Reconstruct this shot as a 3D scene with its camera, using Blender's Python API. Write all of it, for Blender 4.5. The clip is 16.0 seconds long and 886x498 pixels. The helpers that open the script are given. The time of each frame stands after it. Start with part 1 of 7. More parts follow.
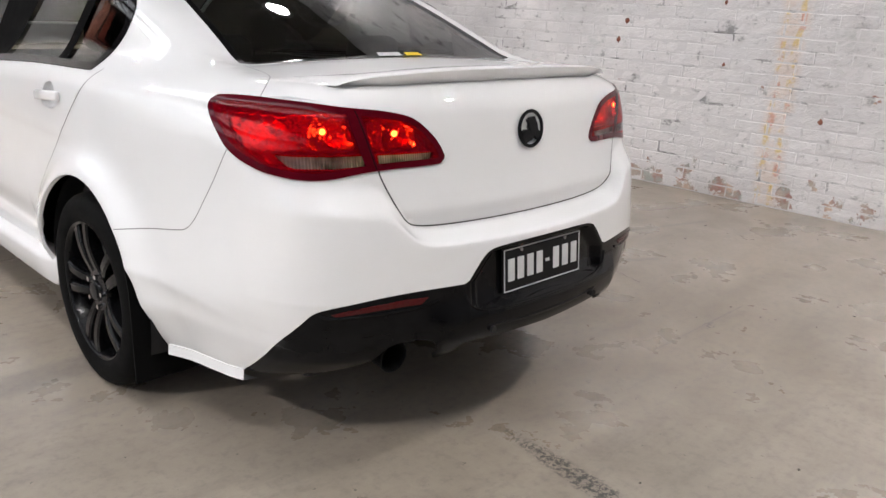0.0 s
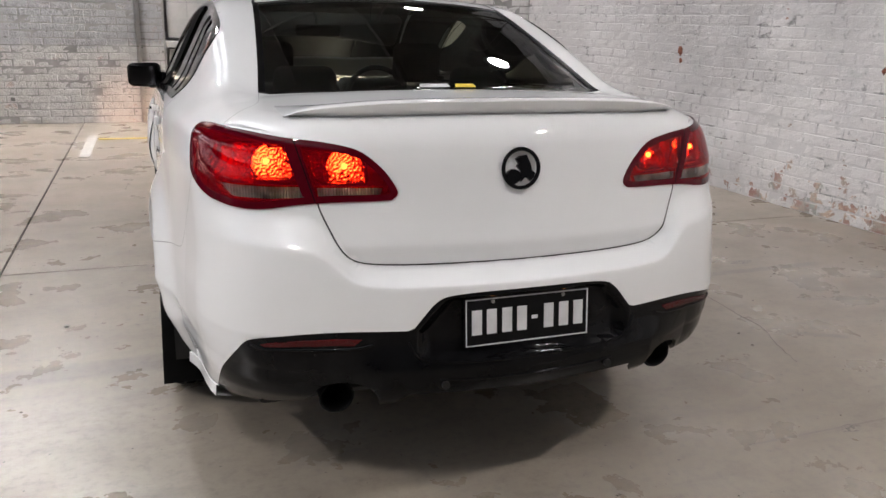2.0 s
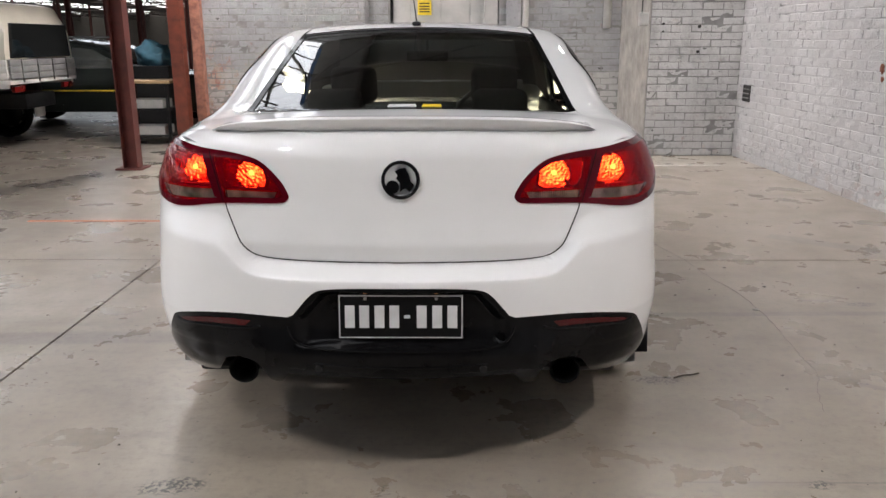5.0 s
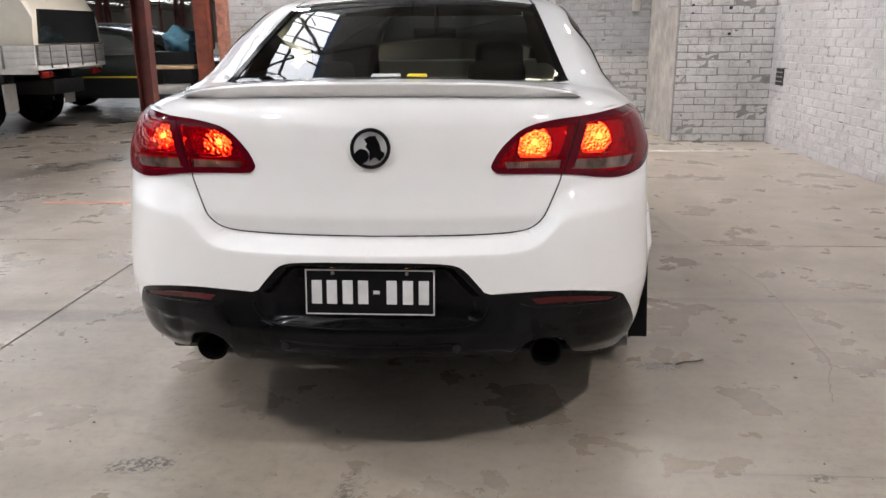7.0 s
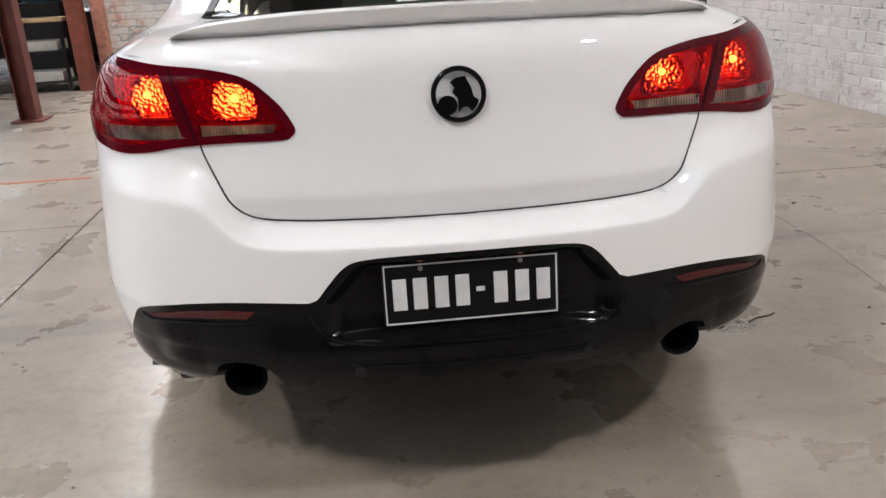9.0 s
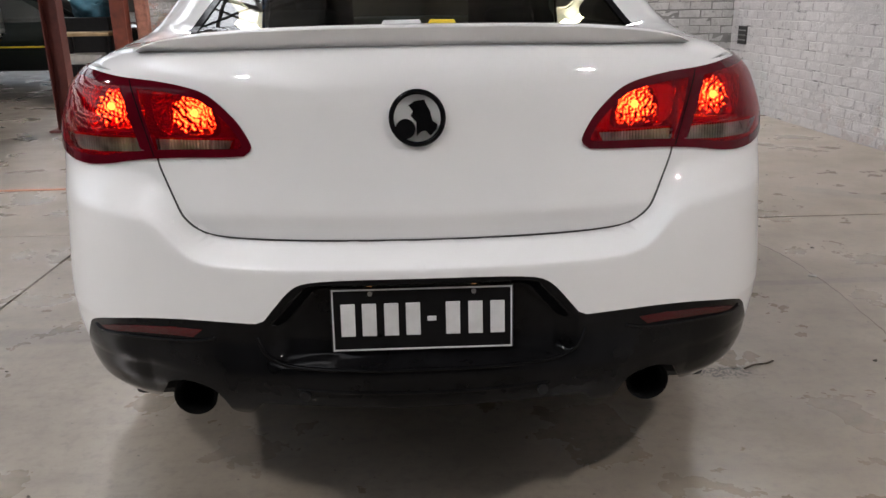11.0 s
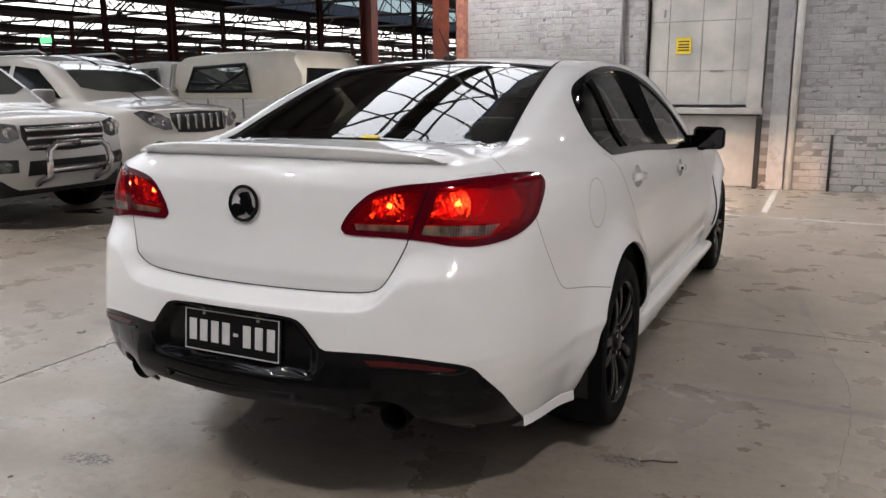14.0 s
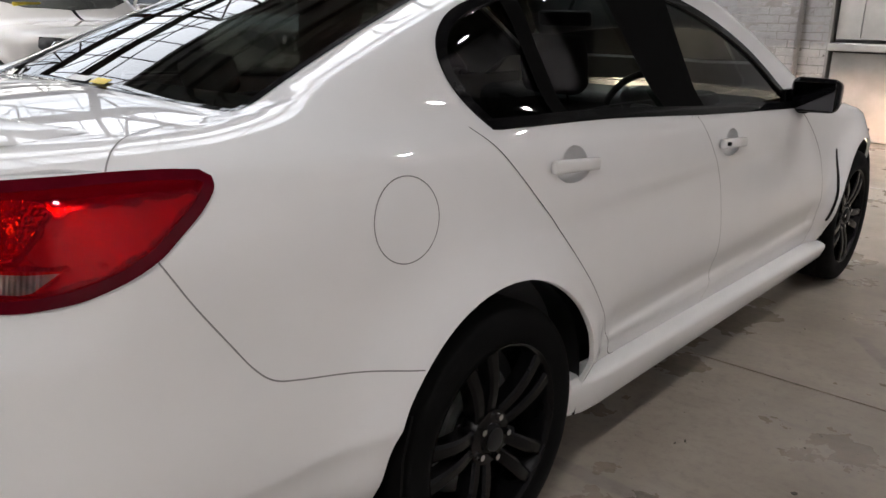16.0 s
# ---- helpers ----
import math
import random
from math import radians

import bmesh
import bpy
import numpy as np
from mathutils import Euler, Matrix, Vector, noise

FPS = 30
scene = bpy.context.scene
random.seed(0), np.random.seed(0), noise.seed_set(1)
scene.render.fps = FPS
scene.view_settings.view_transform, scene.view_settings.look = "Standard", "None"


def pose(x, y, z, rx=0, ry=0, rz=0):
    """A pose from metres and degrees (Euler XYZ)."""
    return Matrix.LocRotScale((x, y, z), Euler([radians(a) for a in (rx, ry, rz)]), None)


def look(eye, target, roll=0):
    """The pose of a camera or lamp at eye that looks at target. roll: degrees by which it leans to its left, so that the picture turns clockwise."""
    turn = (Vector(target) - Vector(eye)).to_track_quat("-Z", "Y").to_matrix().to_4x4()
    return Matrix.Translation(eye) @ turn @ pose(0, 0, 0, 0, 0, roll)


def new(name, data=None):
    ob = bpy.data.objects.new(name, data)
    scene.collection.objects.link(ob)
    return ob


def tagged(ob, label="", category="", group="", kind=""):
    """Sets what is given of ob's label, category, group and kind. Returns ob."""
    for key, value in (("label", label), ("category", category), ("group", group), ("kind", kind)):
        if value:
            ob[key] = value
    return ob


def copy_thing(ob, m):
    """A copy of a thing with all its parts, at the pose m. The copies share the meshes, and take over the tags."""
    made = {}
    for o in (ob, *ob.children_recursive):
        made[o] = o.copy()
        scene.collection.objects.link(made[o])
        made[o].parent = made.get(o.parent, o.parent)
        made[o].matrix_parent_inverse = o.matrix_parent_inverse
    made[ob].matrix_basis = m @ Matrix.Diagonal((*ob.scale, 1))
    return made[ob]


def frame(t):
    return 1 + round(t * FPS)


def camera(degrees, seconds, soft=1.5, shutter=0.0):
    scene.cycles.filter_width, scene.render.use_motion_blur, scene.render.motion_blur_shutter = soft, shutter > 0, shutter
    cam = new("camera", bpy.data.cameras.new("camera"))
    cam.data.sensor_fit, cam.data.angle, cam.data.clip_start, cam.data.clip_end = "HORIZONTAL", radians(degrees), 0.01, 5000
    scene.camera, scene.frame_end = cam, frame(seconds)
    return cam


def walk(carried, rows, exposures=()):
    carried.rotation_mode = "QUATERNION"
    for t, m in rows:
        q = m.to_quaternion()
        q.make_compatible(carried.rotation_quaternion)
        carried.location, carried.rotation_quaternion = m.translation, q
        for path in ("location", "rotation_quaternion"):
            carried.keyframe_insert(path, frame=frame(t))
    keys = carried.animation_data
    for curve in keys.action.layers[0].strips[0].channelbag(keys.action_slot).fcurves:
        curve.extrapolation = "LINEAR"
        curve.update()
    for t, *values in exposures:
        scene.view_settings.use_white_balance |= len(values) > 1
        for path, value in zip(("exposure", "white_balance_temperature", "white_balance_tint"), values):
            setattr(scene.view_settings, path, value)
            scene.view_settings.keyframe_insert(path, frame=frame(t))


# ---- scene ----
from mathutils.geometry import delaunay_2d_cdt

cam = camera(59.0, 16.0)
PATH = [
    (0, (-1.845, -1.222, 1.334), (-0.491, 0.12, 0.728), 3.0),
    (0.5, (-1.617, -1.402, 1.345), (-0.439, 0.115, 0.787), 1.5),
    (1, (-1.414, -1.571, 1.36), (-0.46, 0.089, 0.782), 3.2),
    (1.5, (-1.15, -1.581, 1.347), (-0.327, 0.144, 0.76), 2.7),
    (2, (-0.919, -1.617, 1.355), (-0.248, 0.182, 0.795), 1.5),
    (2.5, (-0.664, -1.76, 1.369), (-0.257, 0.122, 0.829), 1.5),
    (3, (-0.438, -1.758, 1.366), (-0.121, 0.141, 0.823), 0.4),
    (3.5, (-0.218, -1.691, 1.381), (-0.059, 0.225, 0.827), 0.4),
    (3.7, (-0.137, -1.707, 1.358), (-0.013, 0.219, 0.832), 0.6),
    (5.8, (0.402, -2.128, 1.386), (0.274, -0.199, 0.871), 0.4),
    (6, (0.475, -2.094, 1.374), (0.323, -0.173, 0.839), 0.7),
    (6.5, (0.489, -2.023, 1.317), (0.332, -0.102, 0.782), 0.5),
    (7, (0.333, -1.909, 1.296), (0.217, 0.014, 0.759), -0.4),
    (7.5, (0.138, -1.773, 1.293), (0.101, 0.142, 0.718), -3.0),
    (8, (0.002, -1.585, 1.233), (0.046, 0.315, 0.612), -3.9),
    (8.2, (-0.043, -1.5, 1.228), (0.031, 0.395, 0.593), -3.7),
    (10.3, (-0.302, -1.285, 1.222), (0.016, 0.557, 0.511), -1.0),
    (10.5, (-0.273, -1.295, 1.203), (0.065, 0.556, 0.524), -0.8),
    (11, (-0.012, -1.305, 1.208), (0.06, 0.597, 0.596), -0.9),
    (11.5, (0.195, -1.445, 1.22), (0.076, 0.476, 0.675), -0.8),
    (12, (0.436, -1.627, 1.254), (0.173, 0.291, 0.751), 0.3),
    (12.5, (0.743, -1.696, 1.25), (0.284, 0.192, 0.776), 1.3),
    (13, (1.013, -1.763, 1.276), (0.377, 0.079, 0.825), 0.6),
    (13.5, (1.3, -1.792, 1.306), (0.569, 0.028, 0.918), 1.4),
    (14, (1.598, -1.603, 1.329), (0.734, 0.154, 0.92), -0.4),
    (14.5, (1.813, -1.32, 1.327), (0.787, 0.334, 0.87), -0.8),
    (15, (1.884, -0.92, 1.34), (0.817, 0.7, 0.852), 0.1),
    (15.4, (1.945, -0.582, 1.335), (0.836, 1.002, 0.823), 0.2),
    (15.5, (1.96, -0.473, 1.322), (0.791, 1.067, 0.809), 0.1),
    (16, (1.909, 0.013, 1.32), (0.653, 1.453, 0.732), 0.8),
]
EXPOSE = [(0.0, 0.22), (0.5, 0.18), (1.0, 0.02), (1.5, 0.00), (2.0, -0.06), (2.5, -0.19), (3.0, -0.19), (3.5, -0.06), (6.0, 0.18), (6.5, 0.28), (7.0, 0.29), (8.2, 0.24), (10.5, 0.00), (11.0, -0.12), (11.5, -0.12), (12.0, 0.00), (12.5, 0.06), (13.5, 0.00), (14.0, -0.10), (14.5, -0.12), (15.0, -0.15), (16.0, -0.18)]
walk(cam, [(t, look(eye, target, roll)) for t, eye, target, roll in PATH], EXPOSE)

# ---- sky, skylights and lamps ----
world = bpy.data.worlds.new("world")
scene.world = world
world.use_nodes = True
sky_node = world.node_tree.nodes.new("ShaderNodeTexSky")
sky_node.sky_type, sky_node.sun_disc = "NISHITA", False
sky_node.sun_elevation, sky_node.sun_rotation = radians(48), radians(200)
world.node_tree.links.new(sky_node.outputs[0], world.node_tree.nodes["Background"].inputs[0])
world.node_tree.nodes["Background"].inputs[1].default_value = 0.10

BAY, VALLEY, VALLEY_Z, RIDGE, RIDGE_Z = 9.0, -3.4, 4.6, -2.2, 6.7


def area_lamp(name, at, size, size_y, watts, col, shape="RECTANGLE", spread=180):
    d = bpy.data.lights.new(name, "AREA")
    d.shape, d.size, d.size_y, d.energy, d.color = shape, size, size_y, watts, col
    d.spread = radians(spread)
    ob = new(name, d)
    ob.matrix_basis = at
    return ob


slope = math.degrees(math.atan2(RIDGE_Z - VALLEY_Z, RIDGE - VALLEY))
glass_w = math.hypot(RIDGE - VALLEY, RIDGE_Z - VALLEY_Z)
SKY_L = (3.05, 2.0, 1.1)
for k in range(3):
    cx, cz = (RIDGE + VALLEY) / 2 - BAY * k, (RIDGE_Z + VALLEY_Z) / 2
    for y0, y1, share in ((-12, -1, 0.70), (-1, 40, 1.31)):
        area_lamp("skylight_daylight", pose(cx - 0.12, (y0 + y1) / 2, cz + 0.10, 0, -slope, 0), glass_w, y1 - y0, share * SKY_L[k] * math.pi * glass_w * (y1 - y0), (0.98, 0.99, 1.03))
# The last one, by the parked vehicles, is an added fill lamp.
LAMPS = [(2.9, 4.9, 5.0), (-3.75, 4.7, 4.9), (2.35, 7.2, 5.0), (-2.55, 8.15, 5.1), (2.7, -2.2, 5.0), (-2.7, -2.4, 5.0), (-7.2, 1.2, 5.0)]
LAMP_W = (45, 330, 72, 260, 115, 85, 380)
for at, watts in zip(LAMPS, LAMP_W):
    area_lamp("high_bay_light", pose(*at) @ pose(0, 0, -0.03), 0.30, 0.30, watts, (1.0, 0.955, 0.94), "DISK", 140)
for sx in (-1, 1):
    d = bpy.data.lights.new("headlight_beam", "SPOT")
    d.energy, d.color, d.spot_size, d.spot_blend, d.shadow_soft_size = 640, (1.0, 0.63, 0.41), radians(27), 0.5, 0.004
    new("headlight_beam", d).matrix_basis = look((sx * 0.60, 5.02, 0.66), (sx * 0.66, 9.2, 0.22))

# ---- materials ----
def nodes_of(name):
    m = bpy.data.materials.new(name)
    m.use_nodes = True
    t = m.node_tree
    return m, t, t.nodes["Principled BSDF"]


def node(t, kind, **put):
    n = t.nodes.new(kind)
    for k, v in put.items():
        n.inputs[k.replace("_", " ")].default_value = v
    return n


def noise_of(t, scale, detail=4.0, rough=0.55, where="Object"):
    c = t.nodes.new("ShaderNodeTexCoord")
    n = node(t, "ShaderNodeTexNoise", Scale=scale, Detail=detail, Roughness=rough)
    t.links.new(c.outputs[where], n.inputs["Vector"])
    return n


def ramp(t, fac, stops):
    r = t.nodes.new("ShaderNodeValToRGB")
    while len(r.color_ramp.elements) < len(stops):
        r.color_ramp.elements.new(0.5)
    for e, (at, col) in zip(r.color_ramp.elements, stops):
        e.position, e.color = at, (*col, 1) if len(col) == 3 else col
    t.links.new(fac, r.inputs[0])
    return r


def grey(v):
    return (v, v, v)


def plain(name, col, rough=0.5, metal=0.0, coat=0.0, vary=0.12, scale=18.0, bump=0.0, bump_scale=200.0, spec=0.5):
    """A surface with a little mottling in colour and gloss, and fine relief."""
    m, t, b = nodes_of(name)
    n = noise_of(t, scale)
    r = ramp(t, n.outputs["Fac"], [(0.3, tuple(c * (1 - vary) for c in col)), (0.7, tuple(min(1, c * (1 + vary)) for c in col))])
    t.links.new(r.outputs["Color"], b.inputs["Base Color"])
    q = ramp(t, n.outputs["Fac"], [(0.25, grey(max(0.0, rough * 0.85))), (0.75, grey(min(1, rough * 1.15)))])
    t.links.new(q.outputs["Color"], b.inputs["Roughness"])
    b.inputs["Metallic"].default_value = metal
    b.inputs["Specular IOR Level"].default_value = spec
    b.inputs["Coat Weight"].default_value = coat
    b.inputs["Coat Roughness"].default_value = 0.04
    if bump:
        k = noise_of(t, bump_scale, 3.0)
        u = node(t, "ShaderNodeBump", Strength=bump, Distance=0.002)
        t.links.new(k.outputs["Fac"], u.inputs["Height"])
        t.links.new(u.outputs["Normal"], b.inputs["Normal"])
    return m


def glow(name, col, strength):
    m, t, b = nodes_of(name)
    b.inputs["Base Color"].default_value = (*col, 1)
    b.inputs["Emission Color"].default_value = (*col, 1)
    b.inputs["Emission Strength"].default_value = strength
    return m


def clear(name, tint, gloss_rough=0.02, ior=1.5, scatter=0.0, scatter_col=(1, 1, 1), shine=1.0):
    """A thin pane or lens: it lets tinted light straight through and reflects by Fresnel."""
    m = bpy.data.materials.new(name)
    m.use_nodes = True
    t = m.node_tree
    t.nodes.clear()
    out = t.nodes.new("ShaderNodeOutputMaterial")
    see = node(t, "ShaderNodeBsdfTransparent", Color=(*tint, 1))
    gloss = node(t, "ShaderNodeBsdfGlossy", Color=(shine, shine, shine, 1), Roughness=gloss_rough)
    fres = node(t, "ShaderNodeFresnel", IOR=ior)
    last = see.outputs[0]
    if scatter:
        d = node(t, "ShaderNodeBsdfDiffuse", Color=(*scatter_col, 1))
        mm = node(t, "ShaderNodeMixShader", Fac=scatter)
        t.links.new(last, mm.inputs[1])
        t.links.new(d.outputs[0], mm.inputs[2])
        last = mm.outputs[0]
    mix = t.nodes.new("ShaderNodeMixShader")
    t.links.new(fres.outputs[0], mix.inputs[0])
    t.links.new(last, mix.inputs[1])
    t.links.new(gloss.outputs[0], mix.inputs[2])
    t.links.new(mix.outputs[0], out.inputs[0])
    return m


def paint(name, col, dust=0.05):
    """Car paint under clear coat, with faint dust."""
    m, t, b = nodes_of(name)
    n = noise_of(t, 3.0, 6.0)
    r = ramp(t, n.outputs["Fac"], [(0.35, col), (0.8, tuple(c * (1 - dust) for c in col))])
    t.links.new(r.outputs["Color"], b.inputs["Base Color"])
    b.inputs["Roughness"].default_value = 0.60
    b.inputs["Specular IOR Level"].default_value = 0.06
    b.inputs["Coat Weight"].default_value = 1.0
    b.inputs["Coat IOR"].default_value = 1.68
    k = noise_of(t, 40.0, 3.0)
    q = ramp(t, k.outputs["Fac"], [(0.3, grey(0.008)), (0.75, grey(0.028))])
    t.links.new(q.outputs["Color"], b.inputs["Coat Roughness"])
    return m


M_WHITE = paint("white_paint", (0.80, 0.80, 0.80))
M_BLACK = plain("gloss_black", (0.005, 0.005, 0.0055), 0.08, vary=0.3, spec=0.14)
M_SATIN = plain("satin_black_plastic", (0.009, 0.009, 0.0095), 0.45, vary=0.25, bump=0.15, spec=0.3)
M_DULL = plain("dull_black_trim", (0.005, 0.005, 0.005), 0.9, vary=0.2, spec=0.02)
M_GAP = plain("panel_gap", (0.045, 0.045, 0.045), 0.8)
M_RUBBER = plain("tyre_rubber", (0.0050, 0.0050, 0.0050), 0.7, vary=0.35, scale=9.0, bump=0.3, spec=0.05)
M_ALLOY = plain("black_alloy", (0.004, 0.004, 0.0045), 0.22, vary=0.3, spec=0.16)
M_STEEL = plain("worn_steel", (0.30, 0.295, 0.29), 0.38, metal=1.0, vary=0.2, bump=0.1)
M_CHROME = plain("chrome", (0.72, 0.72, 0.73), 0.12, metal=1.0, vary=0.05)
M_SEAT = plain("dark_cloth", (0.022, 0.022, 0.024), 0.85, vary=0.25, scale=40.0, bump=0.5, bump_scale=600.0)
M_TRIM = plain("dark_cabin_plastic", (0.028, 0.028, 0.030), 0.6, vary=0.2, bump=0.2)
M_LINING = plain("grey_headlining", (0.035, 0.035, 0.034), 0.9, vary=0.1)
M_PANE = clear("tinted_side_glass", (0.28, 0.30, 0.29), ior=1.18)
M_PANE_DARK = clear("dark_side_glass", (0.10, 0.105, 0.10), ior=1.20)
M_PANE_REAR = clear("tinted_rear_glass", (0.31, 0.36, 0.335), 0.006, ior=1.68)
M_PANE_CLEAR = clear("clear_glass", (0.82, 0.87, 0.84))
M_LENS_RED = clear("red_lens", (0.94, 0.023, 0.008), 0.010, ior=1.27, scatter=0.12, scatter_col=(0.82, 0.006, 0.030), shine=0.9)
M_LENS_RIM = plain("dark_red_lens_rim", (0.075, 0.002, 0.007), 0.06, vary=0.2, spec=0.15)
M_LENS_CLEAR = clear("smoked_clear_lens", (0.88, 0.84, 0.83), 0.02, ior=1.45)
M_BULB = glow("bulb_glow", (1.0, 0.90, 0.40), 60.0)
def faceted_silver(name, col, rough, cell, tilt):
    """Bright moulded reflector with small pillow facets that catch the bulb one by one."""
    m, t, b = nodes_of(name)
    c = t.nodes.new("ShaderNodeTexCoord")
    v = node(t, "ShaderNodeTexVoronoi", Scale=cell)
    v.feature = "SMOOTH_F1"
    t.links.new(c.outputs["Object"], v.inputs["Vector"])
    b.inputs["Base Color"].default_value = (*col, 1)
    b.inputs["Metallic"].default_value, b.inputs["Roughness"].default_value = 1.0, rough
    u = node(t, "ShaderNodeBump", Strength=tilt, Distance=0.004)
    t.links.new(v.outputs["Distance"], u.inputs["Height"])
    t.links.new(u.outputs["Normal"], b.inputs["Normal"])
    return m


M_BOWL = faceted_silver("bowl_silver", (0.62, 0.61, 0.60), 0.10, 150.0, 0.42)


def ribbed_chrome():
    m, t, b = nodes_of("ribbed_chrome")
    c = t.nodes.new("ShaderNodeTexCoord")
    w = node(t, "ShaderNodeTexWave", Scale=46.0, Distortion=0.3)
    t.links.new(c.outputs["Object"], w.inputs["Vector"])
    n = noise_of(t, 14.0, 2.0)
    r = ramp(t, n.outputs["Fac"], [(0.35, grey(0.16)), (0.6, grey(0.60))])
    t.links.new(r.outputs["Color"], b.inputs["Base Color"])
    b.inputs["Metallic"].default_value, b.inputs["Roughness"].default_value = 0.35, 0.25
    u = node(t, "ShaderNodeBump", Strength=0.7, Distance=0.003)
    t.links.new(w.outputs["Fac"], u.inputs["Height"])
    t.links.new(u.outputs["Normal"], b.inputs["Normal"])
    return m


M_REFLECT = faceted_silver("lamp_backing", (0.50, 0.48, 0.47), 0.16, 42.0, 0.8)
M_RIB = ribbed_chrome()
M_HEADLAMP = glow("headlamp_glow", (1.0, 0.82, 0.62), 18.0)
M_REFLEX = plain("red_reflector", (0.060, 0.004, 0.005), 0.2, spec=0.3, vary=0.3, scale=300.0, bump=0.6, bump_scale=900.0)
M_PLATE = plain("black_plate", (0.006, 0.006, 0.0065), 0.3, vary=0.2, spec=0.12)
M_PLATE_MARK = plain("white_plate_mark", (0.60, 0.60, 0.60), 0.4)
M_YELLOW = plain("yellow_print", (0.75, 0.55, 0.03), 0.5)
M_MIRROR = plain("dark_mirror", (0.10, 0.10, 0.11), 0.06, metal=1.0, vary=0.05)
M_GAP_LIGHT = plain("faint_panel_gap", (0.22, 0.22, 0.22), 0.7)
M_PLATELAMP = glow("plate_lamp_glow", (1.0, 0.45, 0.16), 0.3)

# ---- building helpers ----
def finish(name, verts, faces, material, parent=None, label="", normals=None, smooth=True):
    """One mesh object from plain lists; a part if it has a parent."""
    me = bpy.data.meshes.new(name)
    me.from_pydata([tuple(map(float, v)) for v in verts], [], [tuple(map(int, f)) for f in faces])
    me.materials.append(material)
    if smooth:
        me.polygons.foreach_set("use_smooth", [True] * len(me.polygons))
    me.update()
    if normals is not None:
        me.normals_split_custom_set_from_vertices([tuple(map(float, n)) for n in normals])
    ob = new(name, me)
    ob.parent = parent
    if label:
        ob["label"] = label
    return ob


def part(name, bm, material, parent, label="", smooth=False, angle=None):
    """A bmesh as one mesh object under a thing."""
    bmesh.ops.recalc_face_normals(bm, faces=bm.faces)
    me = bpy.data.meshes.new(name)
    if angle is not None:
        for e in bm.edges:
            e.smooth = not (len(e.link_faces) == 2 and e.calc_face_angle(0) > radians(angle))
        smooth = True
    for f in bm.faces:
        f.smooth = smooth
    bm.to_mesh(me)
    bm.free()
    me.materials.append(material)
    ob = new(name, me)
    ob.parent = parent
    if label:
        ob["label"] = label
    return ob


def thing(name, label, category, group="", at=None, kind=""):
    """An Empty at a thing's base, which its parts hang under."""
    ob = new(name)
    ob.empty_display_size = 0.1
    if at is not None:
        ob.matrix_basis = at
    return tagged(ob, label, category, group, kind)


def add_box(bm, lo, hi, bevel=0.0, m=None, segments=2):
    made = bmesh.ops.create_cube(bm, size=1.0)["verts"]
    for v in made:
        v.co = Vector([(lo[i] + hi[i]) / 2 + v.co[i] * (hi[i] - lo[i]) for i in range(3)])
    if bevel:
        edges = list({e for v in made for e in v.link_edges})
        made = list({v for f in bmesh.ops.bevel(bm, geom=edges, offset=bevel, segments=segments, affect="EDGES", profile=0.5, clamp_overlap=True)["faces"] for v in f.verts} | {v for v in made if v.is_valid})
    if m is not None:
        bmesh.ops.transform(bm, matrix=m, verts=[v for v in made if v.is_valid])
    return made


def box(lo, hi, bevel=0.0, m=None):
    bm = bmesh.new()
    add_box(bm, lo, hi, bevel, m)
    return bm


def add_tube(bm, a, b, r, segments=16, r2=None, caps=True):
    a, b = Vector(a), Vector(b)
    way = b - a
    m = Matrix.Translation((a + b) / 2) @ way.to_track_quat("Z", "Y").to_matrix().to_4x4()
    return bmesh.ops.create_cone(bm, cap_ends=caps, segments=segments, radius1=r, radius2=r if r2 is None else r2, depth=way.length, matrix=m)["verts"]


def tube(a, b, r, segments=16, r2=None):
    bm = bmesh.new()
    add_tube(bm, a, b, r, segments, r2)
    return bm


def add_pipe(bm, pts, r, segments=10, closed=False):
    """A round bar that follows points."""
    pts = [Vector(p) for p in pts]
    rings = []
    n = len(pts)
    up = None
    for i, p in enumerate(pts):
        a = pts[(i - 1) % n] if closed or i > 0 else p
        b = pts[(i + 1) % n] if closed or i < n - 1 else p
        t = (b - a).normalized()
        if up is None:
            up = t.orthogonal().normalized()
        up = (up - t * up.dot(t)).normalized()
        side = t.cross(up)
        rings.append([bm.verts.new(p + (up * math.cos(k * math.tau / segments) + side * math.sin(k * math.tau / segments)) * r) for k in range(segments)])
    for i in range(n if closed else n - 1):
        q, w = rings[i], rings[(i + 1) % n]
        for k in range(segments):
            bm.faces.new((q[k], q[(k + 1) % segments], w[(k + 1) % segments], w[k]))
    if not closed:
        bm.faces.new(rings[0])
        bm.faces.new(rings[-1][::-1])


def lathe(profile, segments=64, axis="x"):
    """A turned body from (radius, along) pairs round the x axis."""
    bm = bmesh.new()
    rings = [[bm.verts.new((a, r * math.cos(k * math.tau / segments), r * math.sin(k * math.tau / segments))) for k in range(segments)] for r, a in profile]
    for q, w in zip(rings, rings[1:]):
        for k in range(segments):
            bm.faces.new((q[k], q[(k + 1) % segments], w[(k + 1) % segments], w[k]))
    return bm


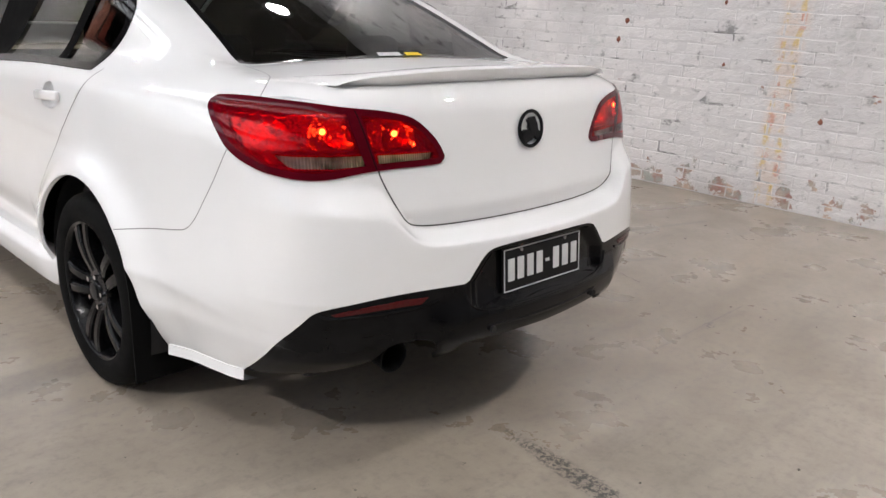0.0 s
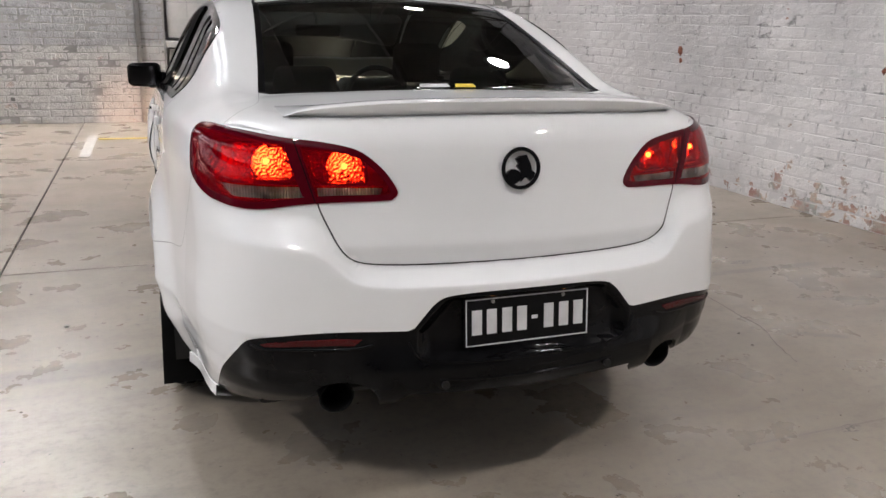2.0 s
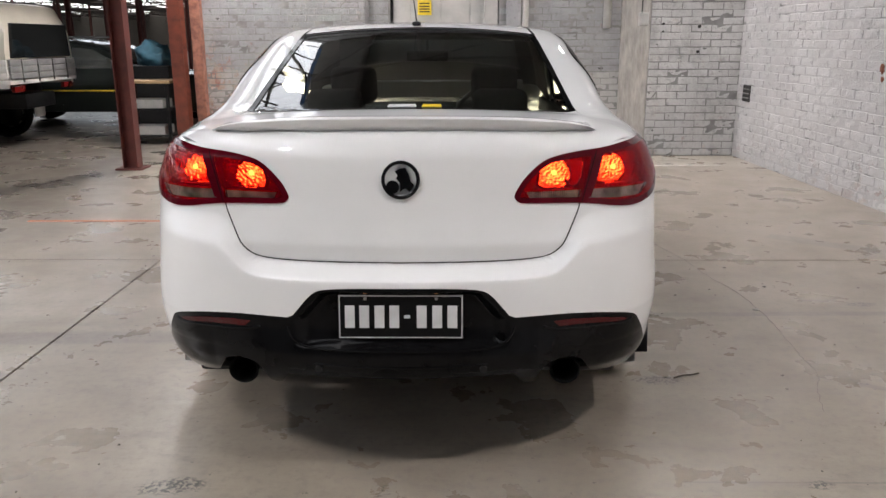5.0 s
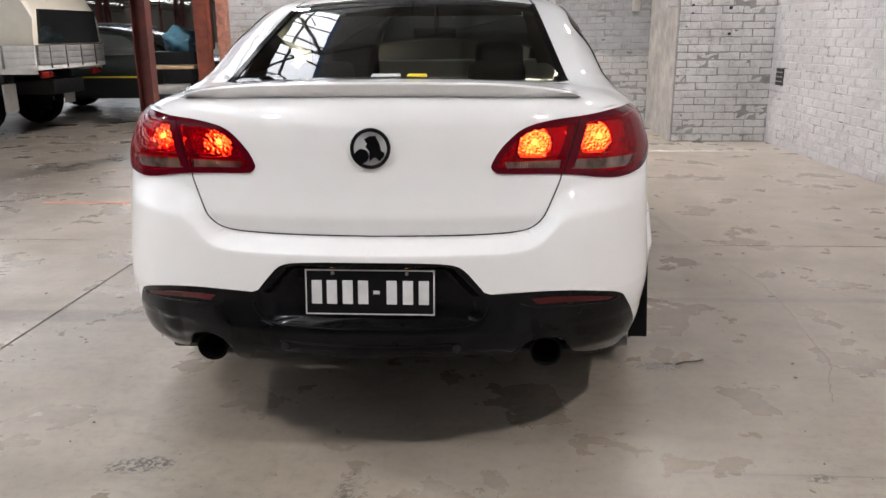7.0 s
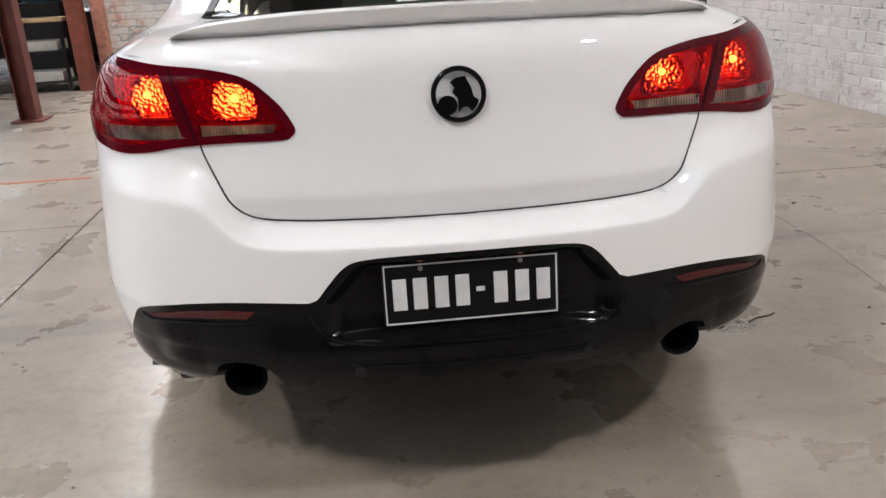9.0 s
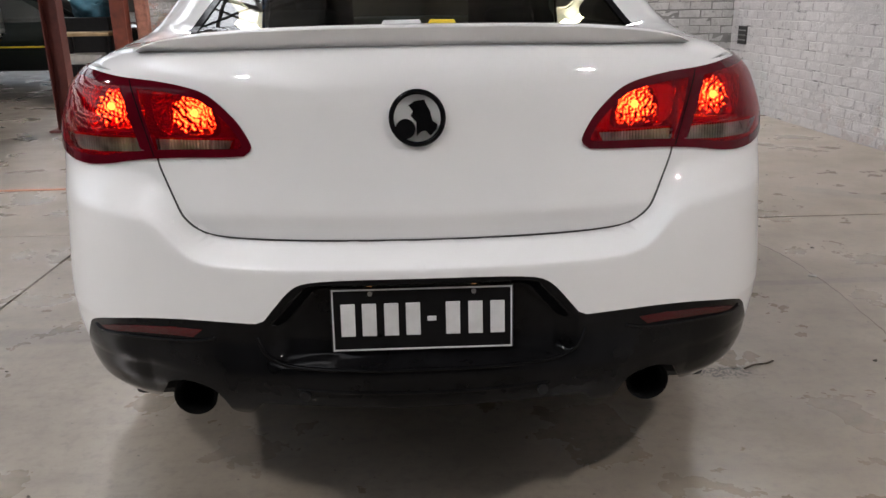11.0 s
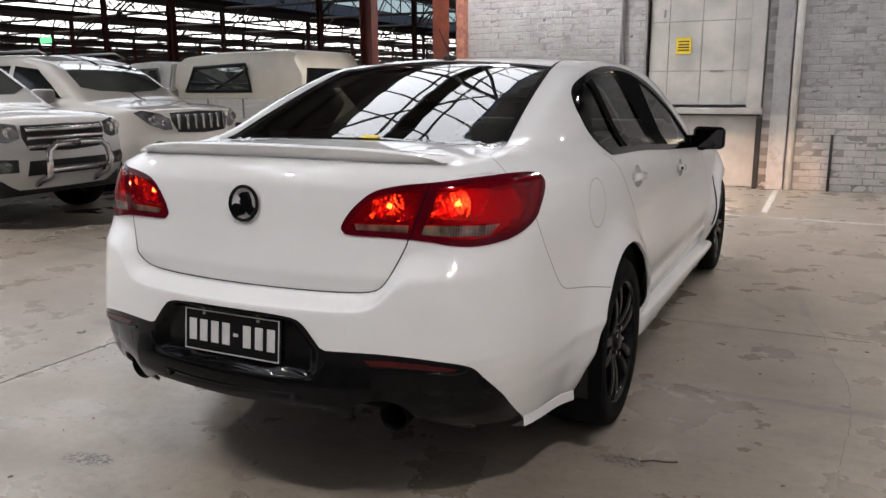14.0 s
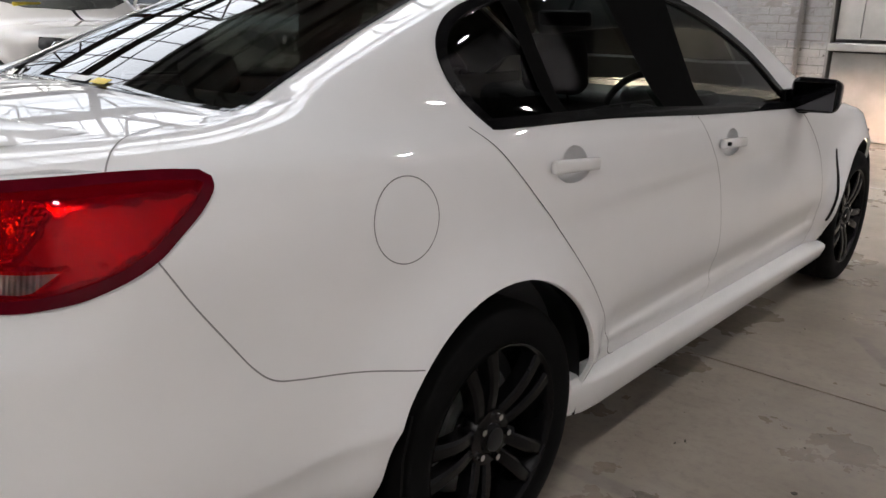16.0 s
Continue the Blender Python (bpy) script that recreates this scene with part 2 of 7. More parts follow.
def prism(outline, depth, axis="y"):
    """A flat outline (two axes) given depth along the third."""
    bm = bmesh.new()
    put = {"y": lambda a, b, d: (a, d, b), "x": lambda a, b, d: (d, a, b), "z": lambda a, b, d: (a, b, d)}[axis]
    n = len(outline)
    f = [bm.verts.new(put(a, b, depth[0])) for a, b in outline]
    g = [bm.verts.new(put(a, b, depth[1])) for a, b in outline]
    bm.faces.new(f)
    bm.faces.new(g[::-1])
    for i in range(n):
        bm.faces.new((f[i], f[(i + 1) % n], g[(i + 1) % n], g[i]))
    return bm


def spline(pts, n=8):
    """A Catmull-Rom line through points."""
    p = np.array(pts, float)
    q = np.vstack([2 * p[0] - p[1], p, 2 * p[-1] - p[-2]])
    out = []
    for i in range(1, len(q) - 2):
        a, b, c, d = q[i - 1 : i + 3]
        for t in np.arange(n) / n:
            out.append(0.5 * (2 * b + (c - a) * t + (2 * a - 5 * b + 4 * c - d) * t * t + (3 * b - a - 3 * c + d) * t**3))
    return np.array(out + [p[-1]])


def inside(poly, pts):
    x, y = pts[:, 0], pts[:, 1]
    hit = np.zeros(len(pts), bool)
    for (x0, y0), (x1, y1) in zip(poly, np.roll(poly, -1, 0)):
        if y0 != y1:
            hit ^= ((y0 > y) != (y1 > y)) & (x < (x1 - x0) * (y - y0) / (y1 - y0) + x0)
    return hit


def filled_in(poly, step):
    """A closed line with its long stretches divided."""
    out = []
    for a, b in zip(poly, np.roll(poly, -1, 0)):
        n = max(1, int(np.linalg.norm(b - a) / step))
        out += [a + (b - a) * k / n for k in range(n)]
    return np.array(out)


def skin_mesh(poly, lift, cuts=(), step=0.03, off=0.0, rim=0.0, both=False, mirror=False, lines=()):
    """Vertices, triangles and normals of a piece of the body's surface within a flat outline."""
    poly = filled_in(np.array(poly, float), step)
    loops = [poly] + [filled_in(np.array(c, float), step) for c in cuts]
    lo, hi = poly.min(0), poly.max(0)
    gx, gy = np.meshgrid(np.arange(lo[0], hi[0], step), np.arange(lo[1], hi[1], step * 0.87))
    gx = gx + (np.arange(gx.shape[0]) % 2)[:, None] * step / 2
    grid = np.stack([gx.ravel(), gy.ravel()], 1)
    grid = grid[inside(poly, grid)]
    border = np.concatenate(loops + [np.array(ln, float) for ln in lines])
    keep = np.ones(len(grid), bool)
    for k in range(0, len(border), 200):
        d = np.linalg.norm(grid[:, None] - border[None, k : k + 200], axis=2)
        keep &= d.min(1) > step * 0.45
    grid = grid[keep]
    verts, edges = [], []
    for lp in loops:
        n0 = len(verts)
        verts += [Vector(map(float, p)) for p in lp]
        edges += [(n0 + i, n0 + (i + 1) % len(lp)) for i in range(len(lp))]
    for ln in lines:
        n0 = len(verts)
        verts += [Vector(map(float, p)) for p in ln]
        edges += [(n0 + i, n0 + i + 1) for i in range(len(ln) - 1)]
    verts += [Vector(map(float, p)) for p in grid]
    got = delaunay_2d_cdt(verts, edges, [], 0, 1e-6)
    v2 = np.array([tuple(v) for v in got[0]])
    tri = np.array([f for f in got[2] if len(f) == 3])
    mid = v2[tri].mean(1)
    good = inside(poly, mid)
    for c in loops[1:]:
        good &= ~inside(c, mid)
    tri = tri[good]
    used, tri = np.unique(tri, return_inverse=True)
    tri = tri.reshape(-1, 3)
    p = lift(v2[used])
    nrm = body_normal(p)
    p = p + nrm * off
    flip = np.einsum("ij,ij->i", np.cross(p[tri[:, 1]] - p[tri[:, 0]], p[tri[:, 2]] - p[tri[:, 0]]), nrm[tri[:, 0]]) < 0
    tri[flip] = tri[flip][:, ::-1]
    if rim:
        count = {}
        for t in tri:
            for a, b in ((t[0], t[1]), (t[1], t[2]), (t[2], t[0])):
                count.setdefault((min(a, b), max(a, b)), []).append((a, b))
        edge = [e[0] for e in count.values() if len(e) == 1]
        edge = [(a, b) for a, b in edge if not (abs(p[a, 0]) < 2e-3 and abs(p[b, 0]) < 2e-3)]
        extra_p, extra_n, extra_f = [], [], []
        n0 = len(p)
        for a, b in edge:
            out = np.cross(p[b] - p[a], nrm[a])
            out = out / max(np.linalg.norm(out), 1e-9)
            k = n0 + len(extra_p)
            extra_p += [p[a], p[b], p[b] - nrm[b] * rim, p[a] - nrm[a] * rim]
            extra_n += [nrm[a] * 0.5 + out * 0.5, nrm[b] * 0.5 + out * 0.5, out, out]
            extra_f += [(k, k + 3, k + 2), (k, k + 2, k + 1)]
        if extra_p:
            p, nrm = np.vstack([p, extra_p]), np.vstack([nrm, extra_n])
            tri = np.vstack([tri, extra_f])
    if mirror or both:
        q, m, t = p * [-1, 1, 1], nrm * [-1, 1, 1], tri[:, ::-1]
        if mirror:
            p, nrm, tri = q, m, t
        else:
            p, nrm, tri = np.vstack([p, q]), np.vstack([nrm, m]), np.vstack([tri, t + len(p)])
    return p, tri, nrm


def skin(name, poly, lift, material, parent, label="", **how):
    p, tri, nrm = skin_mesh(poly, lift, **how)
    return finish(name, p, tri, material, parent, label, nrm)


def seam(name, pts, material, parent, width=0.005, off=0.0012, mirror=False, both=False, label="", closed=False):
    """A thin dark strip that lies on the body along 3D points."""
    p = np.array(pts, float)
    nrm = body_normal(p)
    if closed:
        t = np.roll(p, -1, 0) - np.roll(p, 1, 0)
    else:
        t = np.gradient(p, axis=0)
    t = t / np.maximum(np.linalg.norm(t, axis=1, keepdims=True), 1e-9)
    s = np.cross(nrm, t)
    v = np.concatenate([p + nrm * off + s * width / 2, p + nrm * off - s * width / 2])
    n = len(p)
    f = [(i, n + i, n + (i + 1) % n, (i + 1) % n) for i in range(n if closed else n - 1)]
    nn = np.vstack([nrm, nrm])
    if both:
        f = f + [tuple(2 * n + k for k in q[::-1]) for q in f]
        v, nn = np.vstack([v, v * [-1, 1, 1]]), np.vstack([nn, nn * [-1, 1, 1]])
    elif mirror:
        v, nn, f = v * [-1, 1, 1], nn * [-1, 1, 1], [q[::-1] for q in f]
    return finish(name, v, f, material, parent, label, nn)

# ---- body form of the sedan: one solid, from which every panel takes its surface ----
def smooth_curve(pairs, sigma):
    """A soft curve through pairs of (at, value)."""
    at, val = np.array(pairs, float).T
    step = 0.002
    grid = np.arange(at[0] - 0.4, at[-1] + 0.4, step)
    line = np.interp(grid, at, val)
    n = max(1, int(3 * sigma / step))
    k = np.exp(-0.5 * (np.arange(-n, n + 1) * step / sigma) ** 2)
    line = np.convolve(np.pad(line, n, mode="edge"), k / k.sum(), mode="valid")
    return lambda v: np.interp(v, grid, line)


def smax(a, b, k):
    h = np.maximum(k - np.abs(a - b), 0) / k
    return np.maximum(a, b) + h * h * k * 0.25


def smin(a, b, k):
    return -smax(-a, -b, k)


AXLE_R, AXLE_F, HUB_Z = 1.346, 4.277, 0.336
side_width = smooth_curve([(0.15, 0.80), (0.22, 0.835), (0.30, 0.872), (0.36, 0.890), (0.42, 0.912), (0.52, 0.922), (0.62, 0.918), (0.72, 0.908), (0.82, 0.901), (0.92, 0.895), (0.98, 0.888), (1.03, 0.878), (1.052, 0.870), (1.085, 0.832), (1.12, 0.79), (1.2, 0.72)], 0.012)
side_taper = smooth_curve([(0.1, 0.15), (0.3, 0.115), (0.45, 0.083), (0.6, 0.058), (0.75, 0.038), (0.9, 0.022), (1.1, 0.008), (1.35, 0), (4.0, 0), (4.4, 0.015), (4.7, 0.05), (4.9, 0.10), (5.1, 0.17)], 0.06)
bumper_line = smooth_curve([(0.25, 0.34), (0.33, 0.22), (0.38, 0.155), (0.42, 0.136), (0.47, 0.128), (0.50, 0.136), (0.54, 0.146), (0.60, 0.152), (0.66, 0.158), (0.72, 0.164), (0.80, 0.176), (0.90, 0.196), (1.14, 0.26)], 0.008)
lid_line = smooth_curve([(0.50, 0.262), (0.70, 0.254), (0.735, 0.248), (0.765, 0.239), (0.783, 0.233), (0.80, 0.2375), (0.85, 0.250), (0.92, 0.2625), (0.98, 0.270), (1.04, 0.281), (1.08, 0.294), (1.14, 0.32)], 0.008)
crest_line = smooth_curve([(0.0, 0.696), (0.36, 0.697), (0.43, 0.701), (0.47, 0.712), (0.505, 0.742), (0.535, 0.776), (0.57, 0.790), (0.64, 0.796), (0.90, 0.806)], 0.012)
shelf_line = smooth_curve([(0.0, 0.031), (0.38, 0.032), (0.44, 0.038), (0.48, 0.056), (0.52, 0.074), (0.56, 0.080), (0.90, 0.085)], 0.014)
deck_line = smooth_curve([(0.1, 1.09), (0.3, 1.113), (0.4, 1.120), (0.6, 1.130), (0.85, 1.138), (1.1, 1.12), (3.3, 1.02), (3.8, 0.985), (4.3, 0.93), (4.7, 0.86), (4.9, 0.80), (5.1, 0.70)], 0.04)
under_line = smooth_curve([(0.0, 0.36), (0.2, 0.338), (0.35, 0.312), (0.5, 0.290), (0.6, 0.276), (0.9, 0.250), (1.2, 0.23), (1.8, 0.2), (4.4, 0.19), (5.1, 0.22)], 0.03)
cabin_width = smooth_curve([(0.9, 0.86), (1.0, 0.852), (1.066, 0.832), (1.15, 0.79), (1.25, 0.742), (1.35, 0.695), (1.42, 0.66), (1.55, 0.60)], 0.02)
cabin_taper = smooth_curve([(0.6, 0.14), (0.9, 0.085), (1.1, 0.05), (1.4, 0.012), (1.8, 0), (2.9, 0), (3.4, 0.03), (4.0, 0.09)], 0.08)
cabin_line = smooth_curve([(-0.6, -0.2), (0.4, 0.82), (0.60, 1.00), (0.80, 1.105), (0.90, 1.150), (1.1, 1.232), (1.3, 1.308), (1.5, 1.378), (1.66, 1.428), (1.8, 1.452), (2.1, 1.468), (2.5, 1.466), (2.8, 1.442), (3.0, 1.40), (3.3, 1.28), (3.6, 1.15), (3.9, 1.02), (4.2, 0.86), (5.4, -0.2)], 0.05)


def soft_step(v, k):
    """From 0 to 1 over v = 0 to 1: a rounded crease at the start, easing out at the end."""
    v = k * 0.5 * (v / k + np.sqrt((v / k) ** 2 + 0.5))
    return 1 - np.clip(1 - v, 0, 1) ** 1.7


def body_form(x, y, z):
    """Below 0 inside the sedan's body, above 0 outside."""
    ax = np.abs(x)
    wide = side_width(z) - side_taper(y) * (1 + 0.35 * np.clip((z - 0.95) / 0.1, 0, 1)) - 0.008 * np.clip((1.0 - y) / 0.3, 0, 1) * np.exp(-(((z - 0.66) / 0.22) ** 2))
    for axle in (AXLE_R, AXLE_F):
        r = np.hypot(y - axle, z - HUB_Z)
        wide = wide + 0.043 * np.exp(-(((r - 0.385) / 0.085) ** 2)) * np.clip((z - 0.1) / 0.3, 0, 1)
    tuck = 0.515 + 0.10 * (y - 0.95) - z
    fade = np.clip((y - 0.50) / 0.34, 0, 1) * np.clip((1.15 - y) / 0.10, 0, 1)
    wide = wide - 0.006 * soft_step(tuck / 0.06, 0.08) * fade + 0.003 * np.exp(-((tuck / 0.022) ** 2)) * fade
    wide = wide - 0.016 * np.exp(-(((z - 0.43) / 0.095) ** 2)) * np.clip((0.80 - y) / 0.28, 0, 1)
    doors = np.clip((y - 1.80) / 0.12, 0, 1) * np.clip((3.80 - y) / 0.15, 0, 1)
    waist = z - (0.455 - 0.016 * (y - 1.8))
    wide = wide - 0.017 * np.exp(-((waist / np.where(waist > 0, 0.075, 0.022)) ** 2)) * doors
    side = ax - wide
    shelf = soft_step((z - crest_line(ax)) / shelf_line(ax), 0.10 + 0.05 * np.clip((ax - 0.45) / 0.12, 0, 1))
    wing = np.clip((ax - 0.41) / 0.18, 0, 1) * np.clip((0.56 - z) / 0.10, 0, 1)
    rear = bumper_line(z) + 0.032 * wing + (lid_line(z) - bumper_line(z)) * shelf + (0.23 - 0.03 * shelf) * ax**2 + (0.16 - 0.06 * shelf) * ax**4 - y
    lim = 0.325 - 0.9 * np.maximum(0, z - 0.575)
    sunk = np.clip((lim - ax) / 0.055, 0, 1) * np.clip((z - 0.492) / 0.018, 0, 1) * np.clip((0.664 - z) / 0.014, 0, 1)
    rear = rear + 0.028 * sunk * sunk * (3 - 2 * sunk)
    top = z - (deck_line(y) - 0.018 * (ax / 0.6) ** 2)
    front = y - (5.0 - 0.10 * ax**2 - 0.40 * ax**4 - 0.25 * np.abs(z - 0.5) ** 1.5)
    tub = smax(side, rear, 0.16)
    tub = smax(tub, top, 0.07)
    tub = smax(tub, front, 0.22)
    tub = smax(tub, under_line(y) - z, 0.02)
    house = smax(ax - (cabin_width(z) - cabin_taper(y)), z - (cabin_line(y) - 0.030 * (ax / 0.6) ** 2), 0.085)
    house = smax(house, 0.88 - z, 0.02)
    return smin(tub, house, 0.010 + 0.070 * np.clip((ax - 0.57) / 0.10, 0, 1))


FORM = [body_form]


def reach(o, d, far=3.0):
    """How far from the points o, inside the body, the ways d leave it."""
    lo, hi = np.zeros(len(o)), np.full(len(o), far)
    for _ in range(34):
        mid = (lo + hi) / 2
        p = o + d * mid[:, None]
        inside = FORM[0](p[:, 0], p[:, 1], p[:, 2]) < 0
        lo, hi = np.where(inside, mid, lo), np.where(inside, hi, mid)
    return o + d * ((lo + hi) / 2)[:, None]


def body_normal(p):
    e = 0.0015
    g = np.stack([FORM[0](*(p + s).T) - FORM[0](*(p - s).T) for s in np.eye(3) * e], 1)
    return g / np.maximum(np.linalg.norm(g, axis=1, keepdims=True), 1e-9)


WAIST, TAIL_Y, ARC = 0.75, 1.0, 0.9


def from_round(uv):
    """Places on the body's flanks and tail: u along, v up the flank."""
    u, v = uv[:, 0], uv[:, 1] / ARC
    lam = np.where(u < 0, -u / ARC, 0)
    o = np.stack([0 * u, TAIL_Y + np.maximum(u, 0), np.full(len(u), WAIST)], 1)
    d = np.stack([np.cos(lam) * np.cos(v), -np.sin(lam) * np.cos(v), np.sin(v)], 1)
    return reach(o, d)


def to_round(p):
    x, y, z = p.T
    back = y < TAIL_Y
    u = np.where(back, -np.arctan2(TAIL_Y - y, x) * ARC, y - TAIL_Y)
    flat = np.where(back, np.hypot(x, TAIL_Y - y), x)
    return np.stack([u, np.arctan2(z - WAIST, flat) * ARC], 1)


def from_top(xy):
    o = np.stack([xy[:, 0], xy[:, 1], np.full(len(xy), 0.8)], 1)
    return reach(o, np.tile([0.0, 0.0, 1.0], (len(o), 1)))


def from_rear(xz):
    o = np.stack([xz[:, 0], np.full(len(xz), 1.0), xz[:, 1]], 1)
    return reach(o, np.tile([0.0, -1.0, 0.0], (len(o), 1)))


def from_side(yz):
    o = np.stack([np.zeros(len(yz)), yz[:, 0], yz[:, 1]], 1)
    return reach(o, np.tile([1.0, 0.0, 0.0], (len(o), 1)))

# ---- surfaces of the place ----
def position(t):
    g = t.nodes.new("ShaderNodeNewGeometry")
    s = t.nodes.new("ShaderNodeSeparateXYZ")
    t.links.new(g.outputs["Position"], s.inputs[0])
    return g, s


def math_node(t, op, a, b=None, clamp=False):
    n = t.nodes.new("ShaderNodeMath")
    n.operation, n.use_clamp = op, clamp
    for i, v in enumerate((a, b)):
        if v is None:
            continue
        if isinstance(v, (int, float)):
            n.inputs[i].default_value = v
        else:
            t.links.new(v, n.inputs[i])
    return n.outputs[0]


def mix_col(t, fac, a, b, mode="MIX"):
    n = t.nodes.new("ShaderNodeMix")
    n.data_type, n.blend_type = "RGBA", mode
    for i, v in ((0, fac), (6, a), (7, b)):
        if isinstance(v, (int, float)):
            n.inputs[i].default_value = v
        elif isinstance(v, tuple):
            n.inputs[i].default_value = (*v, 1)
        else:
            t.links.new(v, n.inputs[i])
    return n.outputs[2]


def world_noise(t, g, scale, detail=5.0, rough=0.6, stretch=None, distort=0.0):
    n = node(t, "ShaderNodeTexNoise", Scale=scale, Detail=detail, Roughness=rough, Distortion=distort)
    src = g.outputs["Position"]
    if stretch:
        mp = t.nodes.new("ShaderNodeMapping")
        mp.inputs["Scale"].default_value = stretch
        t.links.new(src, mp.inputs["Vector"])
        src = mp.outputs[0]
    t.links.new(src, n.inputs["Vector"])
    return n.outputs["Fac"]


def step_mask(t, v, lo, hi):
    r = t.nodes.new("ShaderNodeMapRange")
    r.interpolation_type = "SMOOTHSTEP"
    t.links.new(v, r.inputs[0])
    r.inputs[1].default_value, r.inputs[2].default_value = lo, hi
    return r.outputs[0]


def painted_brick(name, base, worn, island, dado_paint=True):
    """Old bricks under many coats of white paint, chipped and dirty."""
    m, t, b = nodes_of(name)
    g, xyz = position(t)
    if island:
        rnd_out = g.outputs["Random Per Island"]
    else:
        rnd_out = t.nodes.new("ShaderNodeObjectInfo").outputs["Random"]
    big = world_noise(t, g, 0.7, 4.0)
    fine = world_noise(t, g, 14.0, 6.0, 0.7)
    streak = world_noise(t, g, 2.2, 5.0, 0.65, (1, 1, 0.35))
    col = mix_col(t, step_mask(t, big, 0.38, 0.68), base, tuple(c * 0.80 for c in base))
    col = mix_col(t, math_node(t, "MULTIPLY", step_mask(t, streak, 0.46, 0.78), 0.70 if worn else 0.30), col, (0.33, 0.325, 0.32) if worn else (0.50, 0.475, 0.455))
    blot = world_noise(t, g, 3.2, 7.0, 0.72, None, 0.25)
    col = mix_col(t, math_node(t, "MULTIPLY", step_mask(t, blot, 0.44, 0.74), 0.60 if worn else 0.28), col, (0.27, 0.262, 0.255) if worn else (0.52, 0.49, 0.46))
    green = math_node(t, "MULTIPLY", step_mask(t, world_noise(t, g, 1.7, 5.0, 0.7), 0.60, 0.70), 0.35)
    col = mix_col(t, green, col, (0.38, 0.41, 0.37))
    col = mix_col(t, math_node(t, "MULTIPLY", rnd_out, 0.22), col, tuple(c * 0.62 for c in base))
    col = mix_col(t, math_node(t, "MULTIPLY", step_mask(t, fine, 0.50 if worn else 0.56, 0.72 if worn else 0.72), 0.55 if worn else 0.8), col, (0.22, 0.213, 0.206) if worn else (0.27, 0.26, 0.25))
    low = step_mask(t, xyz.outputs[2], 0.55, 0.0)
    chip_n = world_noise(t, g, 5.5, 6.0, 0.68)
    chip_level = math_node(t, "ADD", chip_n, math_node(t, "MULTIPLY", low, 0.10 if worn else 0.165))
    patch = world_noise(t, g, 0.55, 2.0)
    chip = step_mask(t, math_node(t, "ADD", chip_level, math_node(t, "MULTIPLY", math_node(t, "SUBTRACT", patch, 0.5), 0.22)), 0.675, 0.70)
    bare = mix_col(t, step_mask(t, world_noise(t, g, 9.0, 3.0), 0.4, 0.6), (0.33, 0.13, 0.09), (0.42, 0.33, 0.26))
    bare = mix_col(t, step_mask(t, world_noise(t, g, 3.7, 4.0, 0.7), 0.50, 0.62), bare, (0.34, 0.35, 0.31))
    bare = mix_col(t, step_mask(t, world_noise(t, g, 4.6, 3.0, 0.6), 0.56, 0.66), bare, (0.60, 0.42, 0.30))
    if worn and dado_paint:
        dado = step_mask(t, math_node(t, "ADD", xyz.outputs[2], math_node(t, "MULTIPLY", math_node(t, "SUBTRACT", streak, 0.5), 0.25)), 0.93, 0.99)
        tone = mix_col(t, dado, (1.12, 1.10, 1.08), (0.80, 0.81, 0.83))
        col = mix_col(t, 1.0, col, tone, "MULTIPLY")
    if worn:
        left = math_node(t, "MULTIPLY", step_mask(t, xyz.outputs[0], -2.2, -3.2), step_mask(t, xyz.outputs[2], 1.7, 0.7))
        chip = math_node(t, "MAXIMUM", chip, step_mask(t, math_node(t, "ADD", chip_n, math_node(t, "MULTIPLY", left, 0.18)), 0.58, 0.70))
    hold = math_node(t, "ADD", math_node(t, "MULTIPLY", left, 0.60), 0.28) if worn else math_node(t, "ADD", math_node(t, "MULTIPLY", step_mask(t, xyz.outputs[1], 5.2, 3.6), 0.65), 0.20)
    col = mix_col(t, math_node(t, "MULTIPLY", chip, hold), col, bare)
    if worn:
        pock = step_mask(t, world_noise(t, g, 11.0, 3.0, 0.5, (1, 1, 1.6)), 0.69, 0.73)
        col = mix_col(t, math_node(t, "MULTIPLY", pock, 0.85), col, (0.07, 0.066, 0.062))
    if not worn:
        # Greyer and darker towards the far end, with a ragged start.
        far_tone = step_mask(t, math_node(t, "ADD", xyz.outputs[1], math_node(t, "MULTIPLY", math_node(t, "SUBTRACT", big, 0.5), 5.0)), 2.2, 4.6)
        col = mix_col(t, far_tone, col, mix_col(t, 1.0, col, (0.70, 0.705, 0.715), "MULTIPLY"))
        across = math_node(t, "SUBTRACT", xyz.outputs[1], 1.10)
        wob = math_node(t, "MULTIPLY", math_node(t, "SUBTRACT", world_noise(t, g, 5.0, 4.0), 0.5), 0.10)
        far = math_node(t, "ABSOLUTE", math_node(t, "ADD", across, wob))
        wash = math_node(t, "MULTIPLY", step_mask(t, far, 0.135, 0.06), step_mask(t, world_noise(t, g, 7.0, 5.0, 0.7), 0.36, 0.58))
        col = mix_col(t, math_node(t, "MULTIPLY", wash, 0.42), col, (0.74, 0.55, 0.42))
        line = math_node(t, "MULTIPLY", step_mask(t, math_node(t, "ABSOLUTE", math_node(t, "SUBTRACT", far, 0.050)), 0.030, 0.012), step_mask(t, world_noise(t, g, 11.0, 5.0, 0.75), 0.46, 0.58))
        dye = mix_col(t, step_mask(t, world_noise(t, g, 5.0, 3.0), 0.52, 0.60), (0.68, 0.50, 0.16), (0.60, 0.26, 0.17))
        col = mix_col(t, math_node(t, "MULTIPLY", line, 0.75), col, dye)
    t.links.new(col, b.inputs["Base Color"])
    b.inputs["Roughness"].default_value = 0.62
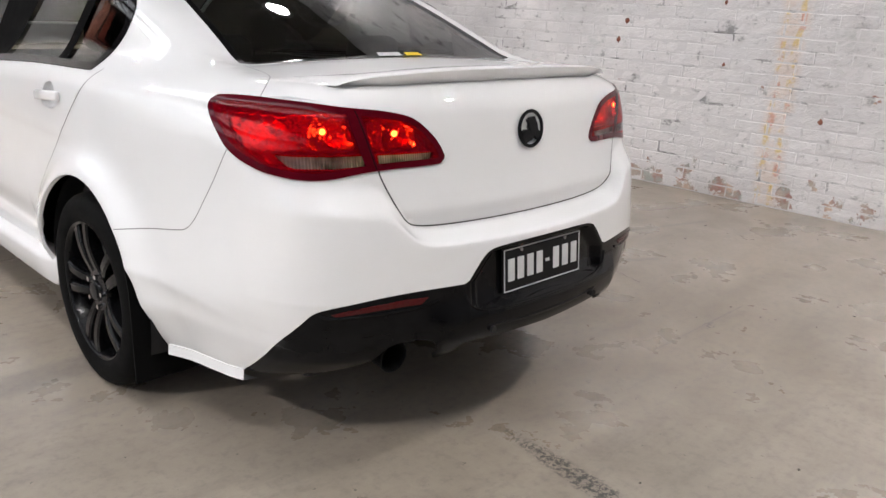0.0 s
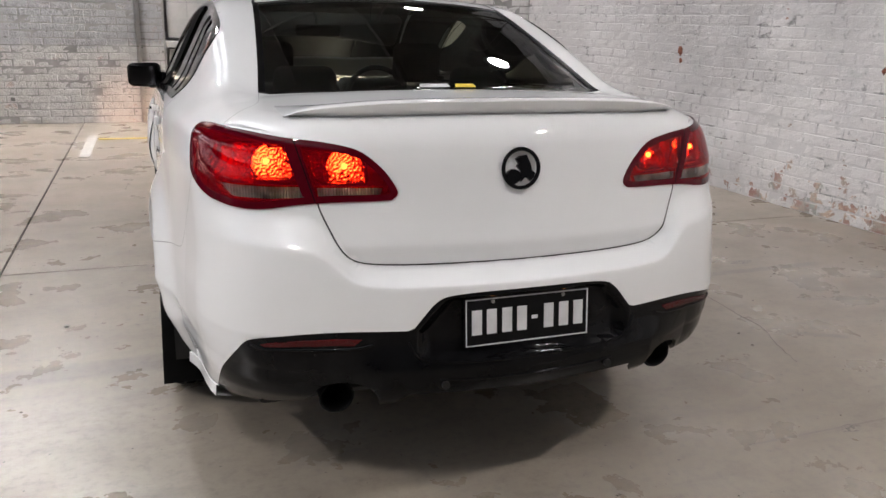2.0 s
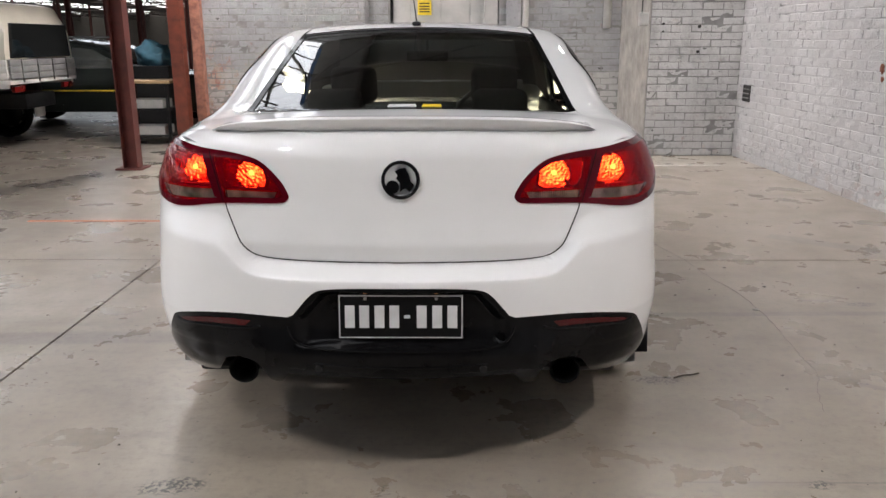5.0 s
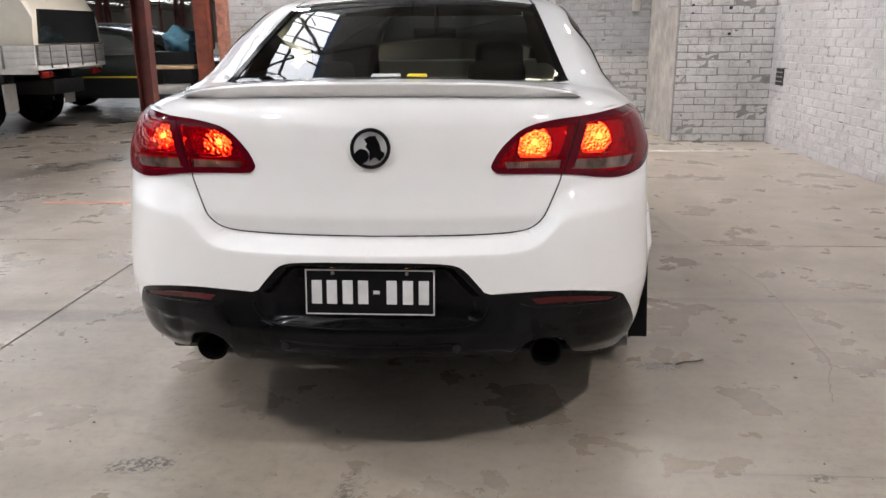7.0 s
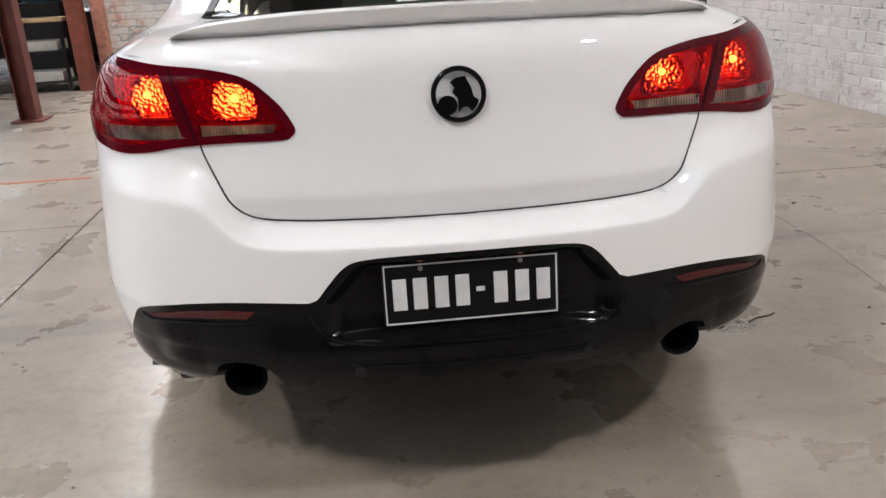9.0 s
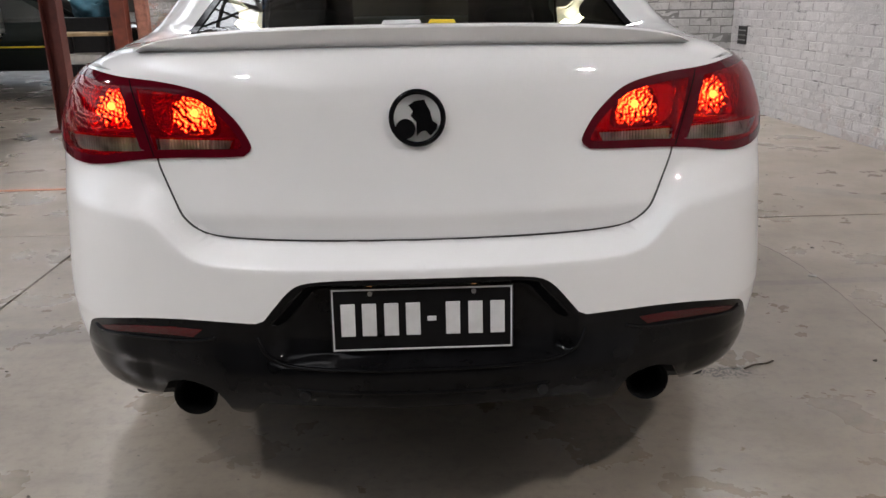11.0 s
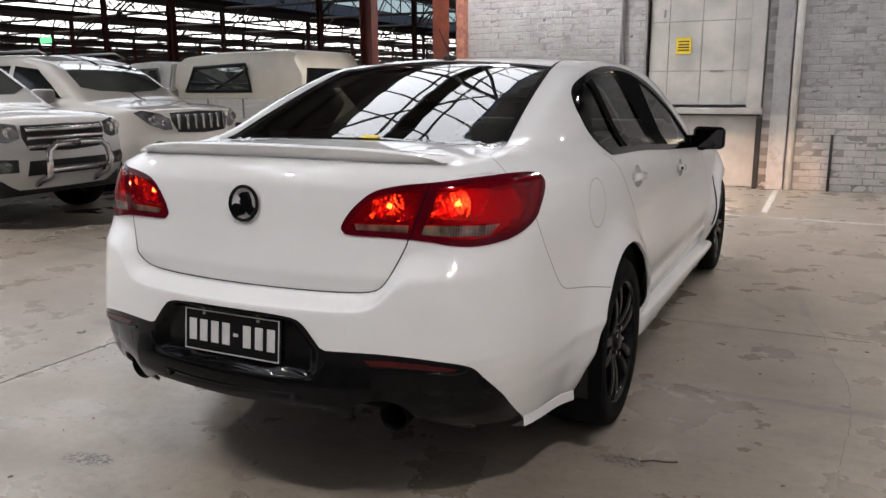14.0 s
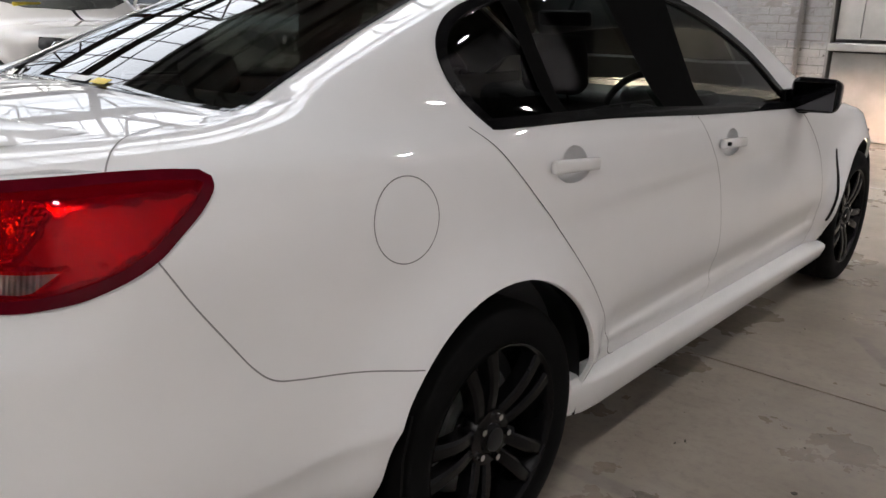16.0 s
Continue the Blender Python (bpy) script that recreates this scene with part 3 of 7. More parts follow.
    k = node(t, "ShaderNodeBump", Strength=0.85, Distance=0.013)
    h = math_node(t, "SUBTRACT", math_node(t, "ADD", math_node(t, "MULTIPLY", fine, 0.9), math_node(t, "MULTIPLY", world_noise(t, g, 45.0, 4.0), 0.7)), math_node(t, "MULTIPLY", chip, 0.6))
    t.links.new(h, k.inputs["Height"])
    t.links.new(k.outputs["Normal"], b.inputs["Normal"])
    return m


def concrete_floor():
    m, t, b = nodes_of("worn_concrete")
    g, xyz = position(t)
    big = world_noise(t, g, 0.45, 5.0, 0.6)
    mid = world_noise(t, g, 2.2, 6.0, 0.62, None, 0.2)
    fine = world_noise(t, g, 26.0, 6.0, 0.7)
    grit = world_noise(t, g, 140.0, 3.0, 0.6)
    smear = world_noise(t, g, 1.3, 7.0, 0.66, (0.42, 1.7, 1), 0.2)
    col = mix_col(t, step_mask(t, big, 0.34, 0.66), (0.375, 0.318, 0.245), (0.455, 0.402, 0.332))
    col = mix_col(t, math_node(t, "MULTIPLY", step_mask(t, mid, 0.36, 0.78), 0.55), col, (0.28, 0.235, 0.182))
    col = mix_col(t, math_node(t, "MULTIPLY", step_mask(t, smear, 0.42, 0.82), 0.50), col, (0.19, 0.158, 0.122))
    col = mix_col(t, math_node(t, "MULTIPLY", step_mask(t, fine, 0.44, 0.74), 0.60), col, (0.21, 0.185, 0.155))
    cloud = world_noise(t, g, 0.95, 8.0, 0.66, None, 0.25)
    col = mix_col(t, math_node(t, "MULTIPLY", step_mask(t, cloud, 0.36, 0.80), 0.45), col, (0.20, 0.168, 0.132))
    col = mix_col(t, math_node(t, "MULTIPLY", step_mask(t, cloud, 0.52, 0.28), 0.25), col, (0.52, 0.49, 0.45))
    speck = step_mask(t, world_noise(t, g, 27.0, 3.0, 0.6), 0.69, 0.73)
    col = mix_col(t, math_node(t, "MULTIPLY", speck, 0.8), col, (0.06, 0.055, 0.05))
    worn_grit = step_mask(t, world_noise(t, g, 55.0, 4.0, 0.75), 0.46, 0.54)
    for px, py, rx, ry, turn in ((-0.10, -0.12, 0.05, 0.36, -6), (-0.74, 0.20, 0.13, 0.055, 8), (1.02, 1.02, 0.12, 0.05, 0), (1.33, 0.22, 0.055, 0.03, 10), (-0.95, -0.55, 0.16, 0.06, 30), (2.35, 2.0, 0.10, 0.04, 0)):
        mp = t.nodes.new("ShaderNodeMapping")
        mp.vector_type = "TEXTURE"
        mp.inputs["Location"].default_value = (px, py, 0)
        mp.inputs["Rotation"].default_value = (0, 0, radians(turn))
        mp.inputs["Scale"].default_value = (rx, ry, 50)
        t.links.new(g.outputs["Position"], mp.inputs["Vector"])
        d = t.nodes.new("ShaderNodeVectorMath")
        d.operation = "LENGTH"
        t.links.new(mp.outputs[0], d.inputs[0])
        rag = math_node(t, "ADD", d.outputs["Value"], math_node(t, "MULTIPLY", math_node(t, "SUBTRACT", fine, 0.5), 1.6))
        patch = math_node(t, "MULTIPLY", step_mask(t, rag, 1.05, 0.55), worn_grit)
        col = mix_col(t, math_node(t, "MULTIPLY", patch, 0.95), col, (0.035, 0.032, 0.032))
    for px, py, rx, ry, turn in ((2.62, 1.25, 0.46, 0.022, -16), (2.75, 3.3, 0.40, 0.09, -38), (-1.3, 1.5, 0.9, 0.09, 2), (1.65, 1.84, 1.2, 0.035, 1), (1.33, 3.36, 0.20, 0.035, -54), (1.54, 3.46, 0.23, 0.03, -84), (1.92, 0.94, 0.12, 0.022, -28), (1.30, 0.235, 0.42, 0.006, 0)):
        mp = t.nodes.new("ShaderNodeMapping")
        mp.vector_type = "TEXTURE"
        mp.inputs["Location"].default_value = (px, py, 0)
        mp.inputs["Rotation"].default_value = (0, 0, radians(turn))
        mp.inputs["Scale"].default_value = (rx, ry, 50)
        t.links.new(g.outputs["Position"], mp.inputs["Vector"])
        sep = t.nodes.new("ShaderNodeSeparateXYZ")
        t.links.new(mp.outputs[0], sep.inputs[0])
        inx = step_mask(t, math_node(t, "ABSOLUTE", sep.outputs[0]), 1.0, 0.9)
        iny = step_mask(t, math_node(t, "ABSOLUTE", sep.outputs[1]), 1.1, 0.6)
        rub = math_node(t, "MULTIPLY", math_node(t, "MULTIPLY", inx, iny), math_node(t, "ADD", math_node(t, "MULTIPLY", fine, 0.7), 0.15))
        col = mix_col(t, math_node(t, "MULTIPLY", rub, 0.75), col, (0.10, 0.09, 0.085))
    scuff = math_node(t, "MULTIPLY", step_mask(t, world_noise(t, g, 2.6, 7.0, 0.74, (0.6, 2.6, 1), 0.2), 0.46, 0.78), 0.36)
    col = mix_col(t, scuff, col, (0.105, 0.094, 0.085))
    # Shade on the floor round the parked vehicles, put into the colour.
    hall_shade = step_mask(t, math_node(t, "ADD", xyz.outputs[0], math_node(t, "MULTIPLY", math_node(t, "SUBTRACT", cloud, 0.5), 2.4)), -2.5, -3.9)
    hall_shade = math_node(t, "MULTIPLY", hall_shade, step_mask(t, math_node(t, "ADD", xyz.outputs[1], math_node(t, "MULTIPLY", math_node(t, "SUBTRACT", mid, 0.5), 2.0)), 1.6, 4.2))
    col = mix_col(t, math_node(t, "MULTIPLY", hall_shade, 0.72), col, (0.075, 0.064, 0.054))
    col = mix_col(t, 1.0, col, (0.835, 0.835, 0.85), "MULTIPLY")
    t.links.new(col, b.inputs["Base Color"])
    b.inputs["Specular IOR Level"].default_value = 1.0
    rough = ramp(t, mid, [(0.32, grey(0.20)), (0.68, grey(0.46))])
    t.links.new(rough.outputs["Color"], b.inputs["Roughness"])
    k = node(t, "ShaderNodeBump", Strength=0.25, Distance=0.003)
    t.links.new(math_node(t, "ADD", math_node(t, "MULTIPLY", grit, 0.4), fine), k.inputs["Height"])
    t.links.new(k.outputs["Normal"], b.inputs["Normal"])
    return m


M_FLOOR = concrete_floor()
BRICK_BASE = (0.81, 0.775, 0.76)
M_MORTAR = plain("grey_mortar", (0.25, 0.243, 0.236), 0.85, vary=0.3, scale=5.0, bump=0.5, bump_scale=60.0)


def filled_joint():
    """Joints mostly filled with paint, open and grimy in places."""
    m, t, b = nodes_of("painted_joint")
    g, xyz = position(t)
    open_at = step_mask(t, world_noise(t, g, 3.4, 6.0, 0.72, (1, 1, 1.8)), 0.54, 0.66)
    col = mix_col(t, open_at, tuple(c * 0.86 for c in BRICK_BASE), (0.27, 0.258, 0.25))
    # Joints go darker along the wall like the bricks.
    far_tone = step_mask(t, math_node(t, "ADD", xyz.outputs[1], math_node(t, "MULTIPLY", math_node(t, "SUBTRACT", world_noise(t, g, 0.7, 4.0), 0.5), 5.0)), 2.2, 4.6)
    col = mix_col(t, far_tone, col, mix_col(t, 1.0, col, (0.66, 0.665, 0.675), "MULTIPLY"))
    t.links.new(col, b.inputs["Base Color"])
    b.inputs["Roughness"].default_value = 0.8
    k = node(t, "ShaderNodeBump", Strength=0.8, Distance=0.01)
    t.links.new(world_noise(t, g, 30.0, 5.0), k.inputs["Height"])
    t.links.new(k.outputs["Normal"], b.inputs["Normal"])
    return m


M_JOINT = filled_joint()
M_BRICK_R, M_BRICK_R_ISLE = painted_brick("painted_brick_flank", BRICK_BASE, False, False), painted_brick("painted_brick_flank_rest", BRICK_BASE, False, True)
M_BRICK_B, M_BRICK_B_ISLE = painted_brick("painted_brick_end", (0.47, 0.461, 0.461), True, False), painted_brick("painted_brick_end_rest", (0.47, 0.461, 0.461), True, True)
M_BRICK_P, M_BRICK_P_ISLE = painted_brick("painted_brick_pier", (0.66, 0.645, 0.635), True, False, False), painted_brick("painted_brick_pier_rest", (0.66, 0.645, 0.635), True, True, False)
M_IRON = plain("red_oxide_steel", (0.115, 0.026, 0.020), 0.55, vary=0.35, scale=6.0, bump=0.3, bump_scale=60.0)
M_IRON_ORANGE = plain("orange_painted_steel", (0.17, 0.042, 0.023), 0.6, vary=0.35, scale=8.0, bump=0.3, bump_scale=60.0)
M_ROOF = plain("dark_roof_sheet", (0.085, 0.078, 0.070), 0.8, vary=0.35, scale=1.2)
M_TRUSS = plain("dark_truss_steel", (0.060, 0.045, 0.040), 0.7, vary=0.3, scale=4.0)
M_SKYGLOW = glow("skylight_glow", (1.0, 0.985, 0.96), 3.2)
M_BOARD = plain("white_painted_board", (0.42, 0.412, 0.395), 0.6, vary=0.22, scale=2.5, bump=0.3, bump_scale=40.0)
M_DARKGAP = plain("dark_gap", (0.03, 0.028, 0.026), 0.9)
M_PIPE = plain("grey_pipe", (0.68, 0.68, 0.67), 0.45, vary=0.15, scale=5.0)
M_LINE_W = plain("worn_white_line", (0.52, 0.50, 0.47), 0.7, vary=0.2, scale=12.0)
M_LINE_Y = plain("worn_yellow_line", (0.55, 0.42, 0.10), 0.7, vary=0.25, scale=12.0)
M_LINE_O = plain("worn_orange_line", (0.50, 0.22, 0.13), 0.7, vary=0.25, scale=12.0)
M_FARWALL = plain("far_wall_paint", (0.075, 0.066, 0.058), 0.8, vary=0.2, scale=0.6)

# ---- floor: concrete slabs with sawn joints between ----
floor = tagged(part("floor", box((-118, -14, -0.30), (8, 104, -0.012)), M_DARKGAP, None), kind="structure")
GX, GY = [-118, -62, -31, -19.4, -13.4, -7.6, -1.742, 4.6], [-14, -3.2, 2.875, 8.95, 15, 27, 64, 104]
for x0, x1 in zip(GX, GX[1:]):
    for y0, y1 in zip(GY, GY[1:]):
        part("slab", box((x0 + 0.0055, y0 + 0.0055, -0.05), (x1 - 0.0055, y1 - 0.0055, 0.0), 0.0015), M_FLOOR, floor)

# ---- walls ----
def brick_mesh(name, material, seed, bare=False):
    """A worn brick's proud face: uneven, with rounded edges under thick paint."""
    rng = random.Random(seed)
    w, h, d, c = (0.1165, 0.0392, 0.0058, 0.0034) if bare else (0.1160, 0.0384, 0.0060, 0.0034)
    j = lambda s: rng.uniform(-s, s)
    us, vs = (-1, -0.5, 0, 0.5, 1), (-1, 0, 1)
    front = [(u * (w - c) + j(0.004), -d * (0.90 if abs(u) == 1 or v else 1.0) + j(0.0016), v * (h - c) + j(0.0032)) for v in vs for u in us]
    ring = [0, 1, 2, 3, 4, 9, 14, 13, 12, 11, 10, 5]
    back = [(us[k % 5] * w + j(0.0015), 0.0, vs[k // 5] * h + j(0.0015)) for k in ring]
    f = [(r * 5 + k, r * 5 + k + 1, r * 5 + k + 6, r * 5 + k + 5) for r in range(2) for k in range(4)]
    f += [(15 + k, 15 + (k + 1) % 12, ring[(k + 1) % 12], ring[k]) for k in range(12)]
    me = bpy.data.meshes.new(name)
    me.from_pydata(front + back, [], f)
    me.materials.append(material)
    me.update()
    return me


def brickwork(wall, at, length, height, material, material_isle, near, skip=lambda u, z: False, seed=1):
    """Courses of bricks on a wall's face. at: pose of the face's foot, u along its x, its front towards its -y. near: the stretch of u whose bricks are single parts, low ones first."""
    rng = random.Random(seed)
    shapes = [brick_mesh("brick", material, seed * 10 + k, material is M_BRICK_B) for k in range(6)]
    flat = [np.array([tuple(v.co) for v in s.vertices]) for s in shapes]
    quads = [tuple(p.vertices) for p in shapes[0].polygons]
    verts, faces, single = [], [], 0
    rows, cols = int(height / 0.086), int(length / 0.24) + 2
    for r in range(rows):
        for c in range(cols):
            u, z = c * 0.24 + (0.12 if r % 2 else 0) + rng.uniform(-0.006, 0.006), 0.045 + r * 0.086 + rng.uniform(-0.0035, 0.0035)
            lo, hi = max(u - 0.1185, 0.003), min(u + 0.1185, length - 0.003)
            if hi - lo < 0.05 or skip(u, z):
                continue
            u = (lo + hi) / 2
            k = rng.randrange(6)
            dy, turn = rng.uniform(-0.002, 0.006), rng.uniform(-1.0, 1.0)
            m = pose(u, dy, z, rng.uniform(-1.2, 1.2), turn, rng.uniform(-0.6, 0.6)) @ Matrix.Diagonal(((hi - lo) / 0.237, 1, 1, 1))
            if near[0] < u < near[1] and z < near[2] and single < 300:
                ob = bpy.data.objects.new("brick", shapes[k])
                scene.collection.objects.link(ob)
                ob.parent = wall
                ob.matrix_basis = at @ m
                single += 1
            else:
                mm = np.array(at @ m)
                p = flat[k] @ mm[:3, :3].T + mm[:3, 3]
                n0 = len(verts)
                verts.extend(p.tolist())
                faces.extend(tuple(n0 + q for q in f) for f in quads)
    rest = finish("brick_courses", verts, faces, material_isle, wall, smooth=False)
    tagged(rest, "painted brick courses", kind="stuff")


LEAN_R = 2.0
flank = pose(3.59, 7.75, 0, 0, 0, -90 + LEAN_R)
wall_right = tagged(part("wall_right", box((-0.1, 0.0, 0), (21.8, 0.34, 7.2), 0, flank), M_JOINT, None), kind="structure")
wall_end = part("wall_end", box((-3.32, 9.25, 0), (-0.70, 9.60, 7.2)), M_MORTAR, None)
for lo, hi in (((-0.70, 9.25, 2.75), (0.80, 9.60, 7.2)), ((0.80, 9.25, 0), (4.4, 9.60, 7.2)), ((-0.70, 9.45, 0), (0.80, 9.60, 2.75))):
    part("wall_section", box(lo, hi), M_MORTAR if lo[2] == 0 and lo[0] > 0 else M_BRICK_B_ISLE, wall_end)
tagged(wall_end, kind="structure")
wall_pier = tagged(part("wall_pier", box((2.50, 7.62, 0), (4.4, 9.30, 2.02), 0.012), M_MORTAR, None), kind="structure")
part("pier_plaster", box((2.488, 7.640, 0), (2.500, 9.246, 2.02), 0.003), plain("stained_plaster", (0.36, 0.335, 0.305), 0.8, vary=0.30, scale=5.0, bump=0.6, bump_scale=30.0), wall_pier)
for x, z, r in ((2.645, 1.560, 0.014), (2.645, 1.473, 0.011), (3.07, 1.527, 0.019), (3.073, 1.240, 0.017)):
    part("bolt_hole", tube((x, 7.598, z), (x, 7.64, z), r, 9), M_DARKGAP, wall_pier, "dark rusty bolt hole")
part("pier_ledge", box((2.46, 7.57, 2.02), (4.4, 9.30, 2.10), 0.01), M_DARKGAP, wall_pier)
tagged(part("wall_behind", box((-118, -14.3, 0), (4.6, -14, 7.5)), M_FARWALL, None), kind="structure")
tagged(part("wall_far", box((-118.3, -14, 0), (-118, 104, 7.5)), M_FARWALL, None), kind="structure")
tagged(part("wall_far_end", box((-118, 104, 0), (4.6, 104.3, 7.5)), M_FARWALL, None), kind="structure")
tagged(part("wall_return", box((-3.32, 9.60, 0), (-3.0, 104, 7.2)), M_FARWALL, None), kind="structure")

# hatch in the end wall: upper boards, sill beam, lower board, dark post, sign
hatch = tagged(thing("hatch", "white painted boarded hatch in the brick wall", "hatch"), kind="structure")
for px0, px1 in ((-0.66, -0.42), (-0.415, 0.0), (0.005, 0.40), (0.405, 0.60)):
    for pz0, pz1 in ((1.06, 1.49), (1.495, 2.12), (2.125, 2.74)):
        part("board", box((px0, 9.30, pz0), (px1, 9.34, pz1), 0.004), M_BOARD, hatch)
part("jamb", box((0.60, 9.20, 1.0), (0.78, 9.36, 2.75), 0.01), M_BOARD, hatch)
part("sill_beam", box((-0.70, 9.19, 0.94), (0.80, 9.34, 1.02), 0.012), M_BOARD, hatch)
part("sill_gap", box((-0.66, 9.30, 0.920), (0.76, 9.36, 0.94), 0.002), M_DARKGAP, hatch)
part("lower_board", box((-0.66, 9.27, 0.01), (0.74, 9.32, 0.922), 0.006), M_BOARD, hatch)
part("corner_stop", box((0.74, 9.14, 0.0), (0.80, 9.26, 0.90), 0.006), M_DARKGAP, hatch)
part("hasp", box((0.12, 9.285, 1.47), (0.30, 9.305, 1.50), 0.004), M_STEEL, hatch)
part("latch", box((-0.50, 9.285, 2.18), (-0.47, 9.305, 2.28), 0.004), M_STEEL, hatch)
sign = thing("warning_sign", "small yellow sign with dark bars on the hatch", "sign", at=pose(-0.225, 9.292, 1.815))
part("sign_plate", box((-0.095, -0.004, -0.10), (0.095, 0.004, 0.10), 0.002), M_YELLOW, sign)
for zz in (0.055, 0.015, -0.02, -0.055):
    part("sign_bar", box((-0.07, -0.0065, zz - 0.008), (0.07, -0.003, zz + 0.008)), M_DARKGAP, sign)

# pipes and boxes on the end wall
# The short dark tube stands in for an upright slit in the wall.
for px, z0, z1, r, nm, lab in ((-1.02, 0.0, 6.0, 0.028, "conduit", "thin grey conduit up the painted wall"), (1.16, 0.0, 6.0, 0.045, "downpipe", "grey painted pipe up the painted wall"), (2.28, 1.53, 6.0, 0.055, "downpipe", "white pipe ending half way down the wall"), (1.62, 0.0, 0.70, 0.016, "conduit", "dark upright slit low on the wall")):
    ob = tagged(part(nm, tube((px, 9.25 - r, z0), (px, 9.25 - r, z1), r, 20), M_DARKGAP if z1 < 1 else M_PIPE if px > 0 else M_BRICK_B_ISLE, None, smooth=True), lab, "pipe")
tagged(part("wall_pilaster", box((0.90, 9.17, 0), (1.10, 9.26, 7.2), 0.01), M_BRICK_B_ISLE, None), kind="structure")
sbox = thing("switch_box", "small white switch box on the pier", "switch", at=pose(2.40, 7.60, 1.61))
part("box_body", box((-0.055, -0.06, -0.075), (0.055, 0.02, 0.075), 0.01), M_BOARD, sbox)
part("box_lid", box((-0.045, -0.068, -0.06), (0.045, -0.058, 0.06), 0.004), M_BOARD, sbox)
part("wire", tube((-0.02, -0.02, 0.07), (-0.02, -0.02, 0.9), 0.008, 8), M_DARKGAP, sbox)
vent = thing("wall_vent", "small dark broken vent in the painted brick wall", "vent", at=flank @ pose(0.42, 0, 0.77))
part("vent_hole", box((-0.10, -0.016, -0.095), (0.10, 0.0, 0.095), 0.004), M_DARKGAP, vent)
for zz in (-0.05, 0.0, 0.05):
    part("vent_slat", box((-0.09, -0.020, zz - 0.006), (0.09, -0.010, zz + 0.006)), M_STEEL, vent)
for u, z, s in ((4.62, 1.14, 0.03), (4.60, 1.06, 0.02), (2.40, 1.25, 0.02), (2.46, 1.10, 0.018), (0.80, 0.66, 0.016), (1.6, 1.42, 0.012), (1.55, 0.98, 0.012)):
    bm = bmesh.new()
    bmesh.ops.create_icosphere(bm, subdivisions=2, radius=s)
    for v in bm.verts:
        v.co = Vector((v.co.x * random.uniform(0.6, 1.3), v.co.y * 0.5, v.co.z * random.uniform(0.7, 1.8)))
    ob = part("wall_plug", bm, plain("rusty_plug", (0.20, 0.07, 0.04), 0.8, vary=0.4, scale=60.0), None)
    ob.matrix_basis = flank @ pose(7.75 - u, -0.010, z)
    tagged(ob, "rusty plug with chipped paint in the brick wall", "plug", "plugs in the brick wall")

# ---- columns, post and roof ----
def column(x, y):
    c = thing("steel_column", "red oxide painted steel column", "column", "columns of the hall", at=pose(x, y, 0))
    part("web", box((-0.07, -0.006, 0), (0.07, 0.006, VALLEY_Z)), M_IRON, c)
    for s in (-1, 1):
        part("flange", box((s * 0.075 - 0.006, -0.075, 0), (s * 0.075 + 0.006, 0.075, VALLEY_Z), 0.002), M_IRON, c)
    part("base_plate", box((-0.15, -0.13, 0.0), (0.15, 0.13, 0.02), 0.003), M_IRON, c)
    return c


first = column(VALLEY, 6.62)
for i in range(1, 9):
    for j in range(-3, 13):
        copy_thing(first, pose(VALLEY - BAY * i, 6.62 + 6 * j, 0))
post_o = thing("orange_post", "orange painted steel post with rusty flanges at the wall end", "post", at=pose(-3.50, 8.75, 0))
part("web", box((-0.006, -0.08, 0), (0.006, 0.08, VALLEY_Z)), M_IRON_ORANGE, post_o)
for s in (-1, 1):
    part("flange", box((-0.085, s * 0.085 - 0.006, 0), (0.085, s * 0.085 + 0.006, VALLEY_Z), 0.002), M_IRON_ORANGE, post_o)
tagged(part("brick_jamb", box((-3.44, 9.10, 0), (-3.30, 9.62, 7.0), 0.02), plain("bare_red_brick", (0.30, 0.13, 0.09), 0.85, vary=0.4, scale=14.0, bump=0.8, bump_scale=40.0), None), kind="structure")

roof_hall = tagged(thing("ceiling", "dark sheeted saw-tooth roof", "ceiling"), kind="structure")
bm = bmesh.new()
for k in range(-1, 13):
    xr, xv = RIDGE - BAY * k, VALLEY - BAY * k
    a = [(xr, RIDGE_Z), (xv + BAY, VALLEY_Z), (xv + BAY, VALLEY_Z + 0.10), (xr, RIDGE_Z + 0.10)]
    f = [bm.verts.new((x, -14.2, z)) for x, z in a]
    g = [bm.verts.new((x, 104.2, z)) for x, z in a]
    bm.faces.new(f)
    bm.faces.new(g[::-1])
    for i in range(4):
        bm.faces.new((f[i], f[(i + 1) % 4], g[(i + 1) % 4], g[i]))
part("roof_sheet", bm, M_ROOF, roof_hall)
bm = bmesh.new()
for k in range(13):
    add_box(bm, (VALLEY - BAY * k - 0.2, -14, VALLEY_Z - 0.25), (VALLEY - BAY * k + 0.2, 104, VALLEY_Z), 0)
    for j in range(5):
        x = RIDGE - BAY * k + (j + 0.7) * 1.4
        add_box(bm, (x - 0.04, -14, 0), (x + 0.04, 104, 0.12), 0, Matrix.Translation((0, 0, RIDGE_Z - (RIDGE_Z - VALLEY_Z) * (j + 0.7) * 1.4 / (BAY + VALLEY - RIDGE) - 0.13)))
part("purlins", bm, M_TRUSS, roof_hall)
bars = bmesh.new()
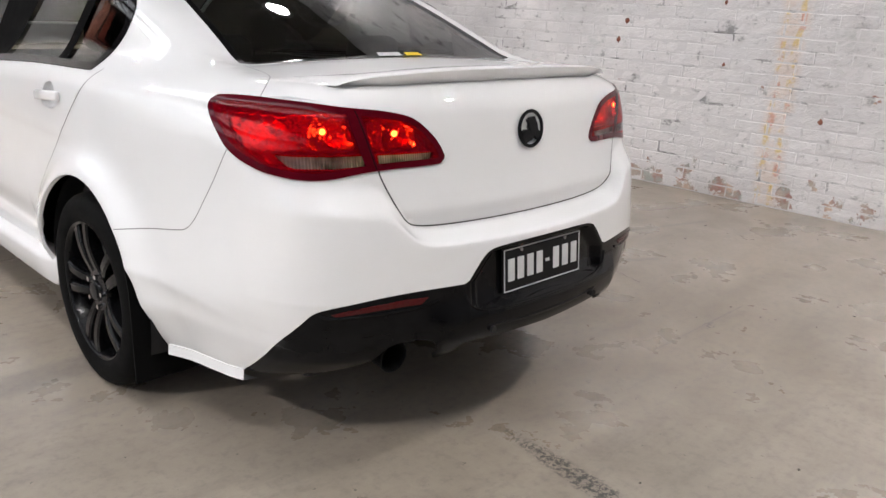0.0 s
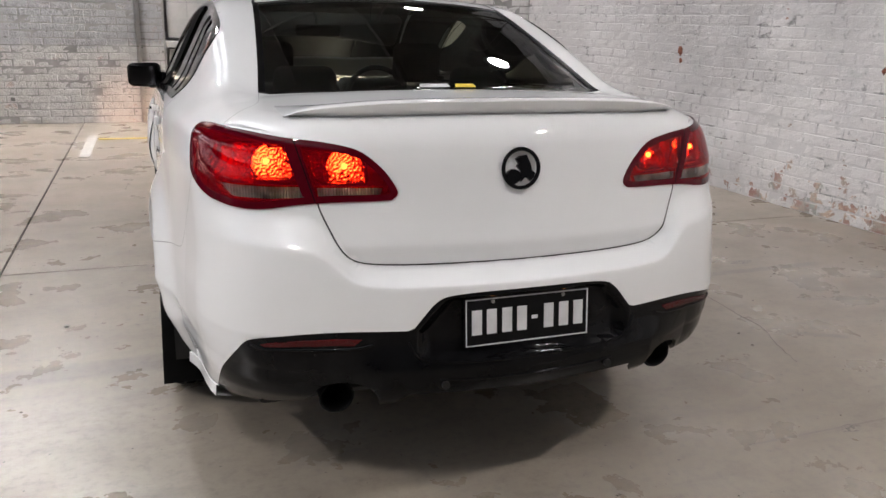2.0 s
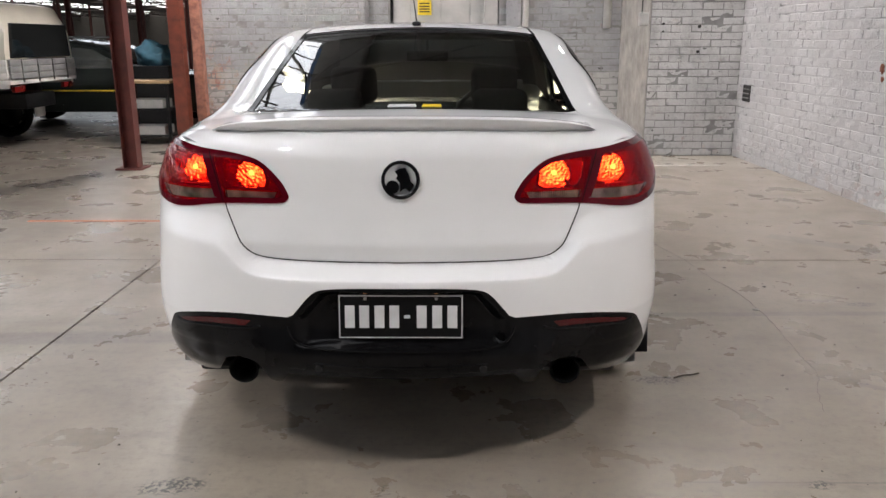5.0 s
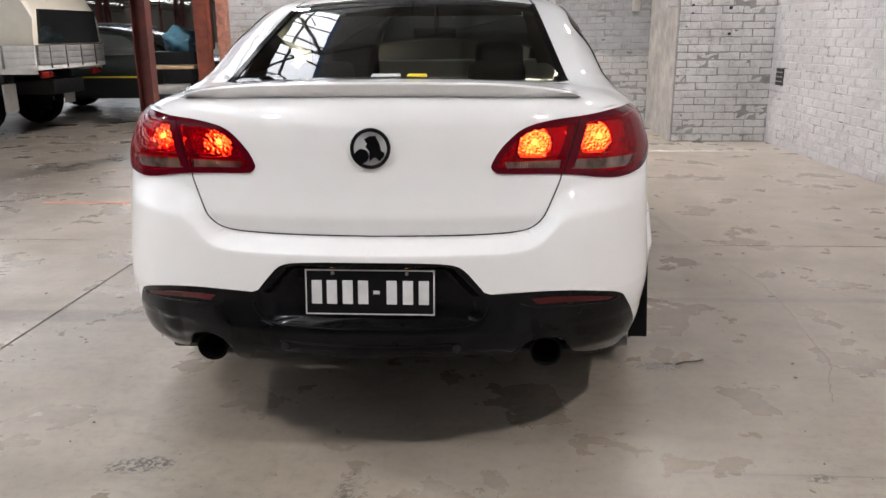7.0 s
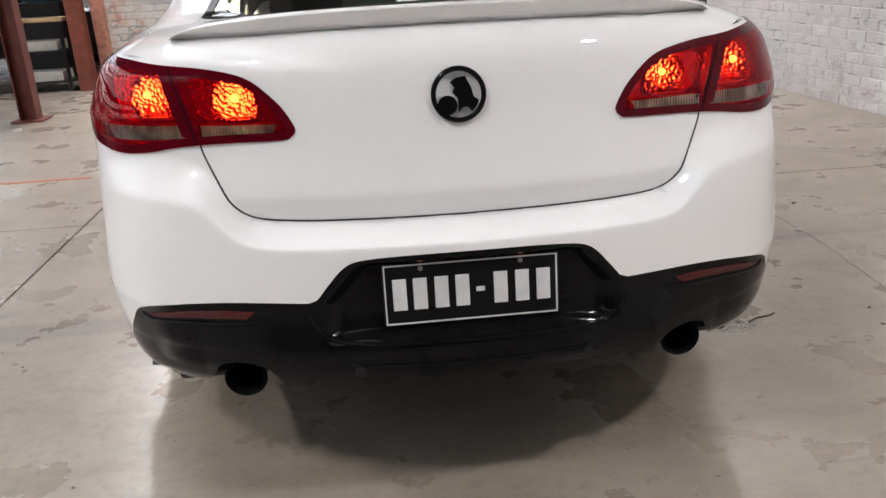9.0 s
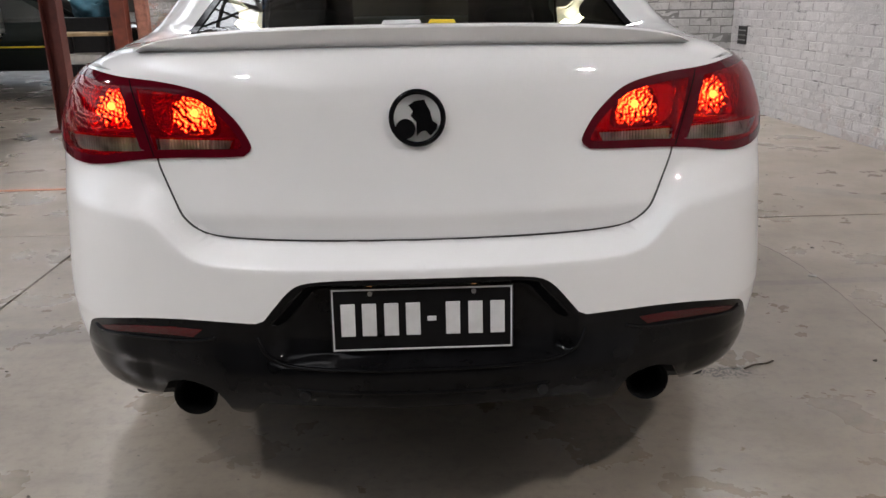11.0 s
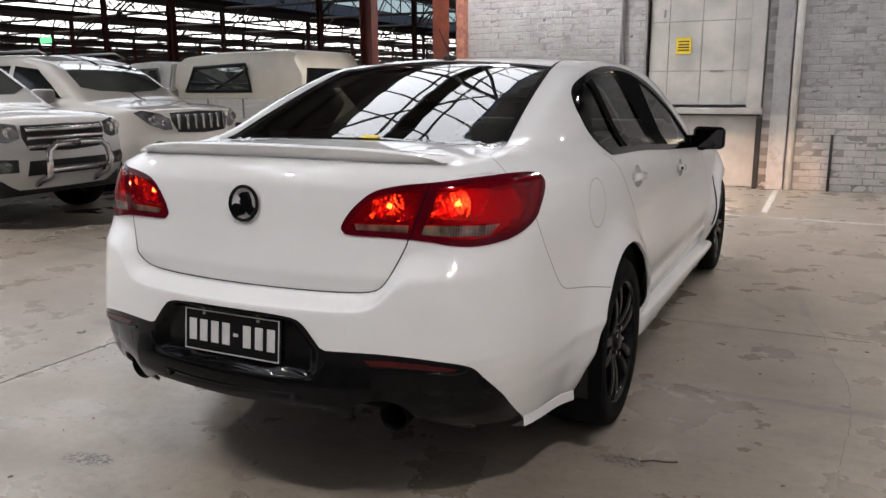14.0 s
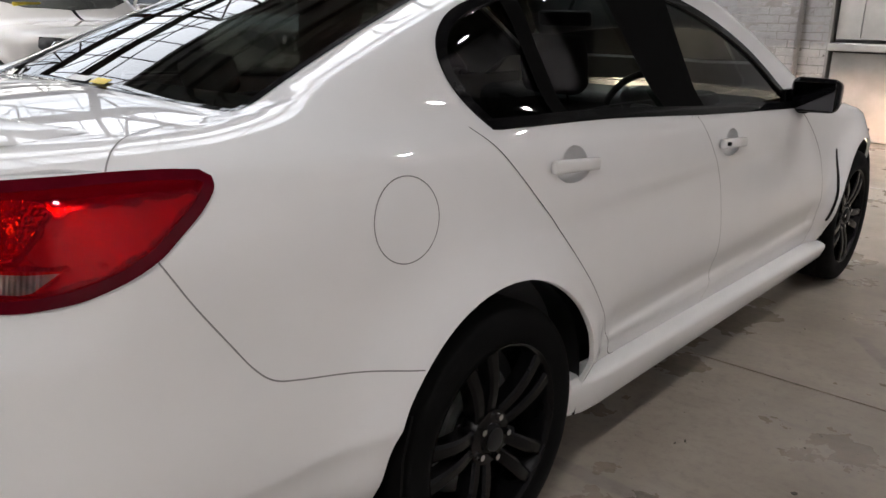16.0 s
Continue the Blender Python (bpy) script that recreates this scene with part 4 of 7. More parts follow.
for k in range(13):
    xv, xr = VALLEY - BAY * k, RIDGE - BAY * k
    for y in np.arange(-14, 104, 0.75 if k < 2 else 1.5 if k < 6 else 3.0):
        add_tube(bars, (xv, y, VALLEY_Z), (xr, y, RIDGE_Z), 0.022, 5, caps=False)
    if k < 2:
        for y in np.arange(-14, 101, 3.0):
            add_tube(bars, (xv + 0.1, y, VALLEY_Z - 0.05), (xr + 0.1, y + 3.0, RIDGE_Z - 0.05), 0.03, 5, caps=False)
        xm, zm = xv + (xr - xv) * 0.46, VALLEY_Z + (RIDGE_Z - VALLEY_Z) * 0.46
        add_box(bars, (-0.17, -14, -0.05), (0.17, 104, 0.05), 0, pose(xm + 0.06, 0, zm - 0.06, 0, -math.degrees(math.atan2(RIDGE_Z - VALLEY_Z, RIDGE - VALLEY)), 0))
    for s in (0.33, 0.66):
        add_tube(bars, (xv + (xr - xv) * s, -14, VALLEY_Z + (RIDGE_Z - VALLEY_Z) * s), (xv + (xr - xv) * s, 104, VALLEY_Z + (RIDGE_Z - VALLEY_Z) * s), 0.03, 5, caps=False)
part("glazing_bars", bars, M_TRUSS, roof_hall)
bm = bmesh.new()
for k in range(2, 13):
    xv, xr, s = VALLEY - BAY * k, RIDGE - BAY * k, 0.10
    a = [(xv, VALLEY_Z), (xv + (xr - xv) * s, VALLEY_Z + (RIDGE_Z - VALLEY_Z) * s)]
    bm.faces.new([bm.verts.new(p) for p in ((a[0][0] + 0.05, -14, a[0][1]), (a[1][0] + 0.05, -14, a[1][1]), (a[1][0] + 0.05, 104, a[1][1]), (a[0][0] + 0.05, 104, a[0][1]))])
    add_tube(bm, (xv, -14, VALLEY_Z - 0.60), (xv, 104, VALLEY_Z - 0.60), 0.04, 6)
    gap = 1.2 if k < 5 else 2.4
    for y in np.arange(-13.4, 101, gap):
        add_tube(bm, (xv, y, VALLEY_Z - 0.60), (xv, y + gap / 2, VALLEY_Z - 0.2), 0.03, 5)
        add_tube(bm, (xv, y + gap / 2, VALLEY_Z - 0.2), (xv, y + gap, VALLEY_Z - 0.60), 0.03, 5)
part("valley_girder", bm, M_TRUSS, roof_hall)
for j in range(-3, 16):
    y = 6.62 + 6 * j
    bm = bmesh.new()
    for k in range(-1, 13):
        xv, xr = VALLEY - BAY * k, RIDGE - BAY * k
        xe = xv + BAY
        add_tube(bm, (xv, y, VALLEY_Z - 0.1), (xe, y, VALLEY_Z - 0.1), 0.055, 6)
        add_tube(bm, (xr, y, RIDGE_Z - 0.12), (xe, y, VALLEY_Z - 0.05), 0.05, 6)
        add_tube(bm, (xv, y, VALLEY_Z - 0.05), (xr, y, RIDGE_Z - 0.12), 0.05, 6)
        pts = [xr + (xe - xr) * s for s in (0.0, 0.25, 0.5, 0.75)]
        for a, x in enumerate(pts):
            zt = RIDGE_Z - (RIDGE_Z - VALLEY_Z) * (x - xr) / (xe - xr) - 0.1
            add_tube(bm, (x, y, VALLEY_Z - 0.1), (x, y, zt), 0.032, 5)
            nx = x + (xe - xr) * 0.25
            add_tube(bm, (x, y, zt), (nx, y, VALLEY_Z - 0.1), 0.030, 5)
    for x in (-3.4, -12.4, -21.4, -30.4):
        add_tube(bm, (x, y, VALLEY_Z - 1.2), (x, y + 1.5, VALLEY_Z - 0.15), 0.035, 5)
        add_tube(bm, (x, y, VALLEY_Z - 1.2), (x + 1.5, y, VALLEY_Z - 0.15), 0.035, 5)
    part("roof_truss", bm, M_TRUSS, roof_hall)
for k in range(3, 13):
    xv, xr = VALLEY - BAY * k - 0.06, RIDGE - BAY * k - 0.06
    finish("skylight_pane", [(xv, -14, VALLEY_Z), (xr, -14, RIDGE_Z), (xr, 104, RIDGE_Z), (xv, 104, VALLEY_Z)], [(0, 1, 2, 3)], M_SKYGLOW, roof_hall, smooth=False)

# Every lamp gets a body, the added fill at the end too.
for x, y, z in LAMPS:
    hb = thing("high_bay_lamp", "round white roof lamp, high bay or added fill", "lamp", "high bay lamps", at=pose(x, y, z))
    part("lamp_body", lathe([(0.0, 0.20), (0.07, 0.20), (0.09, 0.08), (0.20, 0.02), (0.21, -0.01), (0.19, -0.012)], 32), M_STEEL, hb, angle=40)
    hb.children[0].matrix_basis = pose(0, 0, 0, 0, -90, 0)
    part("lamp_rod", tube((0, 0, 0.18), (0, 0, 1.6), 0.012, 8), M_STEEL, hb)

# painted lines and litter on the floor
for lo, hi, m, lab in (((-0.6, 6.82), (3.2, 6.87), M_LINE_W, "worn white bay line on the concrete"), ((1.01, 7.15), (1.07, 9.1), M_LINE_W, "worn white bay line on the concrete"), ((-1.62, 6.6), (-1.52, 8.1), M_LINE_W, "worn white bay line on the concrete"), ((-1.50, 7.75), (-0.6, 7.85), M_LINE_Y, "worn yellow bay line on the concrete"), ((-3.2, 3.98), (-2.05, 4.02), M_LINE_O, "faint orange line on the concrete")):
    tagged(part("floor_line", box((*lo, 0.0), (*hi, 0.004)), m, None), lab, "line")
bm = bmesh.new()
add_pipe(bm, [(1.085, 1.035, 0.004), (1.125, 1.055, 0.007), (1.175, 1.065, 0.006), (1.205, 1.085, 0.004)], 0.0032, 6)
tagged(part("twig", bm, plain("dry_twig", (0.06, 0.045, 0.03), 0.9), None), "small dark twig lying on concrete", "twig")
for x, y, s, m, lab in ((1.753, 1.902, 0.022, M_BOARD, "scrap of white paper on the concrete"), (-2.05, 1.25, 0.03, M_BOARD, "scrap of white paper on the concrete"), (1.95, 2.30, 0.012, M_DARKGAP, "dark crumb on the concrete"), (0.95, 1.36, 0.010, M_DARKGAP, "dark crumb on the concrete"), (-1.35, 2.0, 0.012, M_DARKGAP, "dark crumb on the concrete")):
    bm = bmesh.new()
    bmesh.ops.create_icosphere(bm, subdivisions=1, radius=s)
    for v in bm.verts:
        v.co = Vector((x + v.co.x * random.uniform(0.7, 1.3), y + v.co.y * random.uniform(0.6, 1.0), max(0.0, 0.004 + v.co.z * 0.3)))
    tagged(part("litter", bm, m, None), lab, "litter")

crack_line = spline([(1.55, 3.34), (1.66, 2.87), (1.69, 2.55), (1.76, 2.2), (1.77, 1.85), (1.75, 1.55), (1.72, 1.26), (1.71, 1.09), (1.63, 0.90), (1.57, 0.73)], 9)
rng_f = random.Random(11)
bm = bmesh.new()
rows_f = []
for k, (x, y) in enumerate(crack_line):
    w, dx = 0.0006 + 0.0020 * rng_f.random(), rng_f.uniform(-0.006, 0.006)
    rows_f.append([bm.verts.new((x + dx + e, y, h)) for e, h in ((-w, 0.0), (-w, 0.0012), (w, 0.0012), (w, 0.0))])
for a, b in zip(rows_f, rows_f[1:]):
    for j in range(3):
        bm.faces.new((a[j], a[j + 1], b[j + 1], b[j]))
part("crack", bm, plain("crack_dirt", (0.21, 0.188, 0.165), 0.9, vary=0.3), floor)
verts_f, faces_f = [], []
for _ in range(520):
    x, y = rng_f.uniform(-3.2, 3.3), rng_f.uniform(-1.6, 6.5)
    if abs(x) < 0.95 and y > 0.1:
        continue
    r, n0, a0 = 0.0025 + 0.011 * rng_f.random() ** 3, len(verts_f), rng_f.uniform(0, 6.3)
    flat = rng_f.uniform(0.25, 0.9)
    for h, c in ((0.0, 1.0), (0.0030, 0.7)):
        for j in range(6):
            q, rr = j * math.tau / 6, r * c * rng_f.uniform(0.6, 1.2)
            u, w = rr * math.cos(q), rr * flat * math.sin(q)
            verts_f.append((x + u * math.cos(a0) - w * math.sin(a0), y + u * math.sin(a0) + w * math.cos(a0), h * min(1.0, r / 0.006)))
    faces_f += [tuple(n0 + 6 + j for j in range(6))] + [(n0 + j, n0 + (j + 1) % 6, n0 + 6 + (j + 1) % 6, n0 + 6 + j) for j in range(6)]
tagged(finish("floor_grit", verts_f, faces_f, plain("dark_grit", (0.075, 0.068, 0.06), 0.9, vary=0.5, scale=3.0), None, smooth=False), "scattered dark grit and crumbs on concrete", kind="stuff")

# ---- the white sedan ----
def on_rear(pts, n=8):
    return from_rear(spline(pts, n))


def on_side(pts, n=8):
    return from_side(spline(pts, n))


def rnd(*pieces):
    return to_round(np.concatenate(pieces))


sedan = thing("sedan", "white four-door sedan with black wheels, tail lights lit, standing on concrete", "car")

# shared lines of the bodywork
boot_seam = on_rear([(0, 0.730), (0.20, 0.731), (0.327, 0.733), (0.41, 0.738), (0.455, 0.749), (0.488, 0.779), (0.512, 0.826), (0.535, 0.880), (0.540, 0.905)])
lamp_line = np.concatenate([
    on_rear([(0.343, 0.916), (0.341, 0.930), (0.363, 0.968), (0.400, 1.006), (0.430, 1.027), (0.465, 1.039), (0.530, 1.050), (0.610, 1.057), (0.680, 1.065)], 5),
    on_side([(0.50, 1.068), (0.56, 1.0695), (0.636, 1.067), (0.690, 1.062)], 5),
    on_side([(0.703, 1.052), (0.697, 1.035), (0.668, 1.005), (0.630, 0.976), (0.590, 0.947), (0.545, 0.922), (0.487, 0.899), (0.455, 0.891)], 5),
    on_rear([(0.745, 0.884), (0.705, 0.881), (0.655, 0.885), (0.598, 0.894), (0.536, 0.900), (0.471, 0.903), (0.390, 0.905), (0.355, 0.907)], 5),
])
lamp_uv = to_round(lamp_line)
side_seam = on_side([(0.575, 0.960), (0.592, 0.930), (0.632, 0.860), (0.685, 0.780), (0.725, 0.722), (0.760, 0.690), (0.810, 0.676), (0.91, 0.658), (1.05, 0.630), (1.17, 0.606), (1.26, 0.590)])
valance_line = np.concatenate([
    on_rear([(0, 0.676), (0.12, 0.675), (0.205, 0.671), (0.245, 0.664), (0.270, 0.648), (0.297, 0.618), (0.322, 0.588)], 6),
    on_rear([(0.340, 0.581), (0.42, 0.582), (0.50, 0.581), (0.58, 0.575), (0.65, 0.565), (0.700, 0.553), (0.735, 0.535), (0.757, 0.500)], 6),
    on_side([(0.430, 0.440), (0.480, 0.388), (0.540, 0.338), (0.592, 0.300)], 6),
])
door_rear = on_side([(1.325, 1.074), (1.39, 1.01), (1.49, 0.91), (1.60, 0.80), (1.715, 0.665), (1.815, 0.525), (1.88, 0.415), (1.92, 0.362), (1.975, 0.345)])
door_mid = on_side([(2.38, 1.02), (2.50, 0.89), (2.585, 0.76), (2.60, 0.55), (2.585, 0.40), (2.570, 0.318)])
door_front = on_side([(3.37, 0.95), (3.56, 0.83), (3.68, 0.71), (3.735, 0.55), (3.735, 0.42), (3.72, 0.285)])
sill_rear = on_side([(1.975, 0.345), (2.25, 0.332), (2.57, 0.318)])
sill_front = on_side([(2.57, 0.318), (3.1, 0.304), (3.72, 0.285)])
glass_line = np.concatenate([
    on_side([(1.395, 1.066), (1.363, 1.12), (1.336, 1.185), (1.342, 1.232), (1.385, 1.276), (1.47, 1.318), (1.60, 1.354), (1.75, 1.382), (2.0, 1.404), (2.3, 1.402), (2.56, 1.358), (2.8, 1.288), (3.07, 1.175), (3.28, 1.045), (3.385, 0.968)], 6),
    on_side([(3.39, 0.954), (2.9, 0.984), (2.45, 1.010), (1.9, 1.047), (1.42, 1.064)], 6),
])
glass_uv = to_round(glass_line)


def arch_uv(axle, r, rear_foot, front_foot):
    """The wheel arch as a closed cut: round on top, straight to the feet."""
    pts = [(axle + r * math.cos(a), HUB_Z + r * 1.02 * math.sin(a)) for a in np.linspace(math.pi * 0.98, 0.02 * math.pi, 40)]
    top = from_side(np.array([rear_foot] + pts + [front_foot]))
    uv = to_round(top)
    return np.vstack([uv, uv[-1] + [0, -0.5], uv[0] + [0, -0.5]])


arch_rear = arch_uv(AXLE_R, 0.392, (0.985, 0.30), (1.735, 0.30))
arch_front = arch_uv(AXLE_F, 0.392, (3.885, 0.27), (4.66, 0.27))

# the line where flank and upper surfaces meet: boot edge, rear window, roof seam, bonnet edge
lid_edge = from_rear(spline([(0, 1.085), (0.2, 1.0845), (0.4, 1.082), (0.55, 1.077), (0.64, 1.071)], 8))
lid_side = from_top(spline([(0.744, 0.560), (0.726, 0.574), (0.698, 0.600), (0.655, 0.655), (0.628, 0.735), (0.606, 0.895)], 8))
screen_side = from_top(spline([(0.606, 0.895), (0.576, 1.12), (0.543, 1.41), (0.520, 1.642)], 8))
roof_side = from_top(spline([(0.520, 1.642), (0.506, 1.78), (0.500, 2.1), (0.505, 2.5), (0.520, 2.85)], 8))
pillar_side = from_top(spline([(0.520, 2.85), (0.575, 3.2), (0.655, 3.62)], 8))
bonnet_side = from_top(spline([(0.655, 3.62), (0.70, 3.9), (0.72, 4.3), (0.69, 4.62)], 8))
bonnet_nose = from_top(spline([(0.69, 4.62), (0.5, 4.76), (0.25, 4.82), (0, 4.84)], 8))
nose_side = from_side(spline([(4.66, 0.80), (4.70, 0.60), (4.72, 0.42), (4.70, 0.235)], 8))

HANDLES = [(1.660, 0.955), (2.645, 0.898)]


def cup_line(hy, hz):
    return from_side(np.array([(hy + 0.006 + (0.058 if math.sin(a) > 0 else 0.084) * math.cos(a), hz + 0.001 + 0.046 * math.sin(a)) for a in np.linspace(0, math.tau, 32, endpoint=False)]))


def cup_uv(hy, hz):
    return to_round(cup_line(hy, hz))


CUTS = [lamp_uv, arch_rear, glass_uv]
boot = skin("boot_lid", rnd(boot_seam, from_rear(np.array([(0.60, 0.98), (0.655, 1.040)])), lid_side[:1], lid_edge[::-1]), from_round, M_WHITE, sedan, "glossy white boot lid", cuts=CUTS, step=0.016, rim=0.012, both=True)
skin("boot_deck", np.concatenate([lid_edge[:, :2], lid_side[:, :2], [[0.4, 0.868], [0.2, 0.856], [0, 0.852]]]), from_top, M_WHITE, boot, step=0.03, rim=0.010, both=True)
crest_x = np.concatenate([np.linspace(0.012, 0.42, 44), np.linspace(0.425, 0.60, 42), np.linspace(0.606, 0.70, 14)])
CRESTS = [to_round(from_rear(np.stack([crest_x, crest_line(crest_x) + k * shelf_line(crest_x)], 1))) for k in (-0.16, 0.0, 0.16, 0.36)]
bumper_low = from_side(spline([(1.10, 0.252), (0.96, 0.262), (0.80, 0.272), (0.66, 0.284), (0.60, 0.292)], 4))
bumper = skin("rear_bumper", rnd(valance_line[:1], boot_seam, from_rear(np.array([(0.62, 0.95)])), from_side(np.array([(0.50, 0.97)])), side_seam, from_side(np.array([(1.3, 0.40), (1.2, 0.262)])), bumper_low, valance_line[::-1]), from_round, M_WHITE, sedan, "white rear bumper", cuts=CUTS, lines=CRESTS, step=0.0095, rim=0.014, both=True)
valance = skin("bumper_valance", rnd(valance_line, on_rear([(0.70, 0.318), (0.64, 0.338), (0.60, 0.352), (0.578, 0.385), (0.552, 0.424), (0.50, 0.440), (0.445, 0.432), (0.418, 0.40), (0.404, 0.358), (0.375, 0.356), (0.345, 0.396), (0.30, 0.404), (0, 0.396)], 6)), from_round, M_BLACK, sedan, "gloss black lower bumper with exhaust cut-outs", step=0.0075, rim=0.012, both=True)
for flip in (False, True):
    quarter = skin("side_panel", rnd(lid_side, screen_side, roof_side, pillar_side, from_side(np.array([(3.55, 0.975), (3.37, 0.96), (3.2, 1.02), (2.4, 1.1), (1.46, 1.085)])), door_rear, from_side(np.array([(1.90, 0.335), (1.75, 0.30), (1.5, 0.40), (1.3, 0.50)])), side_seam[::-1], from_side(np.array([(0.60, 1.0)])), from_rear(np.array([(0.69, 1.05)]))), from_round, M_WHITE, sedan, "white rear quarter and roof rail", cuts=CUTS, step=0.022, rim=0.014, mirror=flip)
    rear_door = skin("rear_door", rnd(door_rear, sill_rear, door_mid[::-1], from_side(np.array([(2.38, 1.1), (1.46, 1.09)]))), from_round, M_WHITE, sedan, "white rear door", cuts=[glass_uv, cup_uv(*HANDLES[0])], step=0.018, rim=0.012, mirror=flip)
    front_door = skin("front_door", rnd(door_mid, sill_front, door_front[::-1], from_side(np.array([(3.25, 1.01), (2.4, 1.1)]))), from_round, M_WHITE, sedan, "white front door", cuts=[glass_uv, cup_uv(*HANDLES[1])], step=0.020, rim=0.012, mirror=flip)
    fender = skin("front_fender", rnd(door_front, from_side(np.array([(3.85, 0.26), (4.0, 0.3), (4.6, 0.28)])), nose_side[::-1], bonnet_side[::-1], from_side(np.array([(3.5, 0.975)]))), from_round, M_WHITE, sedan, "white front fender", cuts=[arch_front], step=0.04, rim=0.014, mirror=flip)
    for line, under in ((door_rear, rear_door), (door_mid, front_door), (door_front, fender), (side_seam, quarter), (sill_rear, rear_door), (sill_front, front_door)):
        seam("panel_gap", line[line[:, 1] < 1.07] if line is side_seam else line, M_GAP_LIGHT if line is side_seam or line is door_mid else M_GAP, under, 0.0030, mirror=flip)
    seam("roof_gap", roof_side, M_BLACK, quarter, 0.012, mirror=flip)
    seam("boot_gap", lid_side, M_GAP_LIGHT, quarter, 0.003, mirror=flip)
seam("boot_gap", boot_seam, M_GAP, boot, 0.0045, both=True)
roof = skin("roof", np.concatenate([[[0, 1.690], [0.25, 1.683]], roof_side[:, :2], [[0.25, 2.90], [0, 2.92]]]), from_top, M_WHITE, sedan, "white roof", step=0.05, rim=0.01, both=True)
bonnet = skin("bonnet", np.concatenate([[[0, 3.72], [0.35, 3.70]], bonnet_side[:, :2], bonnet_nose[:, :2]]), from_top, M_WHITE, sedan, "white bonnet", step=0.06, rim=0.01, both=True)


def from_front(xz):
    o = np.stack([xz[:, 0], np.full(len(xz), 4.3), xz[:, 1]], 1)
    return reach(o, np.tile([0.0, 1.0, 0.0], (len(o), 1)))


skin("front_bumper", np.concatenate([nose_side[:, [0, 2]], [[0.4, 0.235], [0, 0.235]], bonnet_nose[::-1][:, [0, 2]]]), from_front, M_WHITE, sedan, "white front bumper", step=0.05, both=True)
rear_screen = skin("rear_window", np.concatenate([[[0, 0.852], [0.2, 0.856], [0.4, 0.868]], screen_side[:, :2], [[0.25, 1.683], [0, 1.690]]]), from_top, M_PANE_REAR, sedan, "tinted rear window", step=0.05, off=-0.002, both=True)
seam("window_rubber", from_top(np.concatenate([screen_side[:, :2] * [0.985, 1], spline([(0.505, 1.648), (0.25, 1.681), (0, 1.688)], 8)])), M_BLACK, rear_screen, 0.022, 0.0015, both=True)
seam("window_rubber", from_top(spline([(0, 0.856), (0.2, 0.860), (0.4, 0.872), (0.597, 0.90)], 8)), M_BLACK, rear_screen, 0.016, 0.0015, both=True)
windscreen = skin("windscreen", np.concatenate([[[0, 2.92], [0.25, 2.90]], pillar_side[:, :2], [[0.35, 3.70], [0, 3.72]]]), from_top, M_PANE_CLEAR, sedan, "clear windscreen", step=0.06, off=-0.003, both=True)

# side windows: tinted panes, black surround, centre post and rear divider
def between(y0, y1):
    line = glass_line[(glass_line[:, 1] > y0 - 0.0) & (glass_line[:, 1] < y1)]
    return line


def lean(y_top, y_low):
    """An upright post's edge from the belt to the roof."""
    return from_side(np.array([(y_low + (y_top - y_low) * k, 0.99 + 0.44 * k) for k in np.linspace(0, 1, 9)]))


def band(a0, a1, b0, b1):
    return rnd(lean(a0, a1), lean(b0, b1)[::-1])


def ring_cut(uv, width):
    """A closed outline drawn in by a width."""
    t = np.roll(uv, -1, 0) - np.roll(uv, 1, 0)
    n = np.stack([-t[:, 1], t[:, 0]], 1) / np.maximum(np.linalg.norm(t, axis=1), 1e-9)[:, None]
    area = np.sum(uv[:, 0] * np.roll(uv[:, 1], -1) - np.roll(uv[:, 0], -1) * uv[:, 1])
    return uv + n * width * (1 if area > 0 else -1)


glass_in = ring_cut(glass_uv, 0.024)
glass_edge = ring_cut(glass_uv, -0.004)
for flip in (False, True):
    surround = skin("window_surround", glass_edge, from_round, M_BLACK, sedan, "gloss black window surround", cuts=[glass_in], step=0.02, off=0.004, rim=0.014, mirror=flip)
    for name, a, b in (("quarter_window", (1.1, 1.1), (1.630, 1.685)), ("rear_door_window", (1.630, 1.685), (2.30, 2.36)), ("front_door_window", (2.30, 2.36), (3.6, 3.6))):
        area = [lean(*a), lean(*b)]
        uv = np.vstack([to_round(area[0]), to_round(area[1])[::-1]])
        verts = skin_mesh(glass_edge, from_round, cuts=[], step=0.03, off=-0.006, mirror=flip)
        keep = inside(uv, to_round(np.abs(verts[0]) * [1, 1, 1])[verts[1]].mean(1))
        used, tri = np.unique(verts[1][keep], return_inverse=True)
        finish(name, verts[0][used], tri.reshape(-1, 3), M_PANE_DARK if name == "quarter_window" else M_PANE, sedan, "tinted side window", verts[2][used])
    whole = []
    for name, a0, a1, b0, b1 in (("window_divider", 1.60, 1.655, 1.665, 1.715), ("door_post", 2.065, 2.23, 2.475, 2.475)):
        p, tri, nrm = skin_mesh(band(a0, a1, b0, b1), from_round, cuts=[], step=0.02, off=0.002, mirror=flip)
        keep = inside(glass_uv, to_round(np.abs(p))[tri].mean(1))
        used, tri2 = np.unique(tri[keep], return_inverse=True)
        finish(name, p[used], tri2.reshape(-1, 3), M_DULL, sedan, "black pillar trim", nrm[used])

# tail lights
rim_in = ring_cut(lamp_uv, 0.016)
def lens_zone(pts):
    """A lens outline from rear points (x, z) and side points (y, z)."""
    return to_round(np.concatenate([from_rear(np.array(p)) if k == "r" else from_side(np.array(p)) for k, p in pts]))


